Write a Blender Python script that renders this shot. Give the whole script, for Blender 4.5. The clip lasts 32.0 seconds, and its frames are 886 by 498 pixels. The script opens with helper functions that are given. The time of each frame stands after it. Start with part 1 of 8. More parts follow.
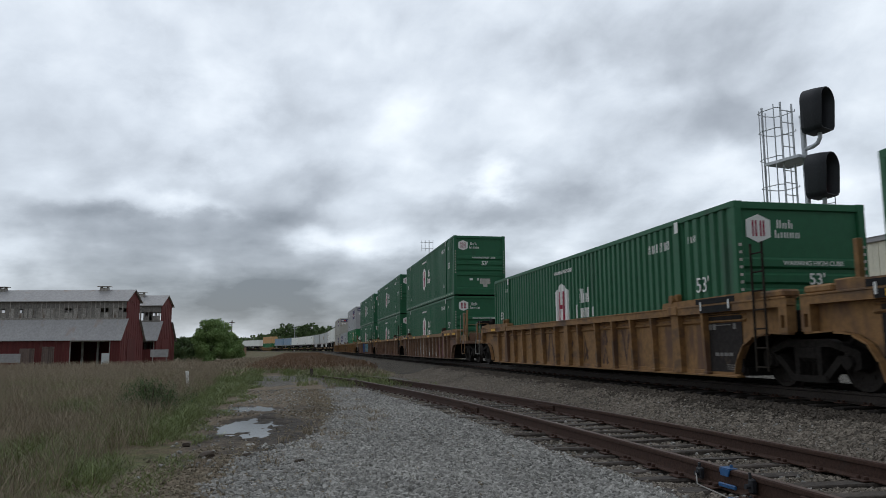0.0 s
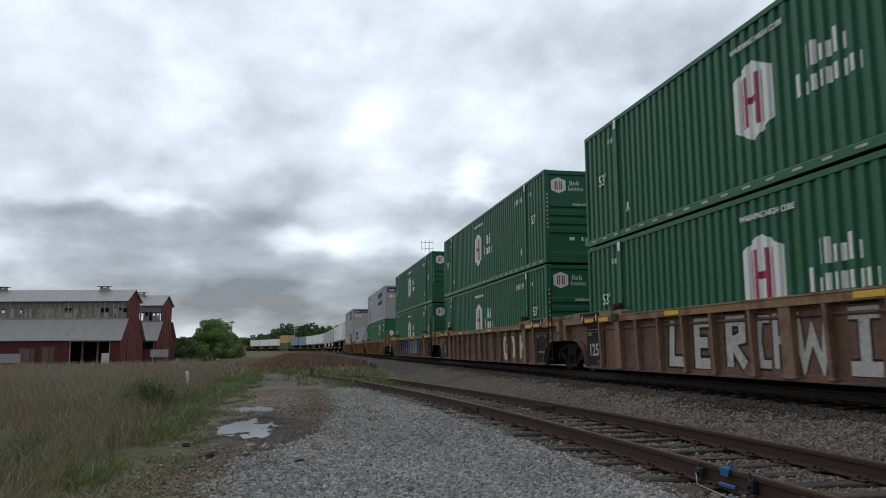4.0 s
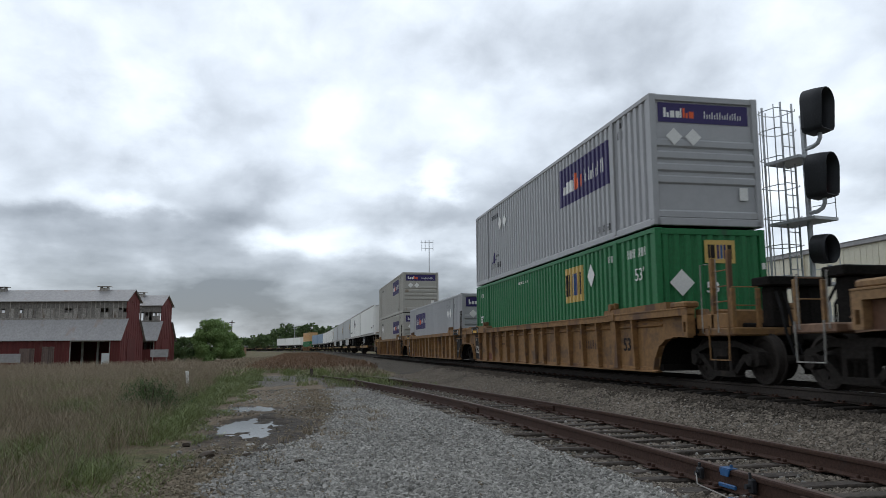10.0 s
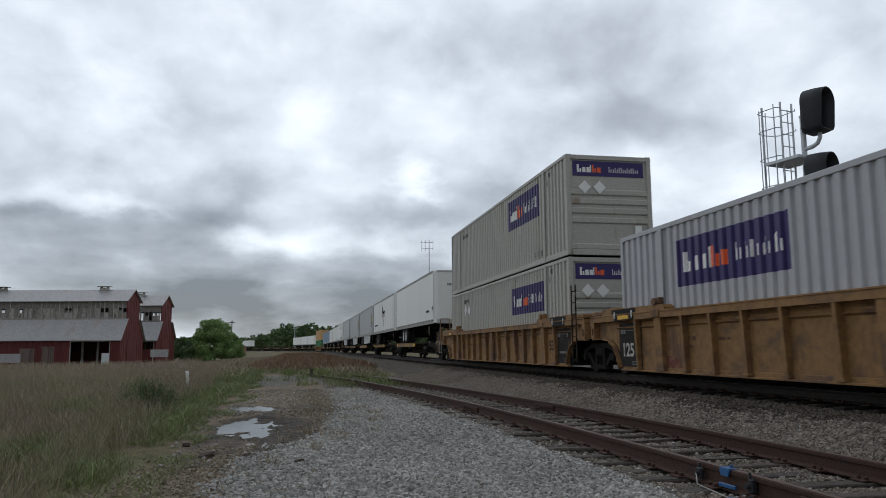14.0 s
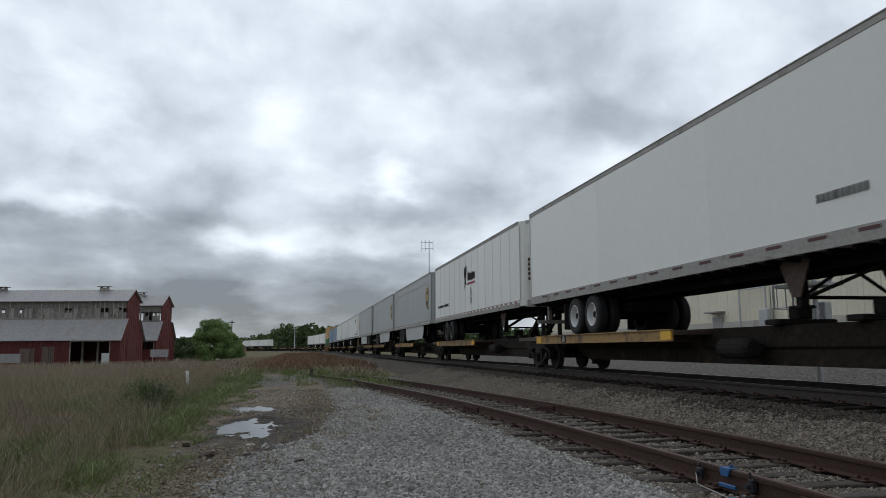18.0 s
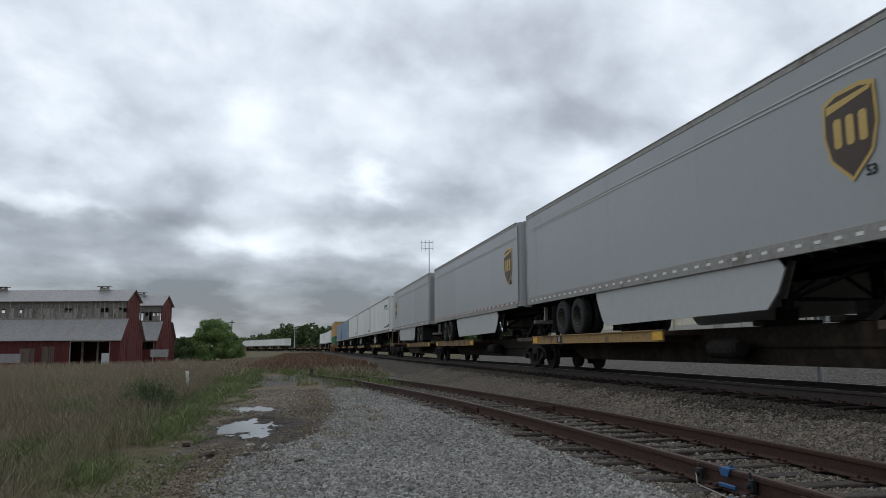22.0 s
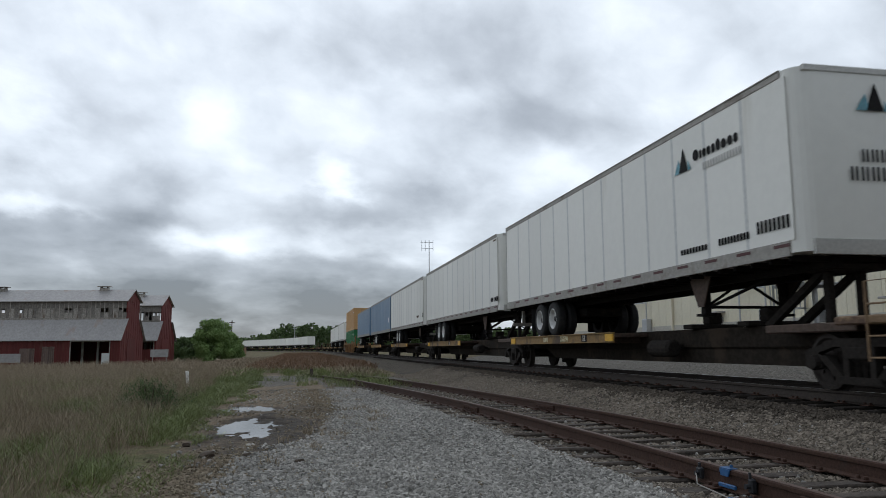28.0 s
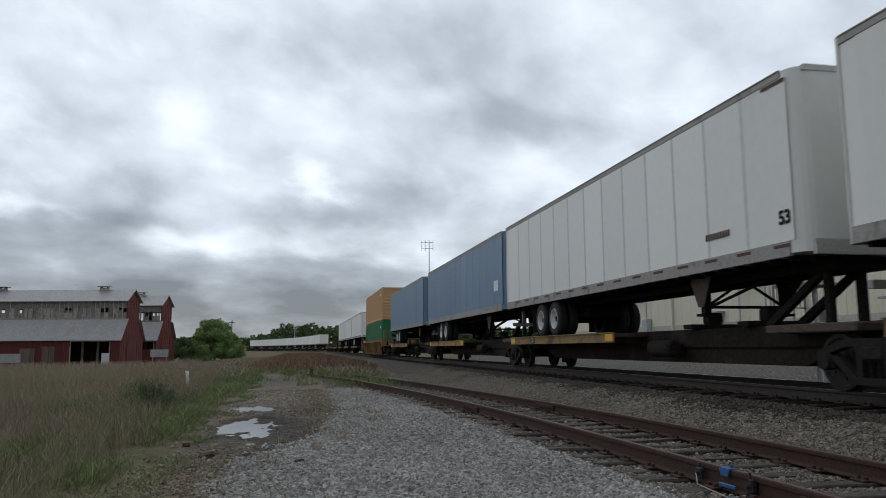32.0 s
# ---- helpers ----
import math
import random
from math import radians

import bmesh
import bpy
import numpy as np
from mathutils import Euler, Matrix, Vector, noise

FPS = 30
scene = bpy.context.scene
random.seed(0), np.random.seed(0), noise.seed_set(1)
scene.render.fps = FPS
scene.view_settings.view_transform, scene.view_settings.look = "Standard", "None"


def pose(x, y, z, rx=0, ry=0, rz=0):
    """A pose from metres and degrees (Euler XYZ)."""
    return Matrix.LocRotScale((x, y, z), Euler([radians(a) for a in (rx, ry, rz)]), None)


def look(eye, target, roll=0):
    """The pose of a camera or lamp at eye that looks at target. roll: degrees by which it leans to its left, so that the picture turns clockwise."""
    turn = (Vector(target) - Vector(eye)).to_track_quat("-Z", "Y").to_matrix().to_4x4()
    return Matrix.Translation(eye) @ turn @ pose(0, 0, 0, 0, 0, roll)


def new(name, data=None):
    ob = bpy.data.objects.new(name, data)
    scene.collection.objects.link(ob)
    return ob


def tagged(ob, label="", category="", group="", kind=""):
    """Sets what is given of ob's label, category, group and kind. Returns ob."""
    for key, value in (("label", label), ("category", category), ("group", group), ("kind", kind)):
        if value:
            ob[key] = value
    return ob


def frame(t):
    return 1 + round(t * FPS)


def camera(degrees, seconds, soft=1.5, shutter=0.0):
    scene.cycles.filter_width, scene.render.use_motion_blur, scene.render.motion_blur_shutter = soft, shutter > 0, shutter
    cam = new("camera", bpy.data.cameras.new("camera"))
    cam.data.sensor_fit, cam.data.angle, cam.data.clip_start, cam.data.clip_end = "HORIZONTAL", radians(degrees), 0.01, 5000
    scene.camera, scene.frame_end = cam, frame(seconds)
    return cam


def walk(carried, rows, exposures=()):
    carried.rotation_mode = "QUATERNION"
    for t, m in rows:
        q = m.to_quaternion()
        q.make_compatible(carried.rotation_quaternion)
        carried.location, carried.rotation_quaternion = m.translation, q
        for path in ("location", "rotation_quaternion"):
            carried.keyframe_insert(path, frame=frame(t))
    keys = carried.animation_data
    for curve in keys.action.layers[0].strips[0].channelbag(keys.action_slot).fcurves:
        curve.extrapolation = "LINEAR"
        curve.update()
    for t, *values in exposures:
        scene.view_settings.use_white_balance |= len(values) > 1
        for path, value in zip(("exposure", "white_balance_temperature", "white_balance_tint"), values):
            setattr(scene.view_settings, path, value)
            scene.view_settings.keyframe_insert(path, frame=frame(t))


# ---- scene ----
# ---- camera and light ----
cam = camera(61.45, 32.0, soft=0.8, shutter=0.2)
HEAD = radians(10.99)
eye = (0.0, 0.0, 0.654)
aim = (100 * math.sin(HEAD), 100 * math.cos(HEAD), 0.654 + 100 * math.tan(radians(7.582)))
stand = look(eye, aim, -0.33)
walk(cam, [(0.0, stand), (32.0, stand)], [(0.0, -0.09), (2.5, -0.04), (4.5, 0.07), (6.0, 0.15), (11.0, 0.14), (12.2, 0.08), (13.2, -0.02), (22.0, -0.05), (24.0, 0.03), (28.5, 0.05), (30.0, -0.03), (32.0, -0.04)])

world = bpy.data.worlds.new("overcast_sky")
scene.world = world
world.use_nodes = True
wn = world.node_tree
sky = wn.nodes.new("ShaderNodeTexSky")
sky.sky_type, sky.sun_disc = "NISHITA", False
sky.sun_elevation, sky.sun_rotation = radians(52), radians(-20)
wn.links.new(sky.outputs[0], wn.nodes["Background"].inputs[0])
wn.nodes["Background"].inputs[1].default_value = 0.06

lamp = bpy.data.lights.new("sun", "SUN")
lamp.energy, lamp.angle, lamp.color = 1.2, radians(30), (1.0, 0.97, 0.93)
sun = new("sun", lamp)
SUN_AZ = radians(-20)
sun.matrix_world = look((0, 0, 0), (-math.sin(SUN_AZ) * math.cos(radians(52)), -math.cos(SUN_AZ) * math.cos(radians(52)), -math.sin(radians(52))))


# ---- materials ----
def nodes_of(name):
    m = bpy.data.materials.new(name)
    m.use_nodes = True
    nt = m.node_tree
    return m, nt, nt.nodes["Principled BSDF"]


def add(nt, kind, **values):
    n = nt.nodes.new(kind)
    for k, v in values.items():
        n.inputs[k].default_value = v
    return n


def mixcol(nt, fac, a, b, mode="MIX"):
    n = nt.nodes.new("ShaderNodeMix")
    n.data_type, n.blend_type = "RGBA", mode
    for sock, v in ((n.inputs[0], fac), (n.inputs[6], a), (n.inputs[7], b)):
        if isinstance(v, bpy.types.NodeSocket):
            nt.links.new(v, sock)
        else:
            sock.default_value = v
    return n.outputs[2]


def rgba(c):
    return (c[0], c[1], c[2], 1.0)


def spread(nt, sock, lo, hi):
    """0 below lo, 1 above hi, smooth between."""
    n = nt.nodes.new("ShaderNodeMapRange")
    n.interpolation_type = "SMOOTHSTEP"
    n.inputs[1].default_value, n.inputs[2].default_value = lo, hi
    nt.links.new(sock, n.inputs[0])
    return n.outputs[0]


def surf(name, col, rough=0.6, metal=0.0, grain=30.0, amount=0.25, stain=None, stain_scale=1.5, stain_at=0.6, streak=1.0, bump=0.15, spec=0.4, vary=0.0, grime=None):
    """A painted, rusted, wooden or stony surface: grain, broad tone changes, stains that may run down."""
    m, nt, bsdf = nodes_of(name)
    co = nt.nodes.new("ShaderNodeTexCoord")
    info = nt.nodes.new("ShaderNodeObjectInfo")
    shift = nt.nodes.new("ShaderNodeVectorMath")
    shift.operation = "MULTIPLY_ADD"
    nt.links.new(info.outputs["Random"], shift.inputs[0])
    shift.inputs[1].default_value = (37.0, 19.0, 11.0)
    nt.links.new(co.outputs["Object"], shift.inputs[2])
    fine = add(nt, "ShaderNodeTexNoise", Scale=grain, Detail=4.0, Roughness=0.65)
    broad = add(nt, "ShaderNodeTexNoise", Scale=stain_scale, Detail=5.0, Roughness=0.6)
    squeeze = nt.nodes.new("ShaderNodeMapping")
    squeeze.inputs["Scale"].default_value = (1.0, 1.0, streak)
    nt.links.new(shift.outputs[0], fine.inputs["Vector"])
    nt.links.new(shift.outputs[0], squeeze.inputs["Vector"])
    nt.links.new(squeeze.outputs[0], broad.inputs["Vector"])
    dark = tuple(max(0.0, c * (1 - amount)) for c in col)
    light = tuple(min(0.95, c * (1 + amount * 0.7)) for c in col)
    c = mixcol(nt, spread(nt, fine.outputs[0], 0.3, 0.7), rgba(dark), rgba(light))
    c = mixcol(nt, spread(nt, broad.outputs[0], 0.25, 0.75), mixcol(nt, 0.35, c, rgba(dark)), c)
    if stain:
        c = mixcol(nt, spread(nt, broad.outputs[0], stain_at, stain_at + 0.13), c, rgba(stain))
    if grime:
        # soot and splashes in broad level drifts and small spots
        drift = nt.nodes.new("ShaderNodeMapping")
        drift.inputs["Scale"].default_value = (1.0, 0.7, 1.6)
        nt.links.new(shift.outputs[0], drift.inputs["Vector"])
        soot = add(nt, "ShaderNodeTexNoise", Scale=1.1, Detail=7.0, Roughness=0.68)
        nt.links.new(drift.outputs[0], soot.inputs["Vector"])
        share = nt.nodes.new("ShaderNodeMath")
        share.operation = "MULTIPLY"
        share.inputs[1].default_value = 0.75
        nt.links.new(spread(nt, soot.outputs[0], 0.5, 0.68), share.inputs[0])
        c = mixcol(nt, share.outputs[0], c, rgba(grime))
    if vary:
        tone = nt.nodes.new("ShaderNodeHueSaturation")
        r = nt.nodes.new("ShaderNodeMapRange")
        r.inputs[3].default_value, r.inputs[4].default_value = 1 - vary, 1 + vary
        nt.links.new(info.outputs["Random"], r.inputs[0])
        nt.links.new(r.outputs[0], tone.inputs["Value"])
        nt.links.new(c, tone.inputs["Color"])
        c = tone.outputs[0]
    nt.links.new(c, bsdf.inputs["Base Color"])
    bsdf.inputs["Metallic"].default_value = metal
    bsdf.inputs["Specular IOR Level"].default_value = spec
    r = nt.nodes.new("ShaderNodeMapRange")
    r.inputs[3].default_value, r.inputs[4].default_value = max(0.05, rough - 0.12), min(1.0, rough + 0.12)
    nt.links.new(broad.outputs[0], r.inputs[0])
    nt.links.new(r.outputs[0], bsdf.inputs["Roughness"])
    if bump:
        b = add(nt, "ShaderNodeBump", Strength=bump, Distance=0.02)
        nt.links.new(fine.outputs[0], b.inputs["Height"])
        nt.links.new(b.outputs[0], bsdf.inputs["Normal"])
    return m


GREEN = surf("green_container_paint", (0.019, 0.122, 0.053), 0.55, grain=6, amount=0.1, stain=(0.03, 0.09, 0.05), stain_scale=0.9, streak=0.2, bump=0.0)
GREEN2 = surf("bright_green_container_paint", (0.018, 0.17, 0.055), 0.55, grain=14, amount=0.16, stain=(0.03, 0.1, 0.05), stain_scale=0.9, streak=0.2, bump=0.0)
GREY = surf("grey_container_paint", (0.42, 0.42, 0.425), 0.55, grain=5, amount=0.05, stain=(0.34, 0.31, 0.28), stain_scale=0.8, stain_at=0.62, streak=0.15, bump=0.0)
WARM = surf("warm_grey_container_paint", (0.43, 0.41, 0.36), 0.6, grain=14, amount=0.12, stain=(0.24, 0.17, 0.11), stain_scale=1.3, stain_at=0.6, streak=0.12, bump=0.05)
ORANGE = surf("faded_orange_container_paint", (0.6, 0.36, 0.16), 0.6, grain=14, amount=0.14, stain=(0.4, 0.28, 0.2), streak=0.2, bump=0.04)
BEAM = surf("brown_black_beam_paint", (0.03, 0.024, 0.019), 0.85, grain=12, amount=0.4, stain=(0.05, 0.037, 0.027), stain_scale=1.2, stain_at=0.52, bump=0.1, spec=0.1)
GUARD = surf("dark_underframe_paint", (0.016, 0.014, 0.0125), 0.9, grain=25, amount=0.4, stain=(0.034, 0.027, 0.021), bump=0.1, spec=0.12)
TAN = surf("ochre_car_paint", (0.262, 0.138, 0.05), 0.75, grain=9, amount=0.25, stain=(0.13, 0.07, 0.04), stain_scale=1.5, stain_at=0.53, streak=0.35, bump=0.08, vary=0.08, grime=(0.085, 0.055, 0.04))
BROWN = surf("faded_brown_car_paint", (0.178, 0.09, 0.054), 0.75, grain=9, amount=0.28, stain=(0.105, 0.06, 0.045), stain_scale=1.6, stain_at=0.5, streak=0.35, bump=0.08, vary=0.08, grime=(0.06, 0.045, 0.04))
# ribs of the brown cars, a paler brown than their panels
RIBBROWN = surf("pale_brown_rib_paint", (0.225, 0.13, 0.08), 0.7, grain=14, amount=0.25, stain=(0.14, 0.08, 0.055), stain_scale=2.0, stain_at=0.5, bump=0.08, vary=0.1)
SMEAR = surf("faded_dark_brown_spray", (0.1, 0.052, 0.033), 0.75, grain=9, amount=0.3, stain=(0.19, 0.105, 0.05), stain_scale=5, stain_at=0.5, bump=0.03)
OLDRED = surf("faded_dark_red_paint", (0.16, 0.05, 0.035), 0.75, grain=9, amount=0.3, stain=(0.24, 0.12, 0.055), stain_scale=6, stain_at=0.55, bump=0.03)
OLIVEP = surf("olive_graffiti_paint", (0.24, 0.2, 0.09), 0.6, grain=18, amount=0.15, bump=0.03)
FADEDBLACK = surf("faded_black_stencil_paint", (0.034, 0.029, 0.027), 0.8, grain=14, amount=0.35, stain=(0.075, 0.055, 0.042), stain_scale=2.5, stain_at=0.56, bump=0.04, spec=0.12)
STENCIL = surf("worn_grey_stencil_paint", (0.1, 0.1, 0.1), 0.7, grain=20, amount=0.3, bump=0.02)
FADED = surf("faded_grey_stencil_paint", (0.2, 0.185, 0.17), 0.75, grain=20, amount=0.3, bump=0.02)
SILL = surf("worn_ochre_sill_paint", (0.29, 0.168, 0.075), 0.7, grain=14, amount=0.28, stain=(0.15, 0.085, 0.055), stain_scale=1.8, stain_at=0.5, bump=0.08, vary=0.06)
RUST = surf("rusty_rail_steel", (0.066, 0.036, 0.026), 0.75, grain=40, amount=0.35, stain=(0.045, 0.033, 0.028), bump=0.15, spec=0.2)
WORNRAIL = surf("polished_rail_head", (0.42, 0.41, 0.4), 0.36, metal=0.8, grain=30, amount=0.15, bump=0.03)
DULLRAIL = surf("dull_brown_rail_head", (0.13, 0.08, 0.06), 0.6, grain=30, amount=0.25, bump=0.08)
WHEELS = surf("dusty_wheel_steel", (0.035, 0.029, 0.025), 0.8, metal=0.0, grain=20, amount=0.3, bump=0.06, spec=0.2)
TRUCK = surf("dusty_cast_truck_steel", (0.03, 0.026, 0.023), 0.85, grain=18, amount=0.35, stain=(0.052, 0.042, 0.034), bump=0.15, spec=0.08)
YELLOW = surf("yellow_reflector", (0.75, 0.42, 0.03), 0.45, grain=20, amount=0.15, bump=0.02)
DECKYEL = surf("worn_yellow_deck_paint", (0.29, 0.175, 0.06), 0.7, grain=12, amount=0.3, stain=(0.1, 0.065, 0.04), stain_scale=1.1, stain_at=0.5, bump=0.06, vary=0.35)
TANEND = surf("worn_tan_end_paint", (0.24, 0.155, 0.085), 0.7, grain=14, amount=0.3, stain=(0.1, 0.06, 0.04), stain_scale=2.5, stain_at=0.52, bump=0.08)
DECK = surf("rusty_deck_steel", (0.09, 0.06, 0.045), 0.75, grain=14, amount=0.35, stain=(0.05, 0.04, 0.035), bump=0.1)
DIRTRAIL = surf("dirty_grey_rail", (0.33, 0.315, 0.285), 0.6, metal=0.2, grain=14, amount=0.2, stain=(0.2, 0.175, 0.15), stain_scale=2.0, stain_at=0.55, bump=0.04)
SEAM = surf("grey_panel_seam", (0.61, 0.62, 0.6), 0.5, grain=12, amount=0.12, bump=0.02)
WHITE = surf("white_lettering_paint", (0.8, 0.79, 0.75), 0.5, grain=30, amount=0.08, bump=0.02)
RED = surf("dark_red_lettering_paint", (0.32, 0.02, 0.05), 0.5, grain=30, amount=0.1, bump=0.02)
PURPLE = surf("purple_panel_paint", (0.035, 0.022, 0.115), 0.5, grain=20, amount=0.12, bump=0.02)
FLAME = surf("orange_red_lettering_paint", (0.8, 0.12, 0.03), 0.5, grain=30, amount=0.1, bump=0.02)
BLACK = surf("black_panel_paint", (0.018, 0.017, 0.017), 0.75, grain=20, amount=0.3, bump=0.03, spec=0.15)
GOLD = surf("gold_panel_paint", (0.62, 0.42, 0.12), 0.5, grain=30, amount=0.12, bump=0.02)
SHIELD = surf("dark_brown_shield_paint", (0.055, 0.03, 0.015), 0.5, grain=30, amount=0.12, bump=0.02)
TRAILER = surf("white_trailer_skin", (0.79, 0.785, 0.735), 0.42, grain=5, amount=0.025, stain=(0.64, 0.62, 0.55), stain_scale=0.7, stain_at=0.62, streak=0.12, bump=0.0, vary=0.05)
TRAILER2 = surf("silver_grey_trailer_skin", (0.36, 0.372, 0.368), 0.38, grain=5, amount=0.03, stain=(0.31, 0.31, 0.305), stain_scale=0.7, stain_at=0.6, streak=0.12, bump=0.0, vary=0.06)
TRAILER3 = surf("blue_trailer_skin", (0.13, 0.22, 0.33), 0.45, grain=9, amount=0.1, stain=(0.2, 0.26, 0.33), stain_scale=0.7, streak=0.15, bump=0.02, vary=0.06)
TRIM = surf("grey_aluminium_rail", (0.5, 0.49, 0.46), 0.45, metal=0.3, grain=20, amount=0.15, stain=(0.34, 0.3, 0.26), bump=0.04)
SKIRT = surf("pale_grey_plastic_skirt", (0.47, 0.475, 0.46), 0.5, grain=5, amount=0.04, stain=(0.36, 0.345, 0.32), stain_scale=0.9, stain_at=0.58, streak=0.3, bump=0.0)
REDTAPE = surf("red_reflective_tape", (0.3, 0.03, 0.03), 0.4, grain=30, amount=0.1, bump=0.0)
DULLTAPE = surf("dulled_dark_red_tape", (0.09, 0.03, 0.03), 0.6, grain=30, amount=0.2, bump=0.0)
TYRE = surf("black_tyre_rubber", (0.018, 0.018, 0.018), 0.8, grain=30, amount=0.3, stain=(0.03, 0.028, 0.026), bump=0.1)
RIM = surf("white_wheel_rim", (0.72, 0.72, 0.7), 0.45, grain=20, amount=0.1, stain=(0.4, 0.36, 0.3), stain_scale=4, bump=0.03)
OLDRIM = surf("grimy_brown_wheel_rim", (0.075, 0.065, 0.055), 0.6, metal=0.2, grain=20, amount=0.3, stain=(0.3, 0.27, 0.23), stain_scale=5, stain_at=0.56, bump=0.05)
GALV = surf("galvanised_steel", (0.52, 0.53, 0.54), 0.5, metal=0.45, grain=25, amount=0.15, bump=0.05)
HOOD = surf("matt_black_signal_paint", (0.02, 0.021, 0.024), 0.6, grain=25, amount=0.25, bump=0.05)
BARNRED = surf("weathered_barn_red", (0.13, 0.028, 0.025), 0.8, grain=10, amount=0.25, stain=(0.13, 0.05, 0.04), stain_scale=0.8, stain_at=0.55, streak=0.2, bump=0.1, vary=0.12)
BARNGREY = surf("bare_weathered_boards", (0.32, 0.295, 0.265), 0.85, grain=4, amount=0.35, stain=(0.15, 0.115, 0.09), stain_scale=0.6, stain_at=0.55, streak=0.4, bump=0.12, vary=0.4)
OLDBOARD = surf("brown_grey_old_boards", (0.17, 0.12, 0.1), 0.85, grain=6, amount=0.35, stain=(0.1, 0.07, 0.055), stain_scale=0.8, streak=0.3, bump=0.1, vary=0.25)
TINROOF = surf("weathered_tin_roof", (0.36, 0.347, 0.34), 0.55, metal=0.2, grain=3, amount=0.16, stain=(0.33, 0.28, 0.25), stain_scale=0.4, stain_at=0.58, streak=0.4, bump=0.03, vary=0.03)
CREAM = surf("cream_metal_siding", (0.74, 0.69, 0.54), 0.55, grain=8, amount=0.06, stain=(0.5, 0.45, 0.34), stain_scale=0.5, stain_at=0.64, streak=0.2, bump=0.03, vary=0.03)
DARKRAIL = surf("dark_greasy_rail_steel", (0.05, 0.04, 0.034), 0.65, grain=40, amount=0.35, stain=(0.035, 0.03, 0.028), bump=0.15, spec=0.15)
BLOCKWALL = surf("pale_painted_concrete", (0.52, 0.5, 0.44), 0.85, grain=9, amount=0.15, stain=(0.34, 0.31, 0.27), stain_scale=0.8, stain_at=0.55, streak=0.3, bump=0.08)
TIE = surf("old_creosoted_timber", (0.082, 0.066, 0.054), 0.9, grain=22, amount=0.45, stain=(0.155, 0.128, 0.104), stain_scale=3.0, stain_at=0.58, bump=0.3, vary=0.2)
# main track ties: oily timber, darkened further to carry the train's shade
DARKTIE = surf("oily_shaded_tie_timber", (0.03, 0.025, 0.021), 0.9, grain=22, amount=0.4, stain=(0.05, 0.042, 0.035), stain_scale=3.0, stain_at=0.58, bump=0.3, vary=0.2, spec=0.15)
BARK = surf("bark", (0.08, 0.06, 0.045), 0.9, grain=12, amount=0.35, bump=0.3)
SKYBLUE = surf("sky_blue_graffiti_paint", (0.16, 0.37, 0.44), 0.6, grain=9, amount=0.3, stain=(0.3, 0.38, 0.42), stain_scale=4, stain_at=0.52, bump=0.03)
DEEPBLUE = surf("deep_blue_graffiti_paint", (0.045, 0.115, 0.3), 0.6, grain=9, amount=0.3, bump=0.03)
CREAMP = surf("cream_graffiti_paint", (0.6, 0.55, 0.36), 0.55, grain=18, amount=0.12, bump=0.03)
MINT = surf("mint_graffiti_paint", (0.2, 0.55, 0.42), 0.55, grain=18, amount=0.12, bump=0.03)
OLDWHITE = surf("weathered_white_graffiti_paint", (0.5, 0.47, 0.42), 0.7, grain=12, amount=0.2, stain=(0.26, 0.2, 0.16), stain_scale=4, stain_at=0.58, bump=0.03)
MAUVE = surf("mauve_graffiti_paint", (0.17, 0.062, 0.07), 0.7, grain=9, amount=0.3, stain=(0.14, 0.08, 0.055), stain_scale=3, stain_at=0.52, bump=0.03)
BLUEPAINT = surf("blue_tool_paint", (0.025, 0.11, 0.27), 0.45, grain=20, amount=0.2, stain=(0.06, 0.06, 0.07), stain_scale=6, bump=0.05)


def leafy(name, a, b, rough=0.65):
    """Leaves, blades and stones: the tone changes from piece to piece."""
    m, nt, bsdf = nodes_of(name)
    geo = nt.nodes.new("ShaderNodeNewGeometry")
    co = nt.nodes.new("ShaderNodeTexCoord")
    broad = add(nt, "ShaderNodeTexNoise", Scale=0.35, Detail=4.0)
    nt.links.new(co.outputs["Object"], broad.inputs["Vector"])
    s = nt.nodes.new("ShaderNodeMath")
    s.operation = "MULTIPLY_ADD"
    s.inputs[1].default_value = 0.55
    nt.links.new(geo.outputs["Random Per Island"], s.inputs[0])
    half = nt.nodes.new("ShaderNodeMath")
    half.operation = "MULTIPLY"
    half.inputs[1].default_value = 0.6
    nt.links.new(broad.outputs[0], half.inputs[0])
    nt.links.new(half.outputs[0], s.inputs[2])
    nt.links.new(mixcol(nt, s.outputs[0], rgba(a), rgba(b)), bsdf.inputs["Base Color"])
    bsdf.inputs["Roughness"].default_value = rough
    bsdf.inputs["Specular IOR Level"].default_value = 0.2
    return m


# dark from oil, and from the train's shade painted into the stones
DARKBALLAST = leafy("oily_shaded_ballast_stones", (0.025, 0.021, 0.018), (0.14, 0.115, 0.09), 0.9)
LEAF = leafy("green_leaves", (0.1, 0.17, 0.05), (0.27, 0.38, 0.14))
DARKLEAF = leafy("dark_green_leaves", (0.04, 0.07, 0.028), (0.12, 0.17, 0.065))
WEED = leafy("dry_brown_weed_stems", (0.098, 0.077, 0.053), (0.405, 0.324, 0.224))
REDWEED = leafy("reddish_brown_weeds", (0.1, 0.06, 0.038), (0.27, 0.165, 0.1))
BLADE = leafy("grass_blades", (0.068, 0.094, 0.034), (0.235, 0.27, 0.1))
STONE = leafy("crushed_limestone", (0.02, 0.019, 0.017), (0.5, 0.477, 0.434), 0.9)
DIRTSTONE = leafy("muddy_brown_gravel", (0.035, 0.026, 0.018), (0.36, 0.3, 0.215), 0.9)
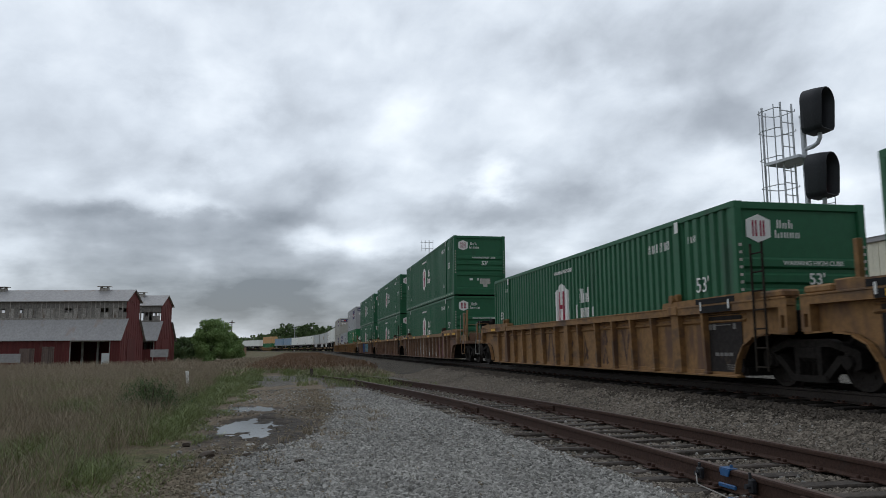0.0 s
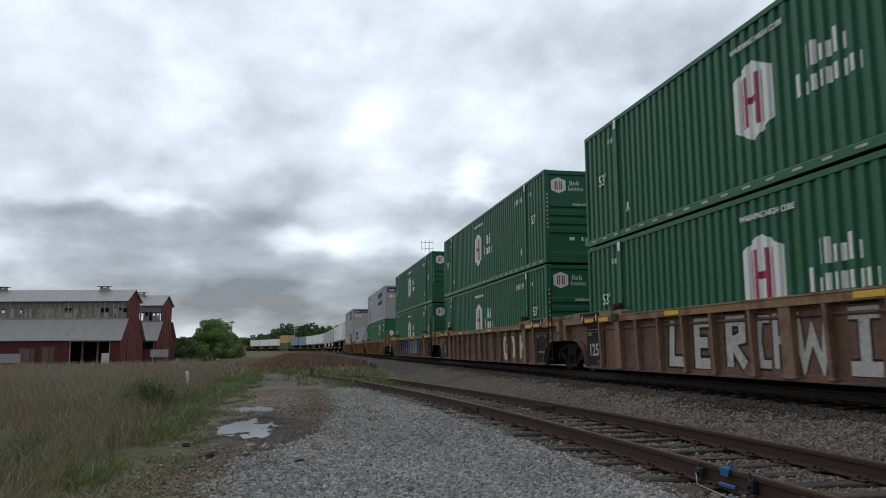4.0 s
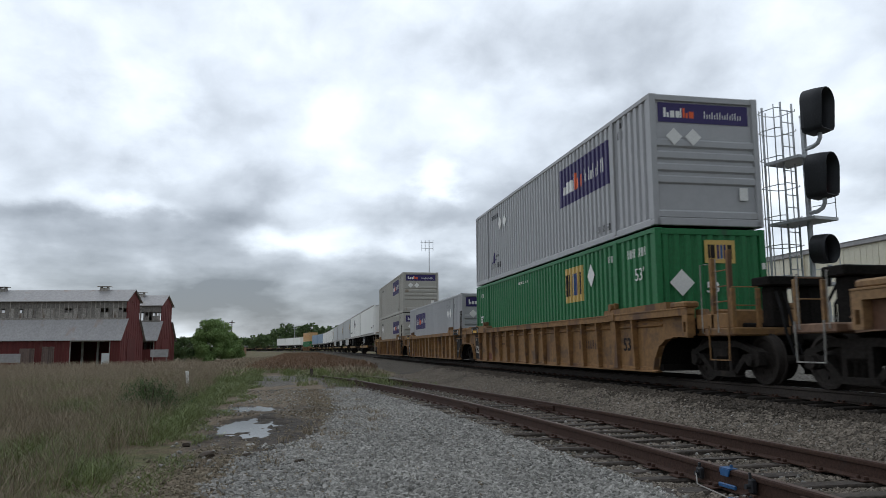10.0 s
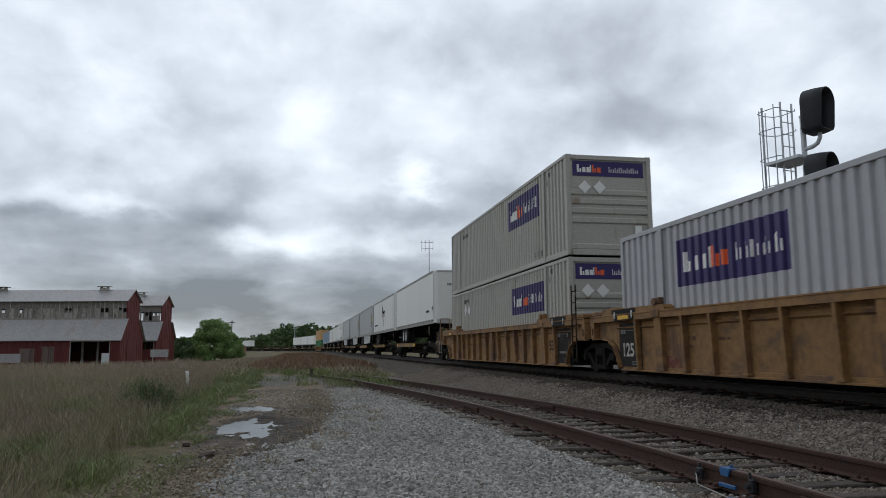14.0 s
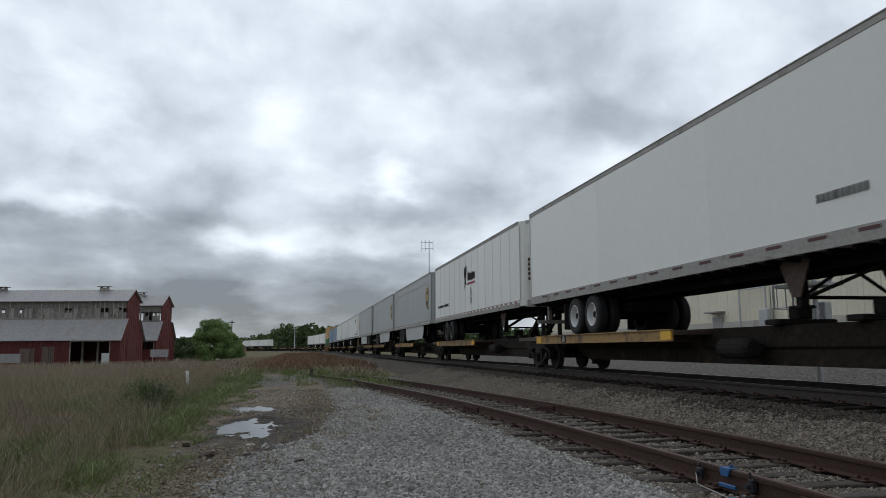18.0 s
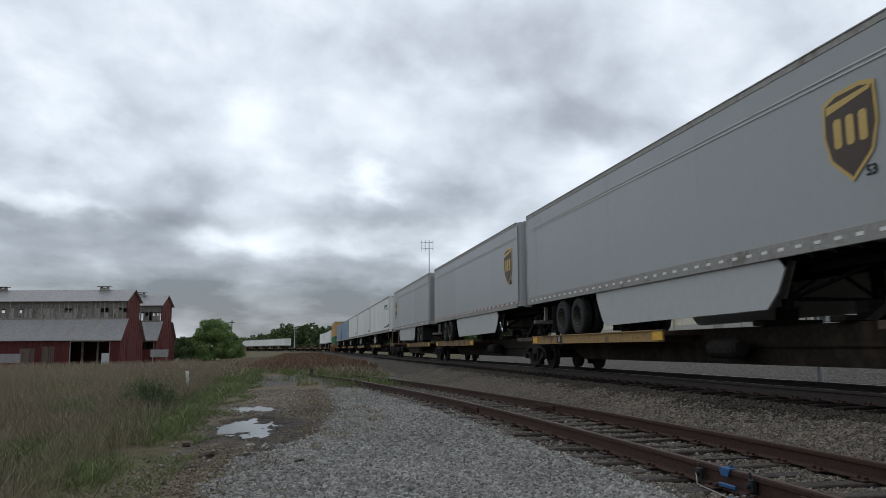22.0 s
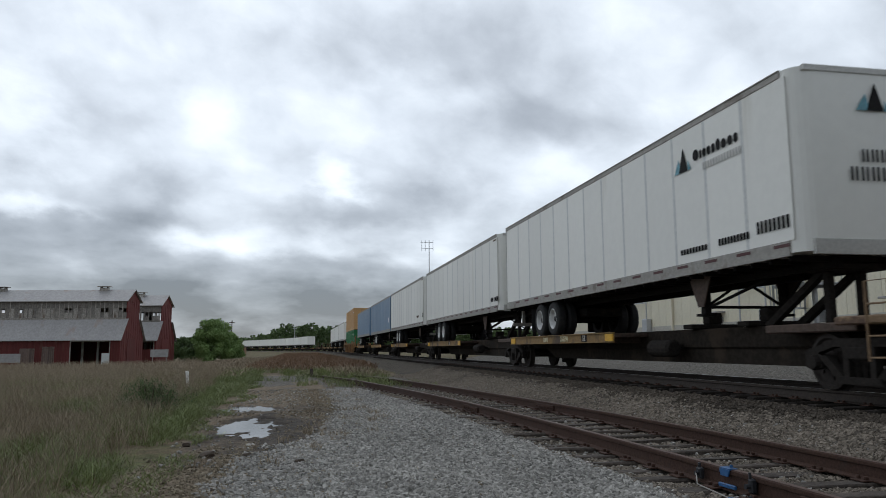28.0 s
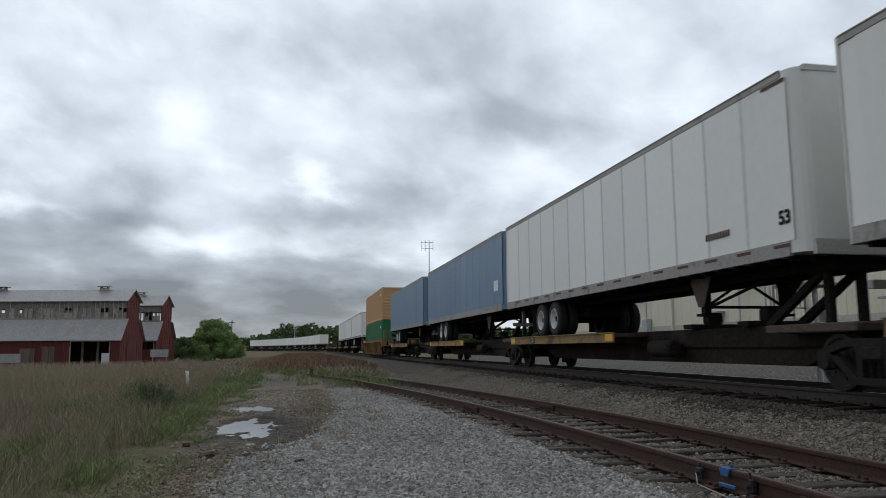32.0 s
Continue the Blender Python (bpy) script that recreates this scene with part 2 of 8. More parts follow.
BALLAST = leafy("brown_grey_ballast_stones", (0.02, 0.017, 0.0145), (0.325, 0.275, 0.22), 0.9)


# ---- mesh building ----
class Shape:
    """Collects vertices and faces for one mesh."""

    def __init__(self):
        self.v, self.f = [], []

    def face(self, *pts):
        n = len(self.v)
        self.v += [tuple(p) for p in pts]
        self.f.append(tuple(range(n, n + len(pts))))
        return self

    def box(self, x0, x1, y0, y1, z0, z1, c=0.0):
        n = len(self.v)
        if c <= 0:
            self.v += [(x, y, z) for x in (x0, x1) for y in (y0, y1) for z in (z0, z1)]
            self.f += [tuple(n + i for i in q) for q in ((0, 1, 3, 2), (4, 6, 7, 5), (0, 4, 5, 1), (2, 3, 7, 6), (0, 2, 6, 4), (1, 5, 7, 3))]
            return self
        lo, hi = (x0, y0, z0), (x1, y1, z1)
        idx = {}
        for i in range(8):
            s = ((i >> 2) & 1, (i >> 1) & 1, i & 1)
            for a in range(3):
                p = [(hi[k] if s[k] else lo[k]) + (0 if k == a else (-c if s[k] else c)) for k in range(3)]
                idx[s, a] = len(self.v)
                self.v.append(tuple(p))
        for a in range(3):
            b, d = (a + 1) % 3, (a + 2) % 3
            for side in (0, 1):
                ring = []
                for sb, sd in ((0, 0), (1, 0), (1, 1), (0, 1)):
                    s = [0, 0, 0]
                    s[a], s[b], s[d] = side, sb, sd
                    ring.append(idx[tuple(s), a])
                self.f.append(tuple(ring if side else ring[::-1]))
            for sb in (0, 1):
                for sd in (0, 1):
                    s0, s1 = [0, 0, 0], [0, 0, 0]
                    s0[a], s0[b], s0[d] = 0, sb, sd
                    s1[a], s1[b], s1[d] = 1, sb, sd
                    q = [idx[tuple(s0), b], idx[tuple(s1), b], idx[tuple(s1), d], idx[tuple(s0), d]]
                    self.f.append(tuple(q if sb != sd else q[::-1]))
        for i in range(8):
            s = ((i >> 2) & 1, (i >> 1) & 1, i & 1)
            q = [idx[s, 0], idx[s, 1], idx[s, 2]]
            self.f.append(tuple(q if sum(s) % 2 else q[::-1]))
        return self

    def prism(self, outline, a, b, axis=0):
        """An outline extruded from a to b along an axis; the outline lies in the two other axes, in their order."""
        n, k = len(self.v), len(outline)
        for h in (a, b):
            for p, q in outline:
                self.v.append({0: (h, p, q), 1: (p, h, q), 2: (p, q, h)}[axis])
        self.f.append(tuple(range(n, n + k)))
        self.f.append(tuple(range(n + 2 * k - 1, n + k - 1, -1)))
        for i in range(k):
            j = (i + 1) % k
            self.f.append((n + i, n + k + i, n + k + j, n + j))
        return self

    def tube(self, p, q, r, sides=8, r2=None, caps=True):
        p, q = Vector(p), Vector(q)
        w = (q - p).normalized()
        u = w.orthogonal().normalized()
        t = w.cross(u)
        n = len(self.v)
        for c, rad in ((p, r), (q, r if r2 is None else r2)):
            for i in range(sides):
                a = 2 * math.pi * i / sides
                self.v.append(tuple(c + u * (rad * math.cos(a)) + t * (rad * math.sin(a))))
        for i in range(sides):
            j = (i + 1) % sides
            self.f.append((n + i, n + j, n + sides + j, n + sides + i))
        if caps:
            self.f.append(tuple(range(n + sides - 1, n - 1, -1)))
            self.f.append(tuple(range(n + sides, n + 2 * sides)))
        return self

    def path(self, pts, r, sides=6):
        """A bent rod through the points, in one piece."""
        pts = [Vector(p) for p in pts]
        n, last = len(self.v), None
        for i, p in enumerate(pts):
            w = (pts[min(i + 1, len(pts) - 1)] - pts[max(i - 1, 0)]).normalized()
            u = w.orthogonal() if last is None else last - w * last.dot(w)
            u = (u if u.length > 1e-4 else w.orthogonal()).normalized()
            last, t = u, w.cross(u)
            for k in range(sides):
                a = 2 * math.pi * k / sides
                self.v.append(tuple(p + u * (r * math.cos(a)) + t * (r * math.sin(a))))
        for i in range(len(pts) - 1):
            for k in range(sides):
                j = (k + 1) % sides
                self.f.append((n + i * sides + k, n + i * sides + j, n + (i + 1) * sides + j, n + (i + 1) * sides + k))
        self.f.append(tuple(range(n + sides - 1, n - 1, -1)))
        self.f.append(tuple(range(n + (len(pts) - 1) * sides, n + len(pts) * sides)))
        return self

    def lathe(self, rings, x=0.0, y=0.0, z=0.0, sides=20, axis=0):
        """Rings of (along, radius) turned round an axis through (x, y, z)."""
        n = len(self.v)
        for al, r in rings:
            for i in range(sides):
                a = 2 * math.pi * i / sides
                c, s = r * math.cos(a), r * math.sin(a)
                self.v.append({0: (x + al, y + c, z + s), 1: (x + c, y + al, z + s), 2: (x + c, y + s, z + al)}[axis])
        for k in range(len(rings) - 1):
            for i in range(sides):
                j = (i + 1) % sides
                self.f.append((n + k * sides + i, n + k * sides + j, n + (k + 1) * sides + j, n + (k + 1) * sides + i))
        self.f.append(tuple(range(n + sides - 1, n - 1, -1)))
        self.f.append(tuple(range(n + (len(rings) - 1) * sides, n + len(rings) * sides)))
        return self

    def mesh(self, name, material, fix=True):
        me = bpy.data.meshes.new(name)
        me.from_pydata(self.v, [], self.f)
        if fix:
            bm = bmesh.new()
            bm.from_mesh(me)
            bmesh.ops.recalc_face_normals(bm, faces=bm.faces)
            bm.to_mesh(me)
            bm.free()
        if material:
            me.materials.append(material)
        return me


def part(name, shape, material, parent, label="", at=None, fix=True):
    """One mesh object under a thing or a part; shape may be a finished mesh that others share."""
    me = shape if isinstance(shape, bpy.types.Mesh) else shape.mesh(name, material, fix)
    ob = new(name, me)
    ob.parent = parent
    if at is not None:
        ob.matrix_basis = at
    if label:
        ob["label"] = label
    return ob


def thing(name, label, category, group="", kind="", at=None):
    ob = new(name)
    ob.empty_display_size = 0.3
    if at is not None:
        ob.matrix_basis = at
    return tagged(ob, label, category, group, kind)


def solid(name, shape, material, label, category, group="", kind="", at=None, fix=True):
    ob = new(name, shape.mesh(name, material, fix))
    if at is not None:
        ob.matrix_basis = at
    return tagged(ob, label, category, group, kind)


def bulk(name, verts, faces, material, label, category):
    """One object of very many small pieces."""
    me = bpy.data.meshes.new(name)
    me.vertices.add(len(verts))
    me.vertices.foreach_set("co", np.asarray(verts, dtype=np.float32).ravel())
    k = faces.shape[1]
    me.loops.add(faces.size)
    me.loops.foreach_set("vertex_index", faces.astype(np.int32).ravel())
    me.polygons.add(len(faces))
    me.polygons.foreach_set("loop_start", np.arange(0, faces.size, k, dtype=np.int32))
    me.update(calc_edges=True)
    me.shade_flat()
    me.materials.append(material)
    return tagged(new(name, me), label, category, kind="stuff")


def lettering(name, text, size, material, parent, at, bold=0.0):
    """Characters in the built-in font, as a mesh, in the plane of its own x and y."""
    cu = bpy.data.curves.new(name, "FONT")
    cu.body, cu.size, cu.extrude, cu.offset, cu.resolution_u = text, size, 0.003, bold, 3
    cu.align_x, cu.align_y = "CENTER", "CENTER"
    tmp = new(name, cu)
    bpy.context.view_layer.update()
    me = bpy.data.meshes.new_from_object(tmp.evaluated_get(bpy.context.evaluated_depsgraph_get()))
    bpy.data.objects.remove(tmp)
    me.materials.clear()
    me.materials.append(material)
    return part(name, me, None, parent, "", at)


# ---- sky: a drifting sheet of cloud ----
def cloud_sheet():
    m, nt, bsdf = nodes_of("cloud_sheet_glow")
    nt.nodes.remove(bsdf)
    co = nt.nodes.new("ShaderNodeTexCoord")
    sep = nt.nodes.new("ShaderNodeSeparateXYZ")
    nt.links.new(co.outputs["Object"], sep.inputs[0])

    def calc(op, a, b=None, c=None):
        n = nt.nodes.new("ShaderNodeMath")
        n.operation = op
        for i, v in enumerate((a, b, c)):
            if v is None:
                continue
            if isinstance(v, bpy.types.NodeSocket):
                nt.links.new(v, n.inputs[i])
            else:
                n.inputs[i].default_value = v
        return n.outputs[0]

    x, y, z = sep.outputs
    az = calc("MULTIPLY", calc("ARCTAN2", x, y), 57.2958)
    dist = calc("SQRT", calc("ADD", calc("MULTIPLY", x, x), calc("MULTIPLY", y, y)))
    el = calc("MULTIPLY", calc("ARCTAN2", z, dist), 57.2958)
    dome = nt.nodes.new("ShaderNodeCombineXYZ")
    nt.links.new(az, dome.inputs[0])
    nt.links.new(el, dome.inputs[1])
    # clouds lie flatter and thinner towards the horizon
    flat = nt.nodes.new("ShaderNodeCombineXYZ")
    nt.links.new(calc("MULTIPLY", az, 0.12), flat.inputs[0])
    nt.links.new(calc("MULTIPLY", calc("POWER", calc("MAXIMUM", el, 0.05), 0.72), 0.5), flat.inputs[1])
    warp = add(nt, "ShaderNodeTexNoise", Scale=1.3, Detail=3.0)
    nt.links.new(flat.outputs[0], warp.inputs["Vector"])
    bend = nt.nodes.new("ShaderNodeVectorMath")
    bend.operation = "MULTIPLY_ADD"
    nt.links.new(warp.outputs["Color"], bend.inputs[0])
    bend.inputs[1].default_value = (0.42, 0.36, 0.0)
    nt.links.new(flat.outputs[0], bend.inputs[2])
    big = add(nt, "ShaderNodeTexNoise", Scale=0.8, Detail=6.0, Roughness=0.55)
    fine = add(nt, "ShaderNodeTexNoise", Scale=2.6, Detail=6.0, Roughness=0.55)
    for n in (big, fine):
        nt.links.new(bend.outputs[0], n.inputs["Vector"])
    edge = add(nt, "ShaderNodeTexNoise", Scale=1.5, Detail=7.0, Roughness=0.55)
    curl = nt.nodes.new("ShaderNodeVectorMath")
    curl.operation = "MULTIPLY"
    curl.inputs[1].default_value = (0.075, 0.12, 0.0)
    nt.links.new(dome.outputs[0], curl.inputs[0])
    nt.links.new(curl.outputs[0], edge.inputs["Vector"])
    wob = nt.nodes.new("ShaderNodeVectorMath")
    wob.operation = "MULTIPLY_ADD"
    nt.links.new(edge.outputs["Color"], wob.inputs[0])
    wob.inputs[1].default_value = (13.0, 8.5, 0.0)
    nt.links.new(dome.outputs[0], wob.inputs[2])
    value = calc("ADD", calc("MULTIPLY_ADD", big.outputs[0], 0.4, 0.345), calc("MULTIPLY_ADD", fine.outputs[0], 0.18, -0.09))
    # rounded heaps with darker creases between them, plainest low in the sky
    heap_at = nt.nodes.new("ShaderNodeCombineXYZ")
    nt.links.new(calc("MULTIPLY", az, 0.1), heap_at.inputs[0])
    nt.links.new(calc("MULTIPLY", calc("POWER", calc("MAXIMUM", el, 0.05), 0.8), 0.36), heap_at.inputs[1])
    sway = add(nt, "ShaderNodeTexNoise", Scale=1.7, Detail=5.0, Roughness=0.6)
    nt.links.new(heap_at.outputs[0], sway.inputs["Vector"])
    swayed = nt.nodes.new("ShaderNodeVectorMath")
    swayed.operation = "MULTIPLY_ADD"
    nt.links.new(sway.outputs["Color"], swayed.inputs[0])
    swayed.inputs[1].default_value = (0.5, 0.34, 0.0)
    nt.links.new(heap_at.outputs[0], swayed.inputs[2])
    heaps = add(nt, "ShaderNodeTexVoronoi", Scale=1.15)
    heaps.feature = "SMOOTH_F1"
    heaps.inputs["Smoothness"].default_value = 0.8
    nt.links.new(swayed.outputs[0], heaps.inputs["Vector"])
    small = add(nt, "ShaderNodeTexVoronoi", Scale=2.9)
    small.feature = "SMOOTH_F1"
    small.inputs["Smoothness"].default_value = 0.7
    nt.links.new(swayed.outputs[0], small.inputs["Vector"])
    share = nt.nodes.new("ShaderNodeMapRange")
    share.inputs[1].default_value, share.inputs[2].default_value = 4.0, 20.0
    share.inputs[3].default_value, share.inputs[4].default_value = 1.5, 0.55
    nt.links.new(el, share.inputs[0])
    rise = calc("ADD", calc("MULTIPLY_ADD", heaps.outputs["Distance"], -0.34, 0.13), calc("MULTIPLY_ADD", small.outputs["Distance"], -0.16, 0.06))
    value = calc("ADD", value, calc("MULTIPLY", rise, share.outputs[0]))
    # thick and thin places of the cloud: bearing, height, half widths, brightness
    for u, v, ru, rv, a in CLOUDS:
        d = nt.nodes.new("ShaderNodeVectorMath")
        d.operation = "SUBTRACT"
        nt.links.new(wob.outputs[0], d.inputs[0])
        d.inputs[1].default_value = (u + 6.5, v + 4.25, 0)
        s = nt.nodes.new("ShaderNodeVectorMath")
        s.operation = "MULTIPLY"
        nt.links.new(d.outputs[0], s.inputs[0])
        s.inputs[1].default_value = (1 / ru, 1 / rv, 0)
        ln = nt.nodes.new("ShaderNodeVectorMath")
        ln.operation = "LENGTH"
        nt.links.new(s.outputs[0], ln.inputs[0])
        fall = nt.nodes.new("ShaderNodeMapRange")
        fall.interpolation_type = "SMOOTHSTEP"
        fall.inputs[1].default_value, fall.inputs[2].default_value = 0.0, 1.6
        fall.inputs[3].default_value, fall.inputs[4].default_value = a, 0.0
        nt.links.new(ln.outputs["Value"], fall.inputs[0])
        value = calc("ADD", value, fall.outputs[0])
    # level banks of cloud low over the horizon
    bank = nt.nodes.new("ShaderNodeCombineXYZ")
    nt.links.new(calc("MULTIPLY", az, 0.11), bank.inputs[0])
    nt.links.new(calc("MULTIPLY", el, 0.42), bank.inputs[1])
    layers = add(nt, "ShaderNodeTexNoise", Scale=1.1, Detail=5.0, Roughness=0.5)
    nt.links.new(bank.outputs[0], layers.inputs["Vector"])
    low = nt.nodes.new("ShaderNodeMapRange")
    low.interpolation_type = "SMOOTHSTEP"
    low.inputs[1].default_value, low.inputs[2].default_value = 4.0, 13.0
    low.inputs[3].default_value, low.inputs[4].default_value = 0.62, 0.0
    nt.links.new(el, low.inputs[0])
    value = calc("ADD", value, calc("MULTIPLY", calc("SUBTRACT", layers.outputs[0], 0.48), low.outputs[0]))
    # brighter ahead, where the sun stands behind the cloud, and thicker overhead and behind
    full = calc("SQRT", calc("ADD", calc("MULTIPLY", dist, dist), calc("MULTIPLY", z, z)))
    value = calc("ADD", value, calc("MULTIPLY_ADD", calc("DIVIDE", y, full), 0.16, -0.14))
    value = calc("MULTIPLY_ADD", value, 0.84, 0.075)
    ramp = nt.nodes.new("ShaderNodeValToRGB")
    r = ramp.color_ramp
    r.elements[0].position, r.elements[0].color = 0.06, (0.15, 0.168, 0.189, 1)
    r.elements[1].position, r.elements[1].color = 0.86, (1.0, 1.0, 1.0, 1)
    for at, c in ((0.3, (0.346, 0.38, 0.421, 1)), (0.5, (0.595, 0.65, 0.712, 1)), (0.68, (0.82, 0.878, 0.932, 1))):
        e = r.elements.new(at)
        e.color = c
    nt.links.new(value, ramp.inputs[0])
    glow = nt.nodes.new("ShaderNodeEmission")
    nt.links.new(ramp.outputs[0], glow.inputs[0])
    glow.inputs[1].default_value = 1.18
    thin = nt.nodes.new("ShaderNodeBsdfTransparent")
    thin.inputs[0].default_value = (0.15, 0.16, 0.18, 1)
    both = nt.nodes.new("ShaderNodeAddShader")
    nt.links.new(glow.outputs[0], both.inputs[0])
    nt.links.new(thin.outputs[0], both.inputs[1])
    nt.links.new(both.outputs[0], nt.nodes["Material Output"].inputs[0])
    s = Shape()
    rings, sides = 26, 48
    for k in range(1, rings + 1):
        rad = 2600 * k / rings
        for i in range(sides):
            a = 2 * math.pi * i / sides
            s.v.append((rad * math.sin(a), rad * math.cos(a), 400 - rad * rad / 14222))
    top = len(s.v)
    s.v.append((0, 0, 400))
    for i in range(sides):
        j = (i + 1) % sides
        s.f.append((top, i, j))
        for k in range(rings - 1):
            s.f.append((k * sides + i, (k + 1) * sides + i, (k + 1) * sides + j, k * sides + j))
    me = s.mesh("cloud_layer", m, fix=False)
    me.shade_smooth()
    return tagged(new("cloud_layer", me), "broken grey and white overcast clouds drifting sideways", "clouds", kind="structure")


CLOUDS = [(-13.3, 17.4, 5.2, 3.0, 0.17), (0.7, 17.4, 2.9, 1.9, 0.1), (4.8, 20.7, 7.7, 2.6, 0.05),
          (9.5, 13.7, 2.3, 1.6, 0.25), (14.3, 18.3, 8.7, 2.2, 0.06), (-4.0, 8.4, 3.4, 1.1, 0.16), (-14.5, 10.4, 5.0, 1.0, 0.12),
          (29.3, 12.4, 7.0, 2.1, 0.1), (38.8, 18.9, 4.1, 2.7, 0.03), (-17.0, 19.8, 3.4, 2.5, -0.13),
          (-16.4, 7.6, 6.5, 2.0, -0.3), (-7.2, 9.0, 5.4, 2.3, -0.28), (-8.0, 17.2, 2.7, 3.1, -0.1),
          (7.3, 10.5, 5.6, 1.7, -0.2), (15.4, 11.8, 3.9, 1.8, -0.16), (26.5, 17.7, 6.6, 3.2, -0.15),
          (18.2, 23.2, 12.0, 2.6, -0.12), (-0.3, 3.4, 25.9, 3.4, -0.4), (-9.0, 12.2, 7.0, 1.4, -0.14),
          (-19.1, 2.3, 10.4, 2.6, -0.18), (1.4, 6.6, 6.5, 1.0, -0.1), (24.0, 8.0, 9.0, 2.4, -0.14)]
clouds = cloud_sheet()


# ---- ground ----
MAIN_X, BEND, RADIUS = 8.68, 190.0, 580.0


def main_x(y):
    """The middle of the main track, which is straight and then bends away."""
    return MAIN_X if y < BEND else MAIN_X - RADIUS + math.sqrt(max(1.0, RADIUS * RADIUS - (min(y, BEND + 560) - BEND) ** 2))


def side_x(y):
    """The middle of the siding."""
    return 4.485 + 0.0181 * y - 0.002885 * y * y


def ramp01(v, a, b):
    t = min(1.0, max(0.0, (v - a) / (b - a)))
    return t * t * (3 - 2 * t)


def blend(pts, y):
    if y <= pts[0][0]:
        return pts[0][1]
    for (a, p), (b, q) in zip(pts, pts[1:]):
        if y <= b:
            return p + (q - p) * (y - a) / (b - a)
    return pts[-1][1]


def puddle(x, y):
    """Above zero inside the two puddles."""
    wob = 0.5 * noise.noise((x * 2.6, y * 1.3, 3.0)) + 0.5 * noise.noise((x * 6, y * 2.6, 9.0)) + 0.35 * noise.noise((x * 13, y * 6, 2.0)) - 0.15
    a = 1 - math.hypot((x + 0.8) / 0.6, (y - 13.1) / 1.9)
    b = 1 - math.hypot((x + 1.0) / 0.8, (y - 17.0) / 1.1)
    return max(a, b) + wob


def gravel_edge(y):
    return blend([(3, -0.7), (7, -0.65), (9.7, -0.5), (11.4, 0.25), (14, 0.7), (21, 0.95), (32, 0.8)], y)


def height(x, y):
    d = abs(x - main_x(y))
    z = -0.6 + 0.05 * noise.noise((x * 0.35, y * 0.25, 0.0)) * ramp01(abs(x - 2.0), 3, 7)
    if x - main_x(y) > 0:
        z += 0.12 + 0.75 * ramp01(d, 2.2, 8.5) * (1 - ramp01(y, 60, 85))
    z = max(z, -0.245 - 0.36 * ramp01(d, 1.9, 3.6))
    if y < 60:
        z -= 0.024 * (1 - ramp01(abs(x - side_x(y)), 1.0, 1.5)) * (1 - ramp01(y, 26, 34))
    if y < 60 and abs(x) < 14:
        z += 0.012 * noise.noise((x * 3, y * 3, 1.0)) + 0.008 * noise.noise((x * 9, y * 9, 5.0))
    if -3 < x < 1 and 9 < y < 20:
        z -= 0.055 * ramp01(puddle(x, y), -0.25, 0.3)
    if x < -2.0:
        z -= 0.06 * ramp01(-x, 2, 6)
    if y > 22:
        z -= 0.011 * (min(y, 160) - 22) * ramp01(main_x(y) - x, 13, 26)
    return z


def zones(x, y):
    """How much of gravel, grass, muddy dark (with painted track shade) and ballast covers the earth here."""
    n = noise.noise((x * 0.9, y * 0.5, 7.0))
    n2 = noise.noise((x * 2.6, y * 1.8, 4.0))
    d = abs(x - main_x(y))
    e = gravel_edge(y) + 0.3 * n + 0.15 * n2
    gravel = ramp01(x, e - 0.2, e + 0.25) * (1 - ramp01(y + 6 * n, 30, 38)) if y < 45 else 0.0
    gravel = max(gravel, ramp01(0.8 * n + 1 - math.hypot((x + 0.7) / 1.9, (y - 33) / 7.5), 0.0, 0.5))
    ballast = 1 - ramp01(d + 0.4 * n2, 3.5, 4.2)
    if y < 36:
        ballast = max(ballast, 0.6 * (1 - ramp01(abs(x - side_x(y)) + 0.25 * n2, 1.2, 1.6)))
    if x > main_x(y) + 1.8:
        gravel, ballast = 1.0 - ramp01(d, 11, 14), ballast * 0.4
    mud_and_shade = ramp01(1.0 - math.hypot((x + 0.5 - 0.02 * (y - 13)) / 0.95, (y - 13.0) / 4.0) + 0.55 * n + 0.45 * n2, -0.25, 0.45)
    grass = ramp01(-x + 0.5 * n, 1.35, 2.0) if y < 60 else ramp01(d, 3.6, 5.0)
    if 17 < y < 50:
        grass = max(grass, 0.7 * ramp01(n + 0.3 * n2, 0.05, 0.4) * ramp01(y, 26, 33) * (1 - ramp01(x, 0.2, 1.0)))
    patch = ramp01(0.8 * n + 1 - math.hypot((x + 0.7) / 1.9, (y - 33) / 7.5), 0.0, 0.4)
    grass *= 1 - 0.8 * patch
    if 38 < y < 62 and x < main_x(y) - 3.6:
        grass = max(grass, ramp01(y + 3 * n, 35, 41))
    mud_and_shade *= 1 - grass
    # dark band by the main rails: grease, plus train shade put into the colour
    if d < 2.6:
        mud_and_shade = max(mud_and_shade, 0.7 * (1 - ramp01(d + 0.3 * n2, 1.6, 2.2)))
    return gravel, grass, mud_and_shade, ballast


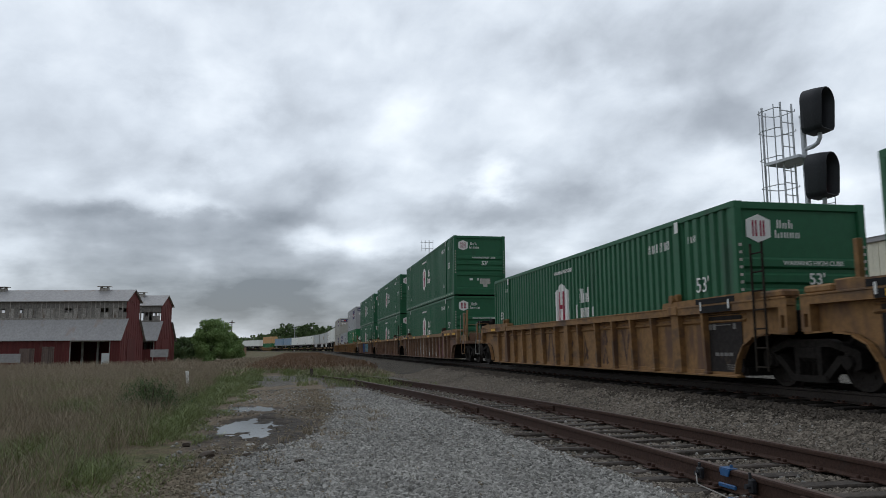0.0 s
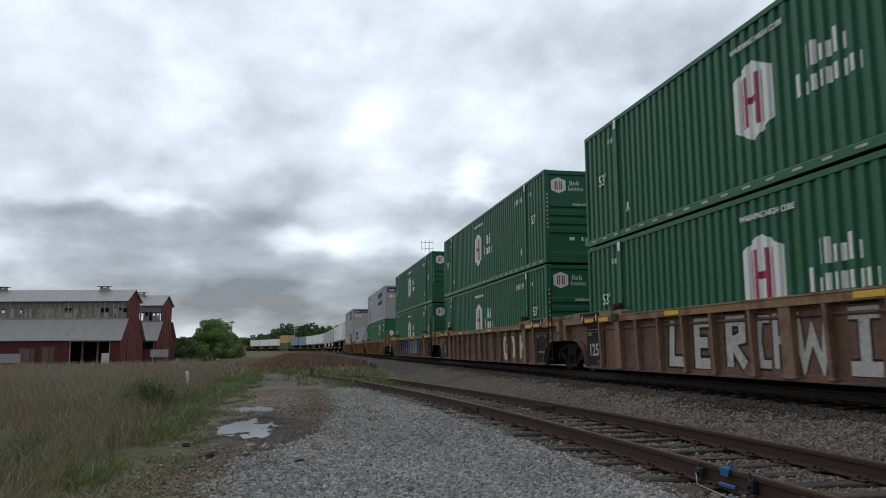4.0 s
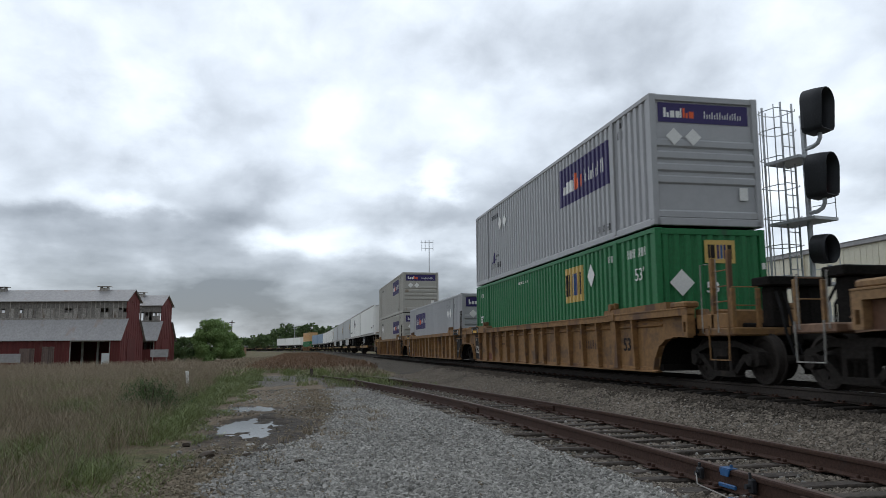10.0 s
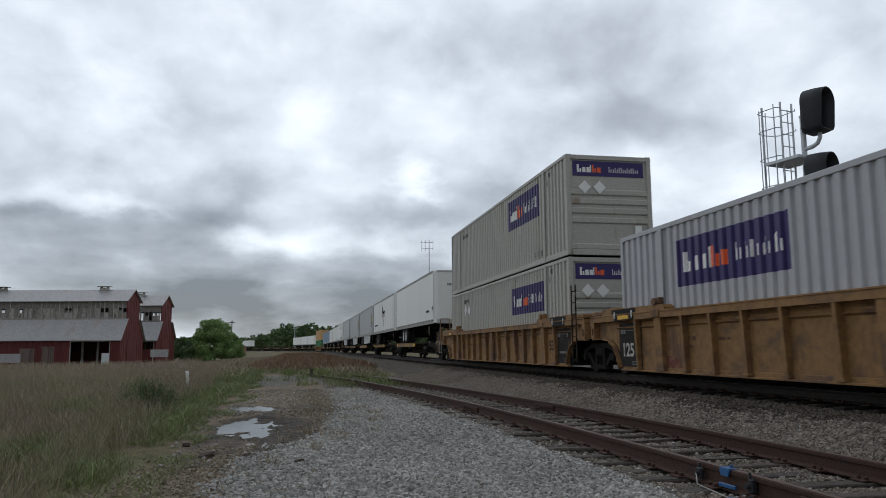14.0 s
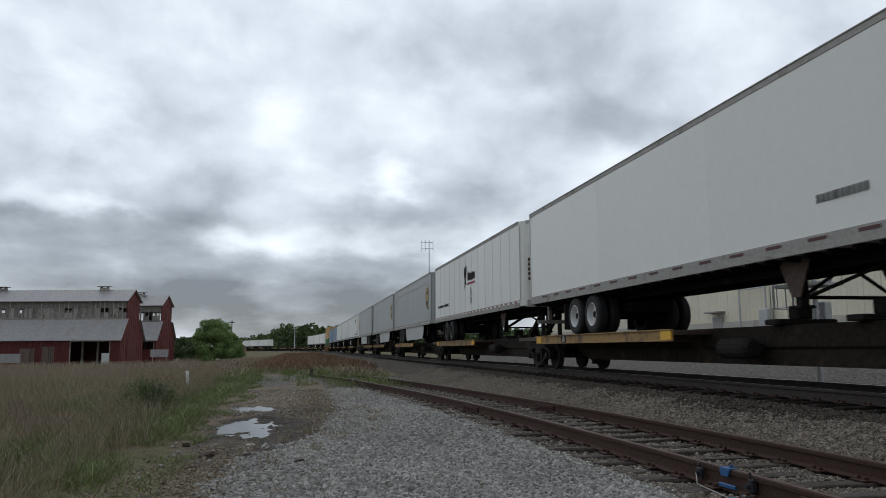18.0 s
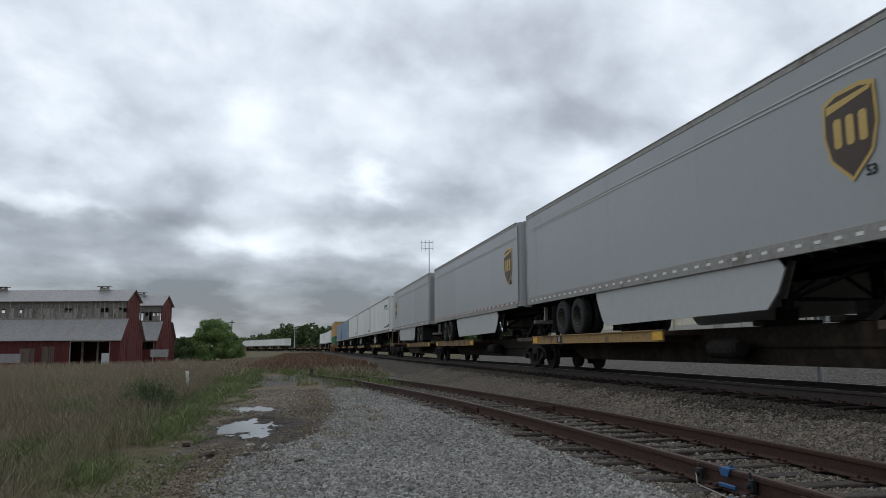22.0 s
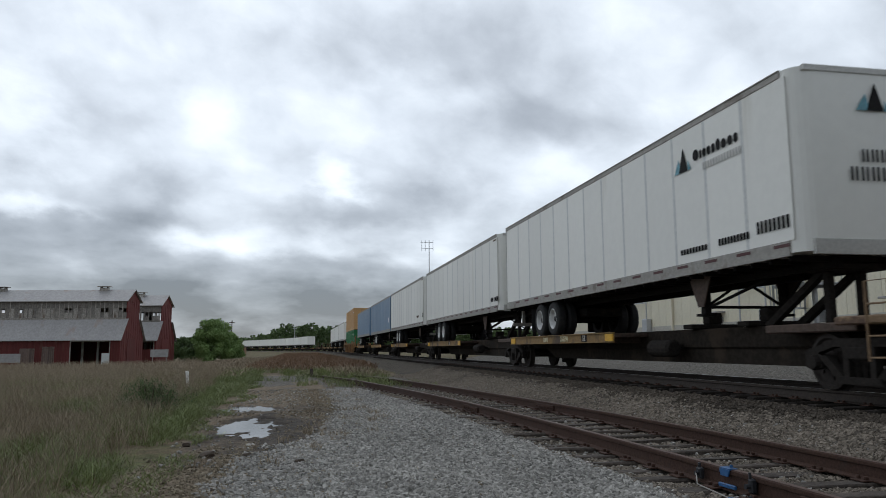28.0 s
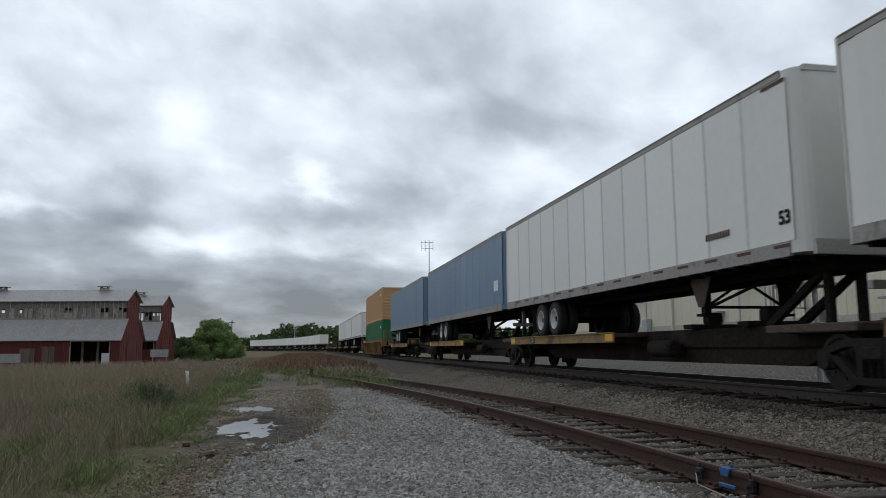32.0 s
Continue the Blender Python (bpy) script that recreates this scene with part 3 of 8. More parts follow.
def ground_sheet():
    def steps(lo, hi, step, far, grow=1.28):
        a = list(np.arange(lo, hi, step))
        s = step
        while a[-1] < far:
            s *= grow
            a.append(a[-1] + s)
        s, b = step, [lo]
        while b[-1] > -far:
            s *= grow
            b.append(b[-1] - s)
        return b[:0:-1] + a

    xs = sorted(steps(-4.0, 8.2, 0.13, 3200) + list(np.arange(-1.9, 0.2, 0.13) + 0.063))
    ys = sorted(steps(4.0, 30.0, 0.16, 3200, 1.1) + list(np.arange(11.0, 18.6, 0.16) + 0.078))
    nx = len(xs)
    verts, attr = [], []
    for y in ys:
        for x in xs:
            verts.append((x, y, height(x, y)))
            attr.append(zones(x, y))
    faces = [(j * nx + i, j * nx + i + 1, (j + 1) * nx + i + 1, (j + 1) * nx + i) for j in range(len(ys) - 1) for i in range(nx - 1)]
    me = bpy.data.meshes.new("ground")
    me.from_pydata(verts, [], faces)
    a = me.attributes.new("cover", "FLOAT_COLOR", "POINT")
    a.data.foreach_set("color", np.asarray(attr, dtype=np.float32).ravel())
    me.shade_smooth()
    m, nt, bsdf = nodes_of("earth_gravel_and_grass")
    at = nt.nodes.new("ShaderNodeAttribute")
    at.attribute_name = "cover"
    sep = nt.nodes.new("ShaderNodeSeparateColor")
    nt.links.new(at.outputs["Color"], sep.inputs[0])
    co = nt.nodes.new("ShaderNodeTexCoord")
    tex = {}
    for name, scale, detail in (("fine", 38.0, 5.0), ("mid", 5.0, 5.0), ("broad", 0.6, 5.0), ("huge", 0.03, 5.0)):
        tex[name] = add(nt, "ShaderNodeTexNoise", Scale=scale, Detail=detail, Roughness=0.62)
        nt.links.new(co.outputs["Object"], tex[name].inputs["Vector"])
    cell = add(nt, "ShaderNodeTexVoronoi", Scale=24.0)
    nt.links.new(co.outputs["Object"], cell.inputs["Vector"])
    cellr = nt.nodes.new("ShaderNodeSeparateColor")
    nt.links.new(cell.outputs["Color"], cellr.inputs[0])
    earth = mixcol(nt, spread(nt, tex["mid"].outputs[0], 0.3, 0.7), rgba((0.17, 0.13, 0.09)), rgba((0.33, 0.265, 0.19)))
    earth = mixcol(nt, spread(nt, tex["fine"].outputs[0], 0.4, 0.75), mixcol(nt, 0.4, earth, rgba((0.08, 0.06, 0.045))), earth)
    stones = mixcol(nt, cellr.outputs[0], rgba((0.05, 0.045, 0.039)), rgba((0.25, 0.235, 0.205)))
    stones = mixcol(nt, spread(nt, tex["mid"].outputs[0], 0.35, 0.7), mixcol(nt, 0.3, stones, rgba((0.12, 0.1, 0.085))), stones)
    bal = mixcol(nt, cellr.outputs[0], rgba((0.03, 0.025, 0.02)), rgba((0.15, 0.13, 0.105)))
    green = mixcol(nt, spread(nt, tex["mid"].outputs[0], 0.3, 0.7), rgba((0.07, 0.075, 0.035)), rgba((0.16, 0.15, 0.075)))
    dry = mixcol(nt, spread(nt, tex["mid"].outputs[0], 0.3, 0.7), rgba((0.095, 0.07, 0.045)), rgba((0.19, 0.145, 0.095)))
    grass = mixcol(nt, spread(nt, tex["broad"].outputs[0], 0.42, 0.6), dry, green)

    def cover(sock):
        """The patch's edge broken up by the finer textures."""
        n = nt.nodes.new("ShaderNodeMath")
        n.operation = "MULTIPLY_ADD"
        nt.links.new(tex["mid"].outputs[0], n.inputs[0])
        n.inputs[1].default_value = 0.7
        nt.links.new(sock, n.inputs[2])
        return spread(nt, n.outputs[0], 0.68, 0.98)

    c = mixcol(nt, cover(sep.outputs[0]), earth, stones)
    c = mixcol(nt, cover(at.outputs["Alpha"]), c, bal)
    mud_shade_mask = sep.outputs[2]
    c = mixcol(nt, mud_shade_mask, c, mixcol(nt, spread(nt, tex["mid"].outputs[0], 0.35, 0.65), rgba((0.03, 0.025, 0.02)), rgba((0.085, 0.068, 0.053))))
    c = mixcol(nt, cover(sep.outputs[1]), c, grass)
    nt.links.new(c, bsdf.inputs["Base Color"])
    rg = nt.nodes.new("ShaderNodeMapRange")
    rg.inputs[3].default_value, rg.inputs[4].default_value = 0.95, 0.75
    nt.links.new(mud_shade_mask, rg.inputs[0])
    nt.links.new(rg.outputs[0], bsdf.inputs["Roughness"])
    bsdf.inputs["Specular IOR Level"].default_value = 0.12
    b = add(nt, "ShaderNodeBump", Strength=0.7, Distance=0.03)
    hgt = nt.nodes.new("ShaderNodeMath")
    hgt.operation = "SUBTRACT"
    nt.links.new(tex["fine"].outputs[0], hgt.inputs[0])
    nt.links.new(cell.outputs["Distance"], hgt.inputs[1])
    nt.links.new(hgt.outputs[0], b.inputs["Height"])
    nt.links.new(b.outputs[0], bsdf.inputs["Normal"])
    me.materials.append(m)
    return tagged(new("ground", me), "trackside ground of grey gravel, bare earth and rough grass", "ground", kind="structure")


ground_sheet()


def puddle_water():
    m, nt, bsdf = nodes_of("muddy_puddle_water")
    bsdf.inputs["Base Color"].default_value = (0.05, 0.045, 0.04, 1)
    bsdf.inputs["Roughness"].default_value = 0.04
    bsdf.inputs["IOR"].default_value = 1.33
    rip = add(nt, "ShaderNodeTexNoise", Scale=9.0, Detail=2.0)
    b = add(nt, "ShaderNodeBump", Strength=0.02, Distance=0.01)
    nt.links.new(rip.outputs[0], b.inputs["Height"])
    nt.links.new(b.outputs[0], bsdf.inputs["Normal"])
    s = Shape()
    s.face((-2.0, 10.6, WATER), (0.2, 10.6, WATER), (0.2, 18.6, WATER), (-2.0, 18.6, WATER))
    me = s.mesh("water", m, False)
    tagged(new("water", me), "shallow muddy rain puddle reflecting the grey sky", "puddle", kind="structure")


WATER = -0.63
puddle_water()


# ---- tracks ----
def rail_outline(k=1.0):
    """Half of a rail's section is mirrored: foot, web and head; the top of the head lies at 0."""
    half = [(0.07, -0.175), (0.07, -0.163), (0.012, -0.145), (0.009, -0.05), (0.034, -0.04), (0.036, -0.008), (0.03, 0.0)]
    return [(x * k, z * k) for x, z in half] + [(-x * k, z * k) for x, z in half[::-1]]


def rail_along(name, centre, ys, side, top, material, head, parent, label=""):
    """A rail swept beside a curve; its running surface is a part of its own."""
    out = rail_outline()
    k = len(out)
    s, h = Shape(), Shape()
    for n, y in enumerate(ys):
        slope = (centre(y + 0.05) - centre(y - 0.05)) / 0.1
        ln = math.hypot(1, slope)
        cx, cy = centre(y) + side / ln, y - side * slope / ln
        z = top(y)
        for u, w in out:
            s.v.append((cx + u / ln, cy - u * slope / ln, z + w))
        for u in (-0.027, 0.027):
            h.v.append((cx + u / ln, cy - u * slope / ln, z + 0.003))
    for n in range(len(ys) - 1):
        for i in range(k):
            j = (i + 1) % k
            s.f.append((n * k + i, n * k + j, (n + 1) * k + j, (n + 1) * k + i))
        h.f.append((2 * n, 2 * n + 1, 2 * n + 3, 2 * n + 2))
    s.f.append(tuple(range(k)))
    s.f.append(tuple(range(len(ys) * k - 1, (len(ys) - 1) * k - 1, -1)))
    r = part(name, s, material, parent, label)
    part("running_surface", h, head, r, "", fix=False)
    return r


def tie_mesh(seed, material, length=2.6):
    rng = random.Random(seed)
    s = Shape().box(-length / 2, length / 2, -0.115, 0.115, -0.18, 0.0, 0.012)
    s.v = [(x + rng.uniform(-0.03, 0.03) * (abs(x) > 1), y + rng.uniform(-0.012, 0.012), z + rng.uniform(-0.012, 0.004)) for x, y, z in s.v]
    return s.mesh("tie", material)


def plate_mesh():
    """A steel tie plate with four spike heads."""
    s = Shape().box(-0.16, 0.16, -0.09, 0.09, 0.0, 0.016, 0.004)
    for x in (-0.1, 0.1):
        for y in (-0.05, 0.05):
            s.box(x - 0.018, x + 0.018, y - 0.014, y + 0.014, 0.016, 0.045, 0.004)
    return s.mesh("tie_plate", RUST)


TIE_ROWS = []


def tracks():
    main = thing("main_track", "mainline railway track with polished rails on dark ballast", "railway track", "railway tracks", "structure")
    ys = list(np.arange(-30, 190, 10.0)) + list(np.arange(190, 720, 8.0))
    for side in (-0.753, 0.753):
        rail_along("rail", main_x, ys, side, lambda y: 0.0, DARKRAIL, WORNRAIL, main)
    ties = [tie_mesh(i, DARKTIE) for i in range(4)]
    plates = plate_mesh()
    rng = random.Random(5)
    y = 2.0
    while y < 75:
        part("tie", ties[rng.randrange(4)], None, main, "", pose(MAIN_X + rng.uniform(-0.04, 0.04), y, -0.178, 0, 0, rng.uniform(-1, 1)))
        if y < 40:
            part("tie_plate", plates, None, main, "", pose(MAIN_X - 0.753, y, -0.178))
        y += 0.52
    ties = [tie_mesh(i, TIE) for i in range(4)]
    sid = thing("siding_track", "rusty disused siding track sinking into gravel and weeds", "railway track", "railway tracks", "structure")

    def sid_top(y):
        return -0.405 - 0.055 * ramp01(y, 8, 27) - 0.08 * ramp01(y, 26, 38)

    ys = [-12 + 1.0 * i for i in range(50)]
    for side in (-0.753, 0.753):
        rail_along("rail", side_x, ys, side, sid_top, RUST, DULLRAIL, sid, "brown rusted rail")
    y = -8.0
    while y < 33:
        turn = math.degrees(math.atan(0.0181 - 0.00577 * y))
        x = side_x(y) + rng.uniform(-0.16, 0.12)
        zt = sid_top(y) - 0.168 + rng.uniform(-0.02, 0.008)
        TIE_ROWS.append(y)
        part("tie", ties[rng.randrange(4)], None, sid, "", pose(x, y, zt, rng.uniform(-3, 3), rng.uniform(-1.0, 1.0), -turn + rng.uniform(-3.2, 3.2)))
        if y > 0:
            for side in (-0.753, 0.753):
                part("tie_plate", plates, None, sid, "", pose(side_x(y) + side, y, sid_top(y) - 0.176, 0, 0, -turn))
        y += 0.56 + rng.uniform(-0.03, 0.05)
    # joint bars with bolts on the near rail
    for yj in (4.7, 14.5):
        for side in (-0.753, 0.753):
            s = Shape().box(-0.05, -0.012, -0.45, 0.45, -0.145, -0.045, 0.006)
            for k in range(6):
                s.tube((-0.075, -0.375 + 0.15 * k, -0.095), (-0.045, -0.375 + 0.15 * k, -0.095), 0.019, 6)
            turn = math.degrees(math.atan(0.0181 - 0.00577 * yj))
            part("joint_bar", s, RUST, sid, "", pose(side_x(yj) + side, yj, sid_top(yj), 0, 0, -turn))


tracks()


# ---- barns ----
RIGHT = Vector((math.cos(HEAD), -math.sin(HEAD), 0))
AWAY = Vector((math.sin(HEAD), math.cos(HEAD), 0))


def barn(name_label, px, depth, length, k, openings, clere, doors=(), sheet=None):
    """A long barn with a raised clerestory. Its own x runs along the ridge to the visible gable, y goes back, z up; k scales it."""
    base = AWAY * (depth * 1.009) + RIGHT * ((px - 784) / 1319.2 * depth)
    th = thing("barn", name_label, "barn", "old barns", at=Matrix.Translation((base.x, base.y, -1.55)) @ pose(0, 0, 0, 0, 0, -10.99))
    W2, HE, HL, CW, HC, HR = 8.3 * k, 4.25 * k, 6.85 * k, 2.3 * k, 9.85 * k, 11.4 * k
    # the near long wall, pierced by its openings; boards are upright
    rng = random.Random(int(px))
    spans, x = [], -length
    for a, b, z0, z1 in sorted(openings):
        spans.append((x, a, 0, HE))
        spans.append((a, b, z1, HE))
        if z0 > 0:
            spans.append((a, b, 0, z0))
        x = b
    spans.append((x, 0, 0, HE))
    wall = part("wall", Shape().box(-length, 0, W2 - 0.1, W2, 0, HE), BARNRED, th)
    board_of = {}
    for a, b, z0, z1 in spans:
        n = max(1, round((b - a) / 0.42))
        for i in range(n):
            w = (b - a) / n
            key = (round(w, 2), round(z0, 2), round(z1, 2))
            if key not in board_of:
                board_of[key] = Shape().box(0.008, w - 0.008, 0, 0.07, z0, z1, 0.006).mesh("board", BARNRED)
            part("board", board_of[key], None, wall, "", pose(a + i * w, rng.uniform(-0.012, 0.012), 0))
    for a, b, z0, z1 in openings:
        f = Shape()
        f.box(a - 0.14, a, -0.05, 0.1, z0, z1 + 0.14, 0.01).box(b, b + 0.14, -0.05, 0.1, z0, z1 + 0.14, 0.01).box(a, b, -0.05, 0.1, z1, z1 + 0.14, 0.01)
        part("door_frame", f, BARNGREY, th, "bare timber door frame")
    for a, b, z1 in doors:
        n = 6
        dr = part("plank_door", Shape().box(a, b, -0.05, -0.02, 0, z1), BARNGREY, th, "bare grey plank door")
        w = (b - a) / n
        plank = Shape().box(0.01, w - 0.01, -0.075, -0.05, 0.02, z1 - 0.02, 0.005).mesh("plank", OLDBOARD)
        for i in range(n):
            part("plank", plank, None, dr, "", pose(a + i * w, rng.uniform(-0.01, 0.0), 0))
    if sheet:
        a, b, z0, z1 = sheet
        part("white_sheet", Shape().box(a, b, -0.16, -0.12, z0, z1, 0.01), SEAM, th, "white sheet leaning in the doorway")
    # gable ends
    def gable(x0, x1, mat):
        return Shape().prism([(0, 0), (W2, 0), (W2, HE), (W2 / 2 + CW, HL), (W2 / 2 + CW, HC), (W2 / 2, HR), (W2 / 2 - CW, HC), (W2 / 2 - CW, HL), (0, HE)], x0, x1, 0)
    g = part("gable_wall", gable(-0.12, 0.0, BARNRED), BARNRED, th)
    for i in range(int(W2 / 0.8)):
        yb = 0.4 + i * 0.8
        top = HE + (HL - HE) * min(1, yb / (W2 / 2 - CW)) if yb < W2 / 2 - CW else (HE + (HL - HE) * min(1, (W2 - yb) / (W2 / 2 - CW)) if yb > W2 / 2 + CW else HC)
        part("batten", Shape().box(0.0, 0.035, yb - 0.03, yb + 0.03, 0.0, top - 0.1), BARNRED, g)
    part("gable_door", Shape().box(0.0, 0.07, W2 * 0.28, W2 * 0.62, 0.0, HE * 0.93, 0.01), BARNRED, th, "closed dark red plank door")
    part("gable_wall", gable(-length, -length + 0.12, BARNRED), BARNRED, th)
    # clerestory band: boards, posts and broken panes
    yc = W2 / 2 - CW
    for yy in (yc, W2 / 2 + CW):
        part("clerestory_wall", Shape().box(-length, -0.12, yy - 0.05, yy + 0.05, HC - 1.35 * k, HC), BARNGREY, th, "grey weathered clapboard band")
        part("clerestory_sill", Shape().box(-length, -0.12, yy - 0.08, yy + 0.08, HL - 0.05, HL + 0.22 * k), BARNGREY, th)
    post = Shape().box(-0.07, 0.07, -0.07, 0.07, HL, HC, 0.01).mesh("post", BARNGREY)
    pane = Shape().box(0.06, 0.62, -0.02, 0.02, HL + 0.2 * k, HC - 1.35 * k, 0.004).mesh("shutter_board", BARNGREY)
    half = Shape().box(0.06, 0.62, -0.02, 0.02, HL + 0.2 * k, HC - 2.0 * k, 0.004).mesh("shutter_board", BARNGREY)
    i, x = 0, -length
    while x < -0.4:
        for yy in (yc, W2 / 2 + CW):
            part("post", post, None, th, "", pose(x, yy, 0))
            r = rng.random()
            if r < clere:
                part("shutter_board", pane, None, th, "", pose(x, yy, 0))
            elif r < clere + 0.28:
                part("shutter_board", half, None, th, "", pose(x, yy, 0))
        x += 0.68
        i += 1
    # tin roofs in sheets
    sheets = {}
    for side in (0, 1):
        for lo, hi, za, zb in ((-0.45, W2 / 2 - CW, HE, HL), (W2 / 2 - CW - 0.5, W2 / 2, HC, HR)):
            slope = (zb - za) / ((W2 / 2 - CW) if za == HE else CW)
            z0 = za + slope * (lo - (0 if za == HE else W2 / 2 - CW))
            n = int((length + 0.6) / 1.2)
            w = (length + 0.6) / n
            key = (za, side)
            if key not in sheets:
                s = Shape()
                a, b = (lo, hi) if side == 0 else (W2 - lo, W2 - hi)
                s.prism([(a, z0), (b, zb), (b, zb + 0.06), (a, z0 + 0.06)], 0.0, w - 0.01, 0)
                s.prism([(a, z0 + 0.06), (b, zb + 0.06), (b, zb + 0.075), (a, z0 + 0.075)], w - 0.03, w + 0.01, 0)
                sheets[key] = s.mesh("roof_sheet", TINROOF)
            roof = part("roof", Shape().prism([(a, z0 - 0.03), (b, zb - 0.03), (b, zb), (a, z0)] if side == 0 else [(W2 - lo, z0 - 0.03), (W2 - hi, zb - 0.03), (W2 - hi, zb), (W2 - lo, z0)], -length - 0.25, 0.3, 0), BARNGREY, th, "silver grey tin roof")
            for i in range(n):
                part("roof_sheet", sheets[key], None, roof, "", pose(-length - 0.3 + i * w, 0, 0.004 + rng.uniform(0, 0.01)))
    # ridge ventilators
    for xv in (-4.6 * k, -20.4 * k):
        if -xv < length:
            v = Shape().box(xv - 0.6 * k, xv + 0.6 * k, W2 / 2 - 0.4, W2 / 2 + 0.4, HR - 0.3, HR + 0.35 * k, 0.03)
            v.box(xv - 0.95 * k, xv + 0.95 * k, W2 / 2 - 0.6, W2 / 2 + 0.6, HR + 0.5 * k, HR + 0.6 * k, 0.03)
            for dx in (-0.5, 0.5):
                v.box(xv + dx * k - 0.06, xv + dx * k + 0.06, W2 / 2 - 0.3, W2 / 2 + 0.3, HR + 0.3 * k, HR + 0.5 * k)
            part("ridge_ventilator", v, BARNGREY, th)
    # rafters' purlins and posts seen through the opening
    for a, b, z0, z1 in openings:
        for xx in (a + 0.5, (a + b) / 2, b - 0.6):
            part("inner_post", Shape().box(xx - 0.15, xx + 0.15, 2.5, 2.8, 0, HE, 0.02), BARNGREY, th)
    return th


barn("long weathered red barn with grey tin roofs and open doorway", 211, 110, 34, 1.0,
     [(-7.3, -1.6, 0.0, 3.45)], 0.62, [(-14.8, -12.6, 2.5), (-11.5, -9.7, 2.75)], (-2.6, -1.5, 0.1, 1.75))
barn("smaller red barn with a broken clerestory and tin roof", 275, 127, 22, 1.03, [(-3.4, -0.5, 2.3, 3.5)], 0.2)


def sign_panels():
    for px, depth, w, z0, z1, label in ((281, 108, 2.6, 1.1, 2.2, "pale blank board on two posts beside the barn"), (8, 106, 4.4, 0.45, 1.7, "pale grey metal panel leaning on the barn")):
        b = AWAY * (depth * 1.009) + RIGHT * ((px - 784) / 1319.2 * depth)
        th = thing("board_panel", label, "panel", at=Matrix.Translation((b.x, b.y, -1.5)) @ pose(0, 0, 0, 0, 0, -10.99))
        part("panel", Shape().box(-w / 2, w / 2, 0, 0.08, z0, z1, 0.01), TINROOF, th)
        for x in (-w / 2 + 0.3, w / 2 - 0.3):
            part("post", Shape().box(x - 0.05, x + 0.05, 0.08, 0.18, 0, z1, 0.01), BARNGREY, th)


sign_panels()


# ---- trees and plants ----
def leaf_cloud(rng, lumps, count, size, squash=0.85):
    """Small leaf clumps, as tilted four-sided pieces, in and on lumpy rounds; (x, y, z, r) each."""
    w = np.array([l[3] ** 2 for l in lumps])
    pick = rng.choice(len(lumps), count, p=w / w.sum())
    c = np.array(lumps)[pick]
    d = rng.normal(size=(count, 3))
    d /= np.linalg.norm(d, axis=1)[:, None]
    r = c[:, 3] * rng.uniform(0.55, 1.06, count)
    p = c[:, :3] + d * r[:, None] * np.array([1, 1, squash])
    n = d + rng.normal(size=(count, 3)) * 0.7
    n /= np.linalg.norm(n, axis=1)[:, None]
    u = np.cross(n, rng.normal(size=(count, 3)))
    u /= np.linalg.norm(u, axis=1)[:, None]
    v = np.cross(n, u)
    s = size * rng.uniform(0.6, 1.35, count)[:, None]
    quad = np.stack([p + u * s, p + v * s * 0.75 + n * s * 0.25, p - u * s, p - v * s * 0.75 + n * s * 0.25], axis=1)
    return quad.reshape(-1, 3), np.arange(count * 4).reshape(-1, 4)


def tree(px, depth, tall, wide, seed, count, material, label, size=0.3, group=""):
    rng = np.random.default_rng(seed)
    b = AWAY * (depth * 1.009) + RIGHT * ((px - 784) / 1319.2 * depth)
    th = thing("tree", label, "tree", group, at=Matrix.Translation((b.x, b.y, height(b.x, b.y) - 0.05)))
    s = Shape().tube((0, 0, 0), (0.1, 0, tall * 0.45), 0.028 * tall, 9, 0.017 * tall)
    for i in range(7):
        a = i * 2.4 + seed
        z0 = tall * (0.25 + 0.05 * i)
        s.tube((0.05, 0, z0), (math.cos(a) * wide * 0.3, math.sin(a) * wide * 0.3, z0 + tall * 0.25), 0.012 * tall, 6, 0.004 * tall)
    part("trunk", s, BARK, th)
    lumps = []
    for i in range(60):
        a = rng.uniform(0, 6.28)
        h = rng.uniform(0.08, 0.9)
        rr = wide * 0.5 * math.sin(math.pi * min(0.98, 0.28 + h * 0.66)) ** 0.8 * rng.uniform(0.1, 0.95)
        lumps.append((math.cos(a) * rr, math.sin(a) * rr, tall * h, tall * rng.uniform(0.09, 0.15)))
    v, f = leaf_cloud(rng, lumps, count, size)
    v[:, 2] = np.maximum(v[:, 2], 0.03)
    me = bpy.data.meshes.new("crown")
    me.from_pydata(v.tolist(), [], f.tolist())
    me.materials.append(material)
    part("crown", me, None, th)
    return th


tree(376, 140, 8.7, 9.0, 3, 30000, LEAF, "round leafy green tree at the field's edge", 0.14)
tree(408, 145, 5.8, 4.6, 8, 12000, LEAF, "lower green tree beside the round one", 0.14)
tree(346, 150, 5.6, 5.0, 12, 6500, DARKLEAF, "low dark green tree beside the barn", 0.15)
tree(322, 170, 5.8, 7.0, 13, 6500, DARKLEAF, "low dark green tree beside the barn", 0.15)


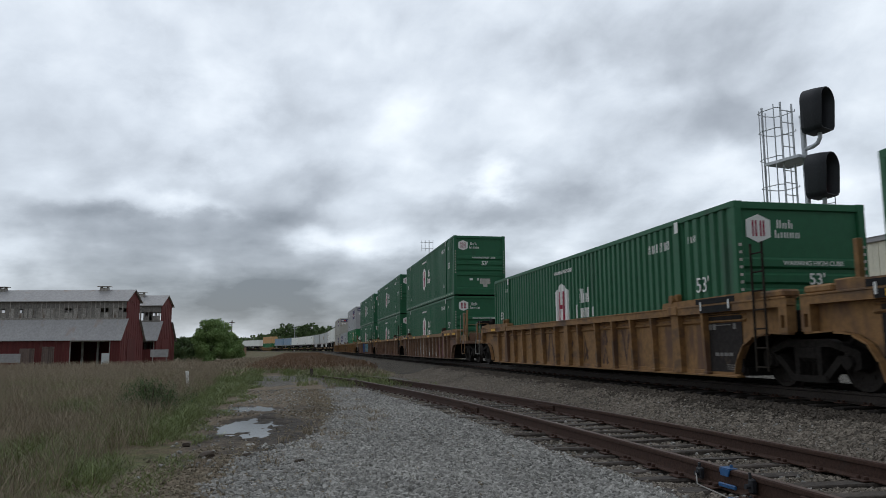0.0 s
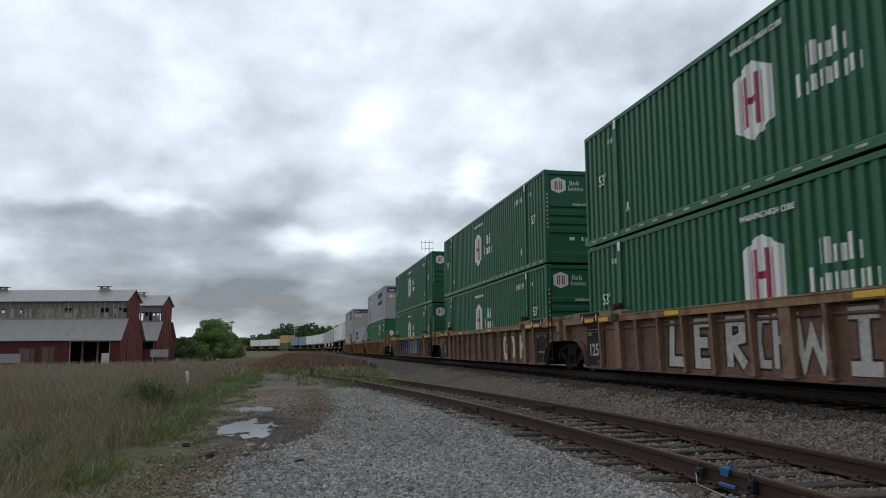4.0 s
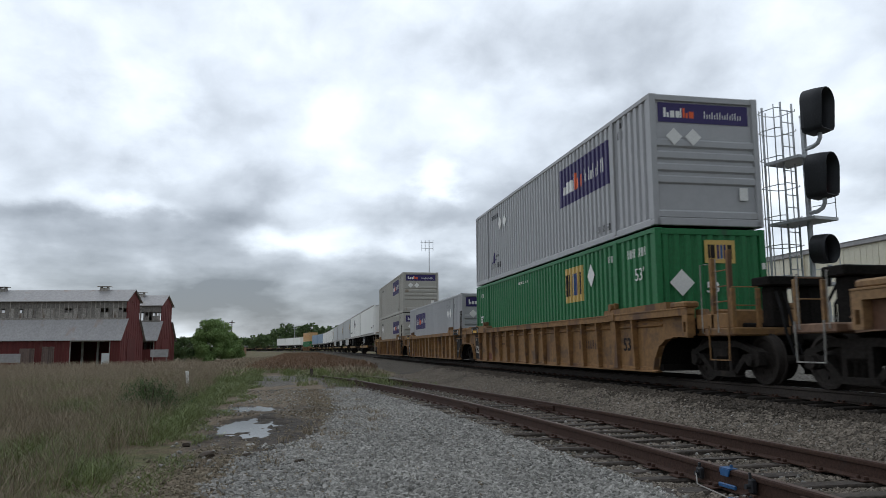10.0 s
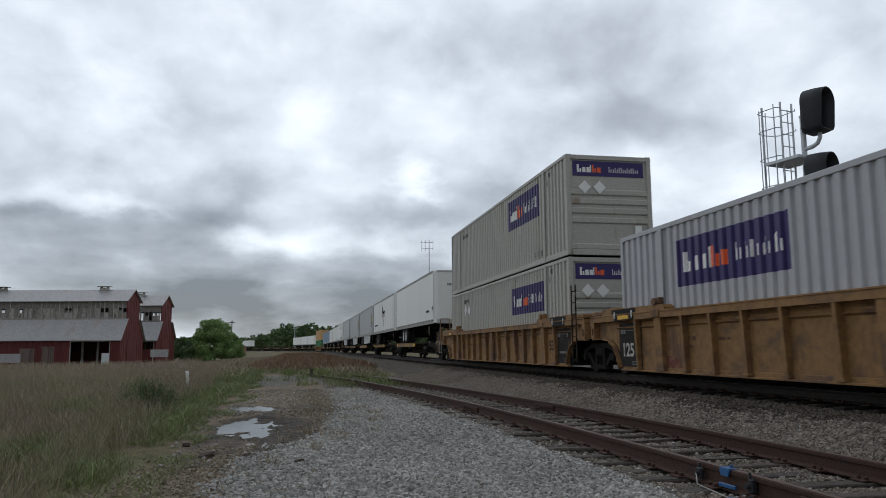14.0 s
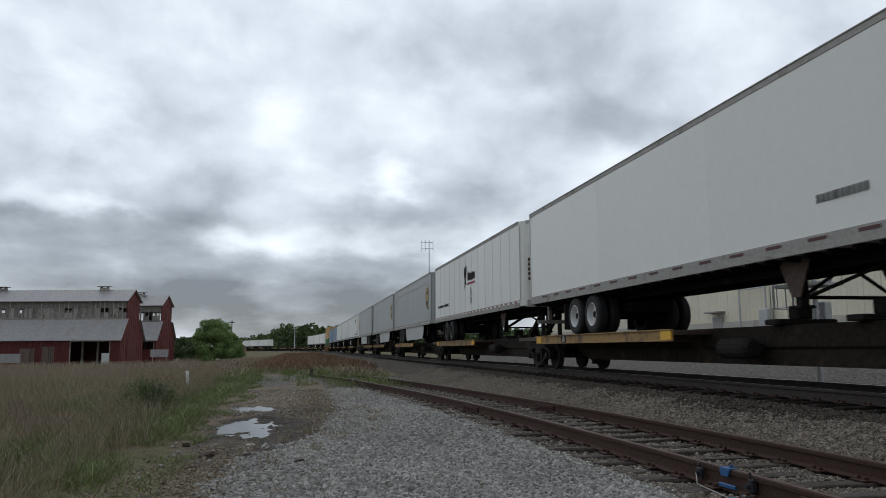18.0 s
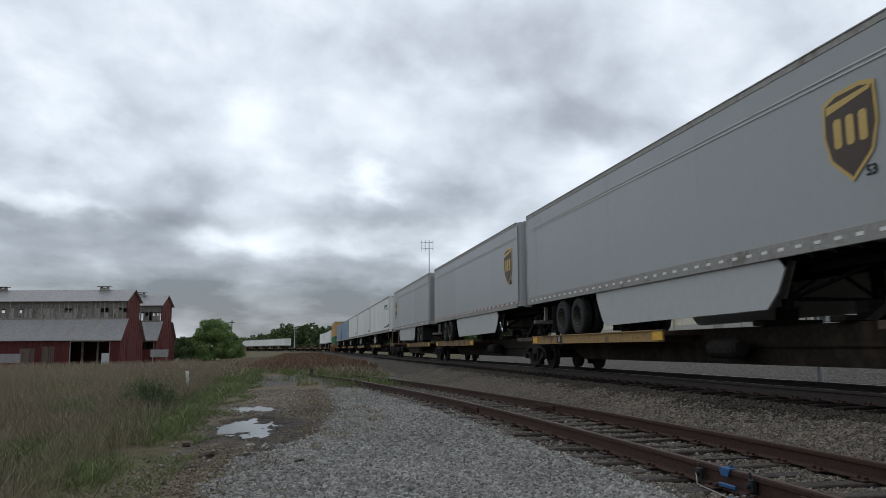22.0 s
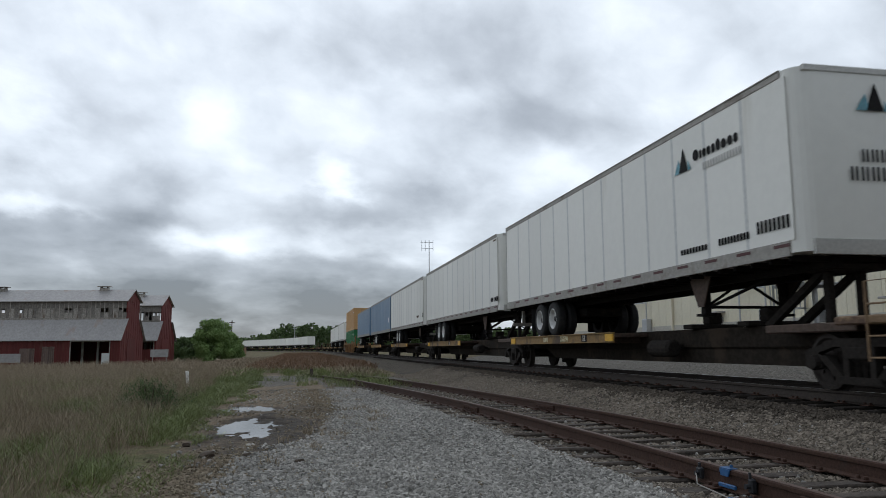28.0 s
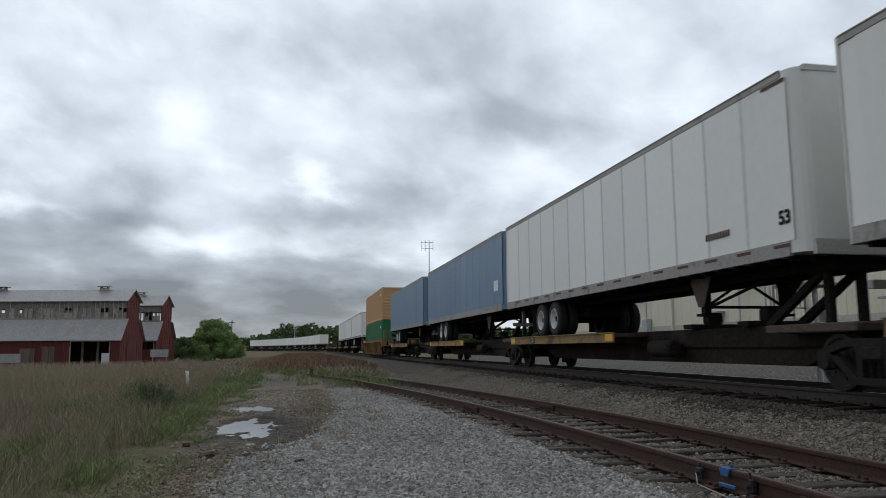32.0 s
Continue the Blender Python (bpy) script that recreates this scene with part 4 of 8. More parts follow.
def far_woods():
    rng = np.random.default_rng(21)
    lumps = []
    for px in range(-40, 1010, 4):
        depth = 520 + rng.uniform(-20, 40)
        tall = blend([(-40, 8), (300, 9), (330, 10), (430, 8.5), (470, 12), (490, 16), (507, 19.5), (520, 18.5), (560, 17.5), (590, 16.5), (700, 15)], px) * rng.uniform(0.92, 1.06)
        b = AWAY * depth + RIGHT * ((px - 784) / 1319.2 * depth)
        for h in np.arange(1.0, tall - 1.5, 2.0):
            lumps.append((b.x + rng.uniform(-2, 2), b.y + rng.uniform(-4, 4), h, rng.uniform(1.6, 2.6)))
    v, f = leaf_cloud(rng, lumps, 66000, 0.8)
    v[:, 2] = np.maximum(v[:, 2], -1.9)
    bulk("far_woods", v, f, DARKLEAF, "distant line of dark green woods", "woods")


far_woods()


def blades(rng, pts, tall, width, lean, low=1.0):
    """Bent blades standing at the points (x, y, z)."""
    n = len(pts)
    a = rng.uniform(0, 2 * np.pi, n)
    side = np.stack([np.cos(a), np.sin(a), np.zeros(n)], 1)
    bend = rng.normal(size=(n, 2)) * lean
    h = tall * rng.uniform(0.55, 1.25, n) * (low + (1 - low) * np.clip((pts[:, 1] - 6.0) / 9.0, 0, 1))
    w = width * rng.uniform(0.6, 1.3, n)
    rows = []
    for t, k in ((0.0, 1.0), (0.55, 0.75), (1.0, 0.12)):
        c = pts + np.stack([bend[:, 0] * h * t * t, bend[:, 1] * h * t * t, h * t], 1)
        rows += [c - side * (w * k)[:, None], c + side * (w * k)[:, None]]
    v = np.stack(rows, 1).reshape(-1, 3)
    i = np.arange(n)[:, None] * 6
    f = np.concatenate([i + np.array([[0, 1, 3, 2]]), i + np.array([[2, 3, 5, 4]])])
    return v, f


def spots(rng, count, x0, x1, y0, y1, keep, power=1.0):
    out = []
    while len(out) < count:
        y = y0 + (y1 - y0) * rng.random() ** power
        x = x0 + (x1 - x0) * rng.random()
        if keep(x, y):
            out.append((x, y, height(x, y) - 0.01))
    return np.array(out)


def plants():
    rng = np.random.default_rng(4)

    def fan(y):
        """The left edge of what is worth planting."""
        return -0.42 * y - 2.0

    def in_weeds(x, y):
        n = noise.noise((x * 0.45, y * 0.3, 2.0))
        return x > fan(y) and x < -1.95 - 0.05 * (y - 8) + 0.45 * n and noise.noise((x * 0.8, y * 0.5, 8.0)) + 0.5 * noise.noise((x * 2.5, y * 1.6, 3.0)) > -0.18 and rng.random() < 0.7 + 0.3 * ramp01(y + 2.0 * n, 7.0, 13.0)

    v, f = blades(rng, spots(rng, 105000, -28, -1.2, 5.2, 60, in_weeds, 1.6), 0.46, 0.0026, 0.55, 0.55)
    bulk("dry_weeds", v, f, WEED, "tall dry reddish brown weeds", "weeds")

    def in_grass(x, y):
        return x > fan(y) and x < -1.7 and noise.noise((x * 0.6, y * 0.35, 12.0)) + 0.4 * noise.noise((x * 1.7, y * 1.1, 4.0)) > -0.06

    v, f = blades(rng, spots(rng, 60000, -28, -1.2, 5.2, 45, in_grass, 1.7), 0.27, 0.0034, 1.0, 0.6)
    bulk("rough_grass", v, f, BLADE, "rough green grass among the weeds", "grass")

    def in_verge(x, y):
        n = noise.noise((x * 1.3, y * 0.6, 5.0))
        return rng.random() < 0.35 + 0.65 * ramp01(y, 8.0, 11.5) and -3.4 - 0.03 * y < x < -1.05 - 0.012 * y + 0.7 * n and puddle(x, y) < -0.35 and noise.noise((x * 0.9, y * 0.45, 17.0)) + 0.4 * noise.noise((x * 3, y * 2, 1.0)) > -0.4

    v, f = blades(rng, spots(rng, 52000, -5, -0.6, 5.2, 36, in_verge, 1.5), 0.085, 0.0042, 1.2)
    bulk("verge_grass", v, f, BLADE, "short green grass along the dirt", "grass")

    def in_far(x, y):
        return x < main_x(y) - 4.5 and not (-2.5 < x < 1.5 and y < 45) and x > -0.5 * y

    v, f = blades(rng, np.concatenate([spots(rng, 20000, -60, 5, 34, 120, in_far, 1.4), spots(rng, 22000, -22, 5, 40, 110, in_far, 1.2)]), 0.32, 0.02, 0.7)
    bulk("field_weeds", v, f, WEED, "brown weeds of the field beyond the siding", "weeds")
    v, f = blades(rng, spots(rng, 9000, -62, -9, 58, 108, lambda x, y: -0.62 * y < x < -0.12 * y, 0.8), 0.75, 0.022, 0.4)
    bulk("barnyard_weeds", v, f, WEED, "tall brown weeds in front of the barns", "weeds")
    # weeds where the siding's rails run out, and reddish tufts between it and the main track
    pts = []
    for _ in range(150):
        cy = rng.uniform(25, 44)
        cx = side_x(min(cy, 36)) + rng.normal() * 1.5 - 0.3
        for _ in range(rng.integers(10, 60)):
            x, yy = cx + rng.normal() * 0.16, cy + rng.normal() * 0.3
            if x < main_x(yy) - 4.0:
                pts.append((x, yy, height(x, yy)))
    v, f = blades(rng, np.array(pts), 0.22, 0.007, 0.7)
    bulk("siding_weeds", v, f, BLADE, "green and brown weeds over the siding's end", "weeds")
    pts = spots(rng, 26000, -3, 7.6, 46, 190, lambda x, y: main_x(y) - 16 < x < main_x(y) - 3.6 + noise.noise((x * 0.5, y * 0.2, 4.0)), 1.3)
    v, f = blades(rng, pts, 0.4, 0.03, 0.5)
    bulk("bank_weeds", v, f, REDWEED, "low reddish brown weeds beside the far track", "weeds")
    # single tufts in the gravel
    pts = []
    for _ in range(60):
        y = rng.uniform(8, 30)
        cx = gravel_edge(y) + rng.uniform(-0.5, 0.9)
        for _ in range(rng.integers(6, 26)):
            x, yy = cx + rng.normal() * 0.06, y + rng.normal() * 0.08
            pts.append((x, yy, height(x, yy)))
    v, f = blades(rng, np.array(pts), 0.11, 0.006, 0.6)
    bulk("gravel_tufts", v, f, WEED, "small dry tufts growing in the gravel", "grass")


plants()


def shrub(x, y, tall, wide, seed, label):
    rng = np.random.default_rng(seed)
    th = thing("shrub", label, "shrub", at=pose(x, y, height(x, y)))
    for i in range(22):
        a = i * 0.7 + seed
        part("stem", Shape().tube((0, 0, 0), (math.cos(a) * wide * 0.35, math.sin(a) * wide * 0.35, tall * 0.75), 0.008, 5, 0.003), BARK, th)
    lumps = [(rng.normal() * wide * 0.3, rng.normal() * wide * 0.3, tall * rng.uniform(0.15, 0.8), tall * 0.2) for _ in range(22)]
    v, f = leaf_cloud(rng, lumps, 3400, 0.013, 1.3)
    v[:, 2] = np.maximum(v[:, 2], 0.005)
    me = bpy.data.meshes.new("leaves")
    me.from_pydata(v.tolist(), [], f.tolist())
    me.materials.append(DARKLEAF)
    part("leaves", me, None, th)


shrub(-2.72, 15.2, 0.78, 0.7, 3, "low dark green shrub in the dry weeds")
shrub(-2.5, 15.6, 0.6, 0.5, 5, "low dark green shrub in the dry weeds")


# ---- loose stones ----
def stones(name, count, keep, x0, x1, y0, y1, size, material, label, seed, power):
    rng = np.random.default_rng(seed)
    p = spots(rng, count, x0, x1, y0, y1, keep, power)
    n = len(p)
    base = np.array([(1, 0, 0), (-1, 0, 0), (0, 1, 0), (0, -1, 0), (0, 0, 1), (0, 0, -1)], dtype=float)
    tri = np.array([(0, 2, 4), (2, 1, 4), (1, 3, 4), (3, 0, 4), (2, 0, 5), (1, 2, 5), (3, 1, 5), (0, 3, 5)])
    s = size * (0.5 + 1.15 * rng.random(n) ** 1.8)
    v = base[None] * rng.uniform(0.72, 1.1, (n, 6, 1)) + rng.normal(size=(n, 6, 3)) * 0.12
    q = rng.normal(size=(n, 3, 3))
    q, _ = np.linalg.qr(q)
    v = np.einsum("nij,nkj->nki", q, v) * s[:, None, None] * np.array([1, 1, 0.8])
    v = v + p[:, None] + np.array([0, 0, 1])[None, None] * (s * 0.25)[:, None, None] + np.array([0, 0, 0.01])
    f = (np.arange(n)[:, None, None] * 6 + tri[None]).reshape(-1, 3)
    bulk(name, v.reshape(-1, 3), f, material, label, "gravel")


def gravel():
    def on_gravel(x, y):
        if x < -2.0 or x > main_x(y) - 2.4 or abs(x - side_x(y)) < 1.28 - 0.2 * noise.noise((x, y, 2.0)) and random.random() < 0.94:
            return False
        if y < 8.5 and x < -0.9 + 0.3 * noise.noise((x * 2, y * 2, 6.0)) and random.random() < 0.9:
            return False
        z = zones(x, y)
        return random.random() < z[0] * (1 - z[2]) * (1 - z[3]) + 0.03 * (1 - z[2]) * (1 - z[1])

    def on_dirt(x, y):
        if puddle(x, y) > -0.15:
            return False
        z = zones(x, y)
        e = x - gravel_edge(y) - 0.35 * noise.noise((x * 0.9, y * 0.5, 7.0))
        return random.random() < (0.75 * ramp01(e, -1.3, 0.0) * (1 - ramp01(e, 0.5, 1.4)) + 0.1) * (1 - z[1]) * (1 - 0.9 * ramp01(z[2], 0.2, 0.7))

    def on_bank(x, y):
        return x > main_x(y) - 4.3 + 0.4 * noise.noise((x, y * 0.4, 1.0)) and abs(x - side_x(y)) > 1.0

    stones("gravel", 118000, on_gravel, -1.6, 6.3, 4.2, 24, 0.0245, STONE, "loose crushed grey limestone gravel", 31, 1.7)
    stones("dirt_gravel", 26000, on_dirt, -2.0, 2.6, 5.0, 24, 0.018, DIRTSTONE, "muddy brown gravel along the dirt's edge", 35, 1.5)
    def between_ties(x, y):
        off = x - side_x(y)
        gap = min(abs(y + (0.0181 - 0.00577 * y) * off - q) for q in TIE_ROWS)
        fill = noise.noise((x * 1.3, y * 0.9, 3.0))
        return abs(off) < 1.4 and (gap > 0.145 and fill > -0.4 or fill > 0.45 or abs(off) > 1.0 and fill > -0.02)

    def by_rail(x, y):
        return on_bank(x, y) and random.random() < ramp01(x + 0.3 * noise.noise((x, y, 1.0)), 5.9, 6.7)

    def on_slope(x, y):
        return on_bank(x, y) and random.random() > ramp01(x + 0.3 * noise.noise((x, y, 1.0)), 5.9, 6.7)

    stones("ballast", 80000, on_slope, 4.0, 6.6, 4.5, 36, 0.0262, BALLAST, "brown grey ballast bank of the main track", 32, 1.5)
    # these darker stones also stand in for the shadow beside the train
    stones("track_ballast", 26000, by_rail, 5.8, 7.95, 4.5, 36, 0.026, DARKBALLAST, "ballast between the main track's ties, darkened by oil and painted-in shade", 34, 1.5)
    stones("tie_gravel", 24000, between_ties, 1.8, 6.2, 4.2, 22, 0.022, BALLAST, "gravel lying between the siding's ties", 33, 1.5)


gravel()


# ---- signal mast ----
def signal():
    th = thing("railway_signal", "tall railway signal with three black hooded heads and caged ladder", "signal", at=pose(11.69, 15.24, -0.45, 0, 0, 13))
    part("base", Shape().box(-0.22, 0.22, -0.22, 0.22, 0, 0.12, 0.03).tube((0, 0, 0.1), (0, 0, 0.24), 0.12, 12), TIE, th, "dark cast base")
    part("mast", Shape().tube((0, 0, 0.2), (0, 0, 6.5), 0.062, 14).tube((0, 0, 6.5), (0, 0, 6.54), 0.075, 14), GALV, th)
    lad = Shape()
    for x in (-0.19, 0.19):
        lad.box(x - 0.012, x + 0.012, 0.42, 0.47, 1.3, 7.0, 0.004)
    ladder = part("ladder", lad, GALV, th)
    rung = Shape().tube((-0.19, 0, 0), (0.19, 0, 0), 0.012, 6).mesh("rung", GALV)
    for i in range(19):
        part("rung", rung, None, ladder, "", pose(0, 0.445, 1.4 + 0.3 * i))
    # safety cage: squarish hoops with upright bars
    outline = [(-0.24, 0.4), (-0.34, 0.48), (-0.36, 0.9), (-0.28, 1.06), (0.0, 1.12), (0.28, 1.06), (0.36, 0.9), (0.34, 0.48), (0.24, 0.4)]
    hoop = Shape().path([(x, y, 0) for x, y in outline], 0.012, 5).mesh("cage_hoop", GALV)
    for z in (2.0, 2.75, 3.5, 4.2, 4.95, 5.65, 6.35, 6.85):
        part("cage_hoop", hoop, None, th, "", pose(0, 0, z))
    for x, y, w in ((-0.35, 0.86, 0.03), (-0.34, 0.52, 0.01), (-0.2, 1.09, 0.01), (0.05, 1.12, 0.01), (0.28, 1.06, 0.01), (0.36, 0.72, 0.012)):
        part("cage_bar", Shape().box(x - w, x + w, y - 0.008, y + 0.008, 2.0, 6.95), GALV, th)
    for z, y0 in ((5.5, -0.1), (4.0, -0.42), (2.5, -0.42)):
        p = Shape().box(-0.37, 0.4, y0 - 0.03, y0, z - 0.03, z + 0.04).box(-0.37, 0.4, 0.8, 0.83, z - 0.03, z + 0.04).box(-0.37, -0.34, y0, 0.8, z - 0.03, z + 0.04).box(0.37, 0.4, y0, 0.8, z - 0.03, z + 0.04)
        plat = part("platform", p, GALV, th, "steel grating platform")
        bar = Shape().box(-0.02, 0.02, y0, 0.8, z, z + 0.03).mesh("grating_bar", GALV)
        for i in range(8):
            part("grating_bar", bar, None, plat, "", pose(-0.32 + 0.09 * i, 0, 0))
        part("platform_pan", Shape().box(-0.33, 0.36, y0 + 0.01, 0.79, z - 0.012, z - 0.004), GALV, th)
        if y0 < -0.3:
            rl = Shape()
            for x in (0.38,):
                rl.path([(x, 0.3, z), (x, 0.3, z + 0.8), (x, y0, z + 0.8), (x, y0, z)], 0.012, 6).tube((x, 0.3, z + 0.4), (x, y0, z + 0.4), 0.01, 6)
            part("handrail", rl, GALV, th)

    def head(z, round_one=False):
        """A head: background plate and deep hood open towards the trains, on a bent pipe arm."""
        arm = part("arm", Shape().path([(0, -0.02, z - 0.82), (0.0, -0.24, z - 0.81), (0.02, -0.36, z - 0.75), (0.03, -0.42, z - 0.64), (0.03, -0.43, z - 0.35)], 0.05, 10), GALV, th)
        if round_one:
            out = [(0.36 * math.sin(a), 0.36 * math.cos(a)) for a in np.linspace(-2.55, 2.55, 31)]
        else:
            out = [(0.31 * math.sin(a), 0.2 + 0.34 * math.cos(a)) for a in np.linspace(-1.57, 1.57, 25)] + [(0.31, -0.42), (0.27, -0.51), (0.2, -0.53), (-0.2, -0.53), (-0.27, -0.51), (-0.31, -0.42)]
        turn = Matrix.Translation((0.0, -0.5, 0)) @ pose(0, 0, 0, 0, 0, 10) @ Matrix.Translation((0.0, 0.5, 0))
        part("background_plate", Shape().prism([(x, z + q) for x, q in out], -0.26, -0.19, 1), HOOD, arm, "", turn)
        s = Shape()
        n = len(out)
        back, front = -0.26, -0.55 if round_one else -0.7
        for yy, k in ((back, 1.0), (back - 0.2, 0.99), (front, 0.93), (front, 0.9), (back, 0.94)):
            for x, q in out:
                s.v.append((x * k, yy + (0.1 * max(0, -q) if yy == front else 0), z + q * k))
        for r in range(4):
            for i in range(n - (1 if round_one else 0)):
                j = (i + 1) % n
                s.f.append((r * n + i, r * n + j, (r + 1) * n + j, (r + 1) * n + i))
        me = s.mesh("hood", HOOD)
        me.shade_smooth()
        part("hood", me, None, arm, "", turn)
        for dz in ((0.12, -0.22) if not round_one else (0.0,)):
            part("lens", Shape().lathe([(-0.28, 0.1), (-0.31, 0.085), (-0.315, 0.0)], 0, 0, z + dz, 14, 1), BLACK, arm, "", turn)
        return arm

    part("relay_box", Shape().box(0.42, 0.66, 0.1, 0.4, 1.66, 2.14, 0.02).box(0.06, 0.42, 0.2, 0.26, 1.85, 1.95), GALV, th, "grey metal relay box")
    head(6.54)
    low = head(5.0)
    head(3.28, True)
    m, nt, bsdf = nodes_of("glowing_red_lamp")
    bsdf.inputs["Base Color"].default_value = (0.4, 0.01, 0.01, 1)
    bsdf.inputs["Emission Color"].default_value = (1, 0.03, 0.02, 1)
    bsdf.inputs["Emission Strength"].default_value = 2.0
    part("red_lamp", Shape().lathe([(-0.316, 0.04), (-0.35, 0.0)], 0.08, 0, 4.78, 12, 1), m, low, "lit red lamp", Matrix.Translation((0.0, -0.5, 0)) @ pose(0, 0, 0, 0, 0, 10) @ Matrix.Translation((0.0, 0.5, 0)))


signal()


# ---- warehouse beyond the tracks ----
def warehouse():
    th = thing("warehouse", "long cream metal warehouse with ribbed walls", "warehouse", at=pose(23.0, 0, 0.2))
    y0, y1, tall = -14.0, 66.0, 4.85
    part("wall", Shape().box(0.1, 0.3, y0, y1, 0.0, tall), CREAM, th)
    sheet = Shape().box(0.0, 0.1, 0.004, 0.996, 1.78, tall - 0.22, 0.01)
    for yy in (0.02, 0.34, 0.67):
        sheet.box(-0.008, 0.0, yy, yy + 0.03, 1.78, tall - 0.22)
    sheet = sheet.mesh("wall_sheet", CREAM)
    n = int(y1 - y0)
    for i in range(n):
        part("wall_sheet", sheet, None, th, "", pose(0, y0 + i, 0))
    part("plinth", Shape().box(-0.06, 0.1, y0, y1, -0.2, 1.78, 0.01), BLOCKWALL, th, "pale painted concrete dado")
    part("eave_trim", Shape().box(-0.12, 0.3, y0 - 0.1, y1 + 0.1, tall - 0.22, tall, 0.02), TINROOF, th, "pale grey eave trim")
    part("roof", Shape().prism([(-0.15, tall), (12, tall + 1.4), (24, tall), (24, tall - 0.1), (-0.1, tall - 0.1)], y0 - 0.1, y1 + 0.1, 1), TINROOF, th)
    part("end_wall", Shape().prism([(0.3, 0), (24, 0), (24, tall - 0.1), (12, tall + 1.25), (0.3, tall - 0.1)], y1 - 0.2, y1 - 0.01, 1), CREAM, th)
    for y in (18.0, 30.5, 43.0, 55.0):
        part("downpipe", Shape().box(-0.16, -0.05, y, y + 0.12, 0.1, tall - 0.2, 0.01), CREAM, th)
    for y in (24.5, 37.5):
        d = part("door", Shape().box(-0.09, 0.0, y, y + 1.0, 0.02, 2.07, 0.01), TINROOF, th, "grey steel door")
        part("canopy", Shape().box(-0.5, 0.0, y - 0.2, y + 1.2, 2.3, 2.38, 0.01), TINROOF, d)
    for y in (21.0, 33.0, 46.0):
        part("wall_box", Shape().box(-0.4, -0.04, y, y + 0.7, 0.9, 2.3, 0.03), GALV, th, "grey electrical cabinet")
        part("conduit", Shape().path([(-0.2, y + 0.35, 2.3), (-0.2, y + 0.35, 3.4), (-0.2, y + 2.6, 3.4), (-0.2, y + 2.6, 0.3)], 0.05, 7), GALV, th)


warehouse()


def chain_fence():
    """A low wire fence with thin posts in front of the warehouse."""
    th = thing("wire_fence", "low wire fence with thin steel posts", "fence", at=pose(17.5, 0, 0.2))
    post = Shape().tube((0, 0, 0), (0, 0, 1.25), 0.025, 6).mesh("post", GALV)
    for i in range(24):
        part("post", post, None, th, "", pose(0, 2 + 3.0 * i, 0))
    for z in (0.25, 0.6, 0.95, 1.22):
        part("wire", Shape().tube((0, 2, z), (0, 71, z), 0.008, 4), GALV, th)


chain_fence()


# ---- far antenna mast and poles ----
def antenna():
    depth = 170
    b = AWAY * depth * 1.009 + RIGHT * ((759 - 784) / 1319.2 * depth)
    th = thing("antenna_mast", "thin grey radio mast with dipole arms", "antenna", at=Matrix.Translation((b.x, b.y, -0.6)) @ pose(0, 0, 0, 0, 0, -10.99))
    part("pole", Shape().tube((0, 0, 0), (0, 0, 26.2), 0.16, 8, 0.09), GALV, th)
    for x in (-1.7, -0.9, 0.9):
        part("dipole", Shape().tube((x, 0, 23.6), (x, 0, 26.2), 0.06, 6), GALV, th)
    part("cross_arm", Shape().tube((-2.0, 0, 25.6), (0.9, 0, 25.6), 0.05, 6).tube((-1.8, 0, 24.2), (0.9, 0, 24.2), 0.05, 6), GALV, th)


antenna()


def small_posts():
    tagged(new("marker_post", Shape().box(-0.05, 0.05, -0.03, 0.03, -0.1, 0.62, 0.012).mesh("marker_post", WHITE)), "leaning white wooden marker post in the weeds", "post")
    bpy.data.objects["marker_post"].matrix_basis = pose(-3.38, 25.1, -0.63, 4, -5, 10)
    tagged(new("stub_post", Shape().box(-0.06, 0.06, -0.05, 0.05, -0.1, 0.4, 0.01).mesh("stub_post", TIE)), "short dark timber stop post at the siding's end", "post")
    bpy.data.objects["stub_post"].matrix_basis = pose(0.62, 34.3, -0.62, 0, 2, 8)
    for px, depth, tall, label in ((408, 230, 10.2, "distant wooden utility pole above the trees"), (520, 330, 11.0, "distant pale steel trackside mast")):
        b = AWAY * depth * 1.009 + RIGHT * ((px - 784) / 1319.2 * depth)
        th = thing("utility_pole", label, "pole", at=Matrix.Translation((b.x, b.y, -0.6)))
        part("pole", Shape().tube((0, 0, 0), (0, 0, tall), 0.2, 8, 0.14), BARK if px < 450 else GALV, th)
        part("cross_arm", Shape().box(-0.9, 0.9, -0.1, 0.1, tall - 0.8, tall - 0.6), BARK if px < 450 else GALV, th)
    b = AWAY * 150 * 1.009 + RIGHT * ((427 - 784) / 1319.2 * 150)
    th = thing("trackside_hut", "small brown wooden hut beside the trees", "hut", at=Matrix.Translation((b.x, b.y, -0.62)) @ pose(0, 0, 0, 0, 0, -10.99))
    part("wall", Shape().box(-0.9, 0.7, -0.8, 0.8, 0, 1.75, 0.02), SILL, th)
    part("roof", Shape().prism([(-1.1, 1.7), (0.9, 1.7), (-0.1, 2.3)], -1.0, 1.0, 1), TIE, th)


small_posts()


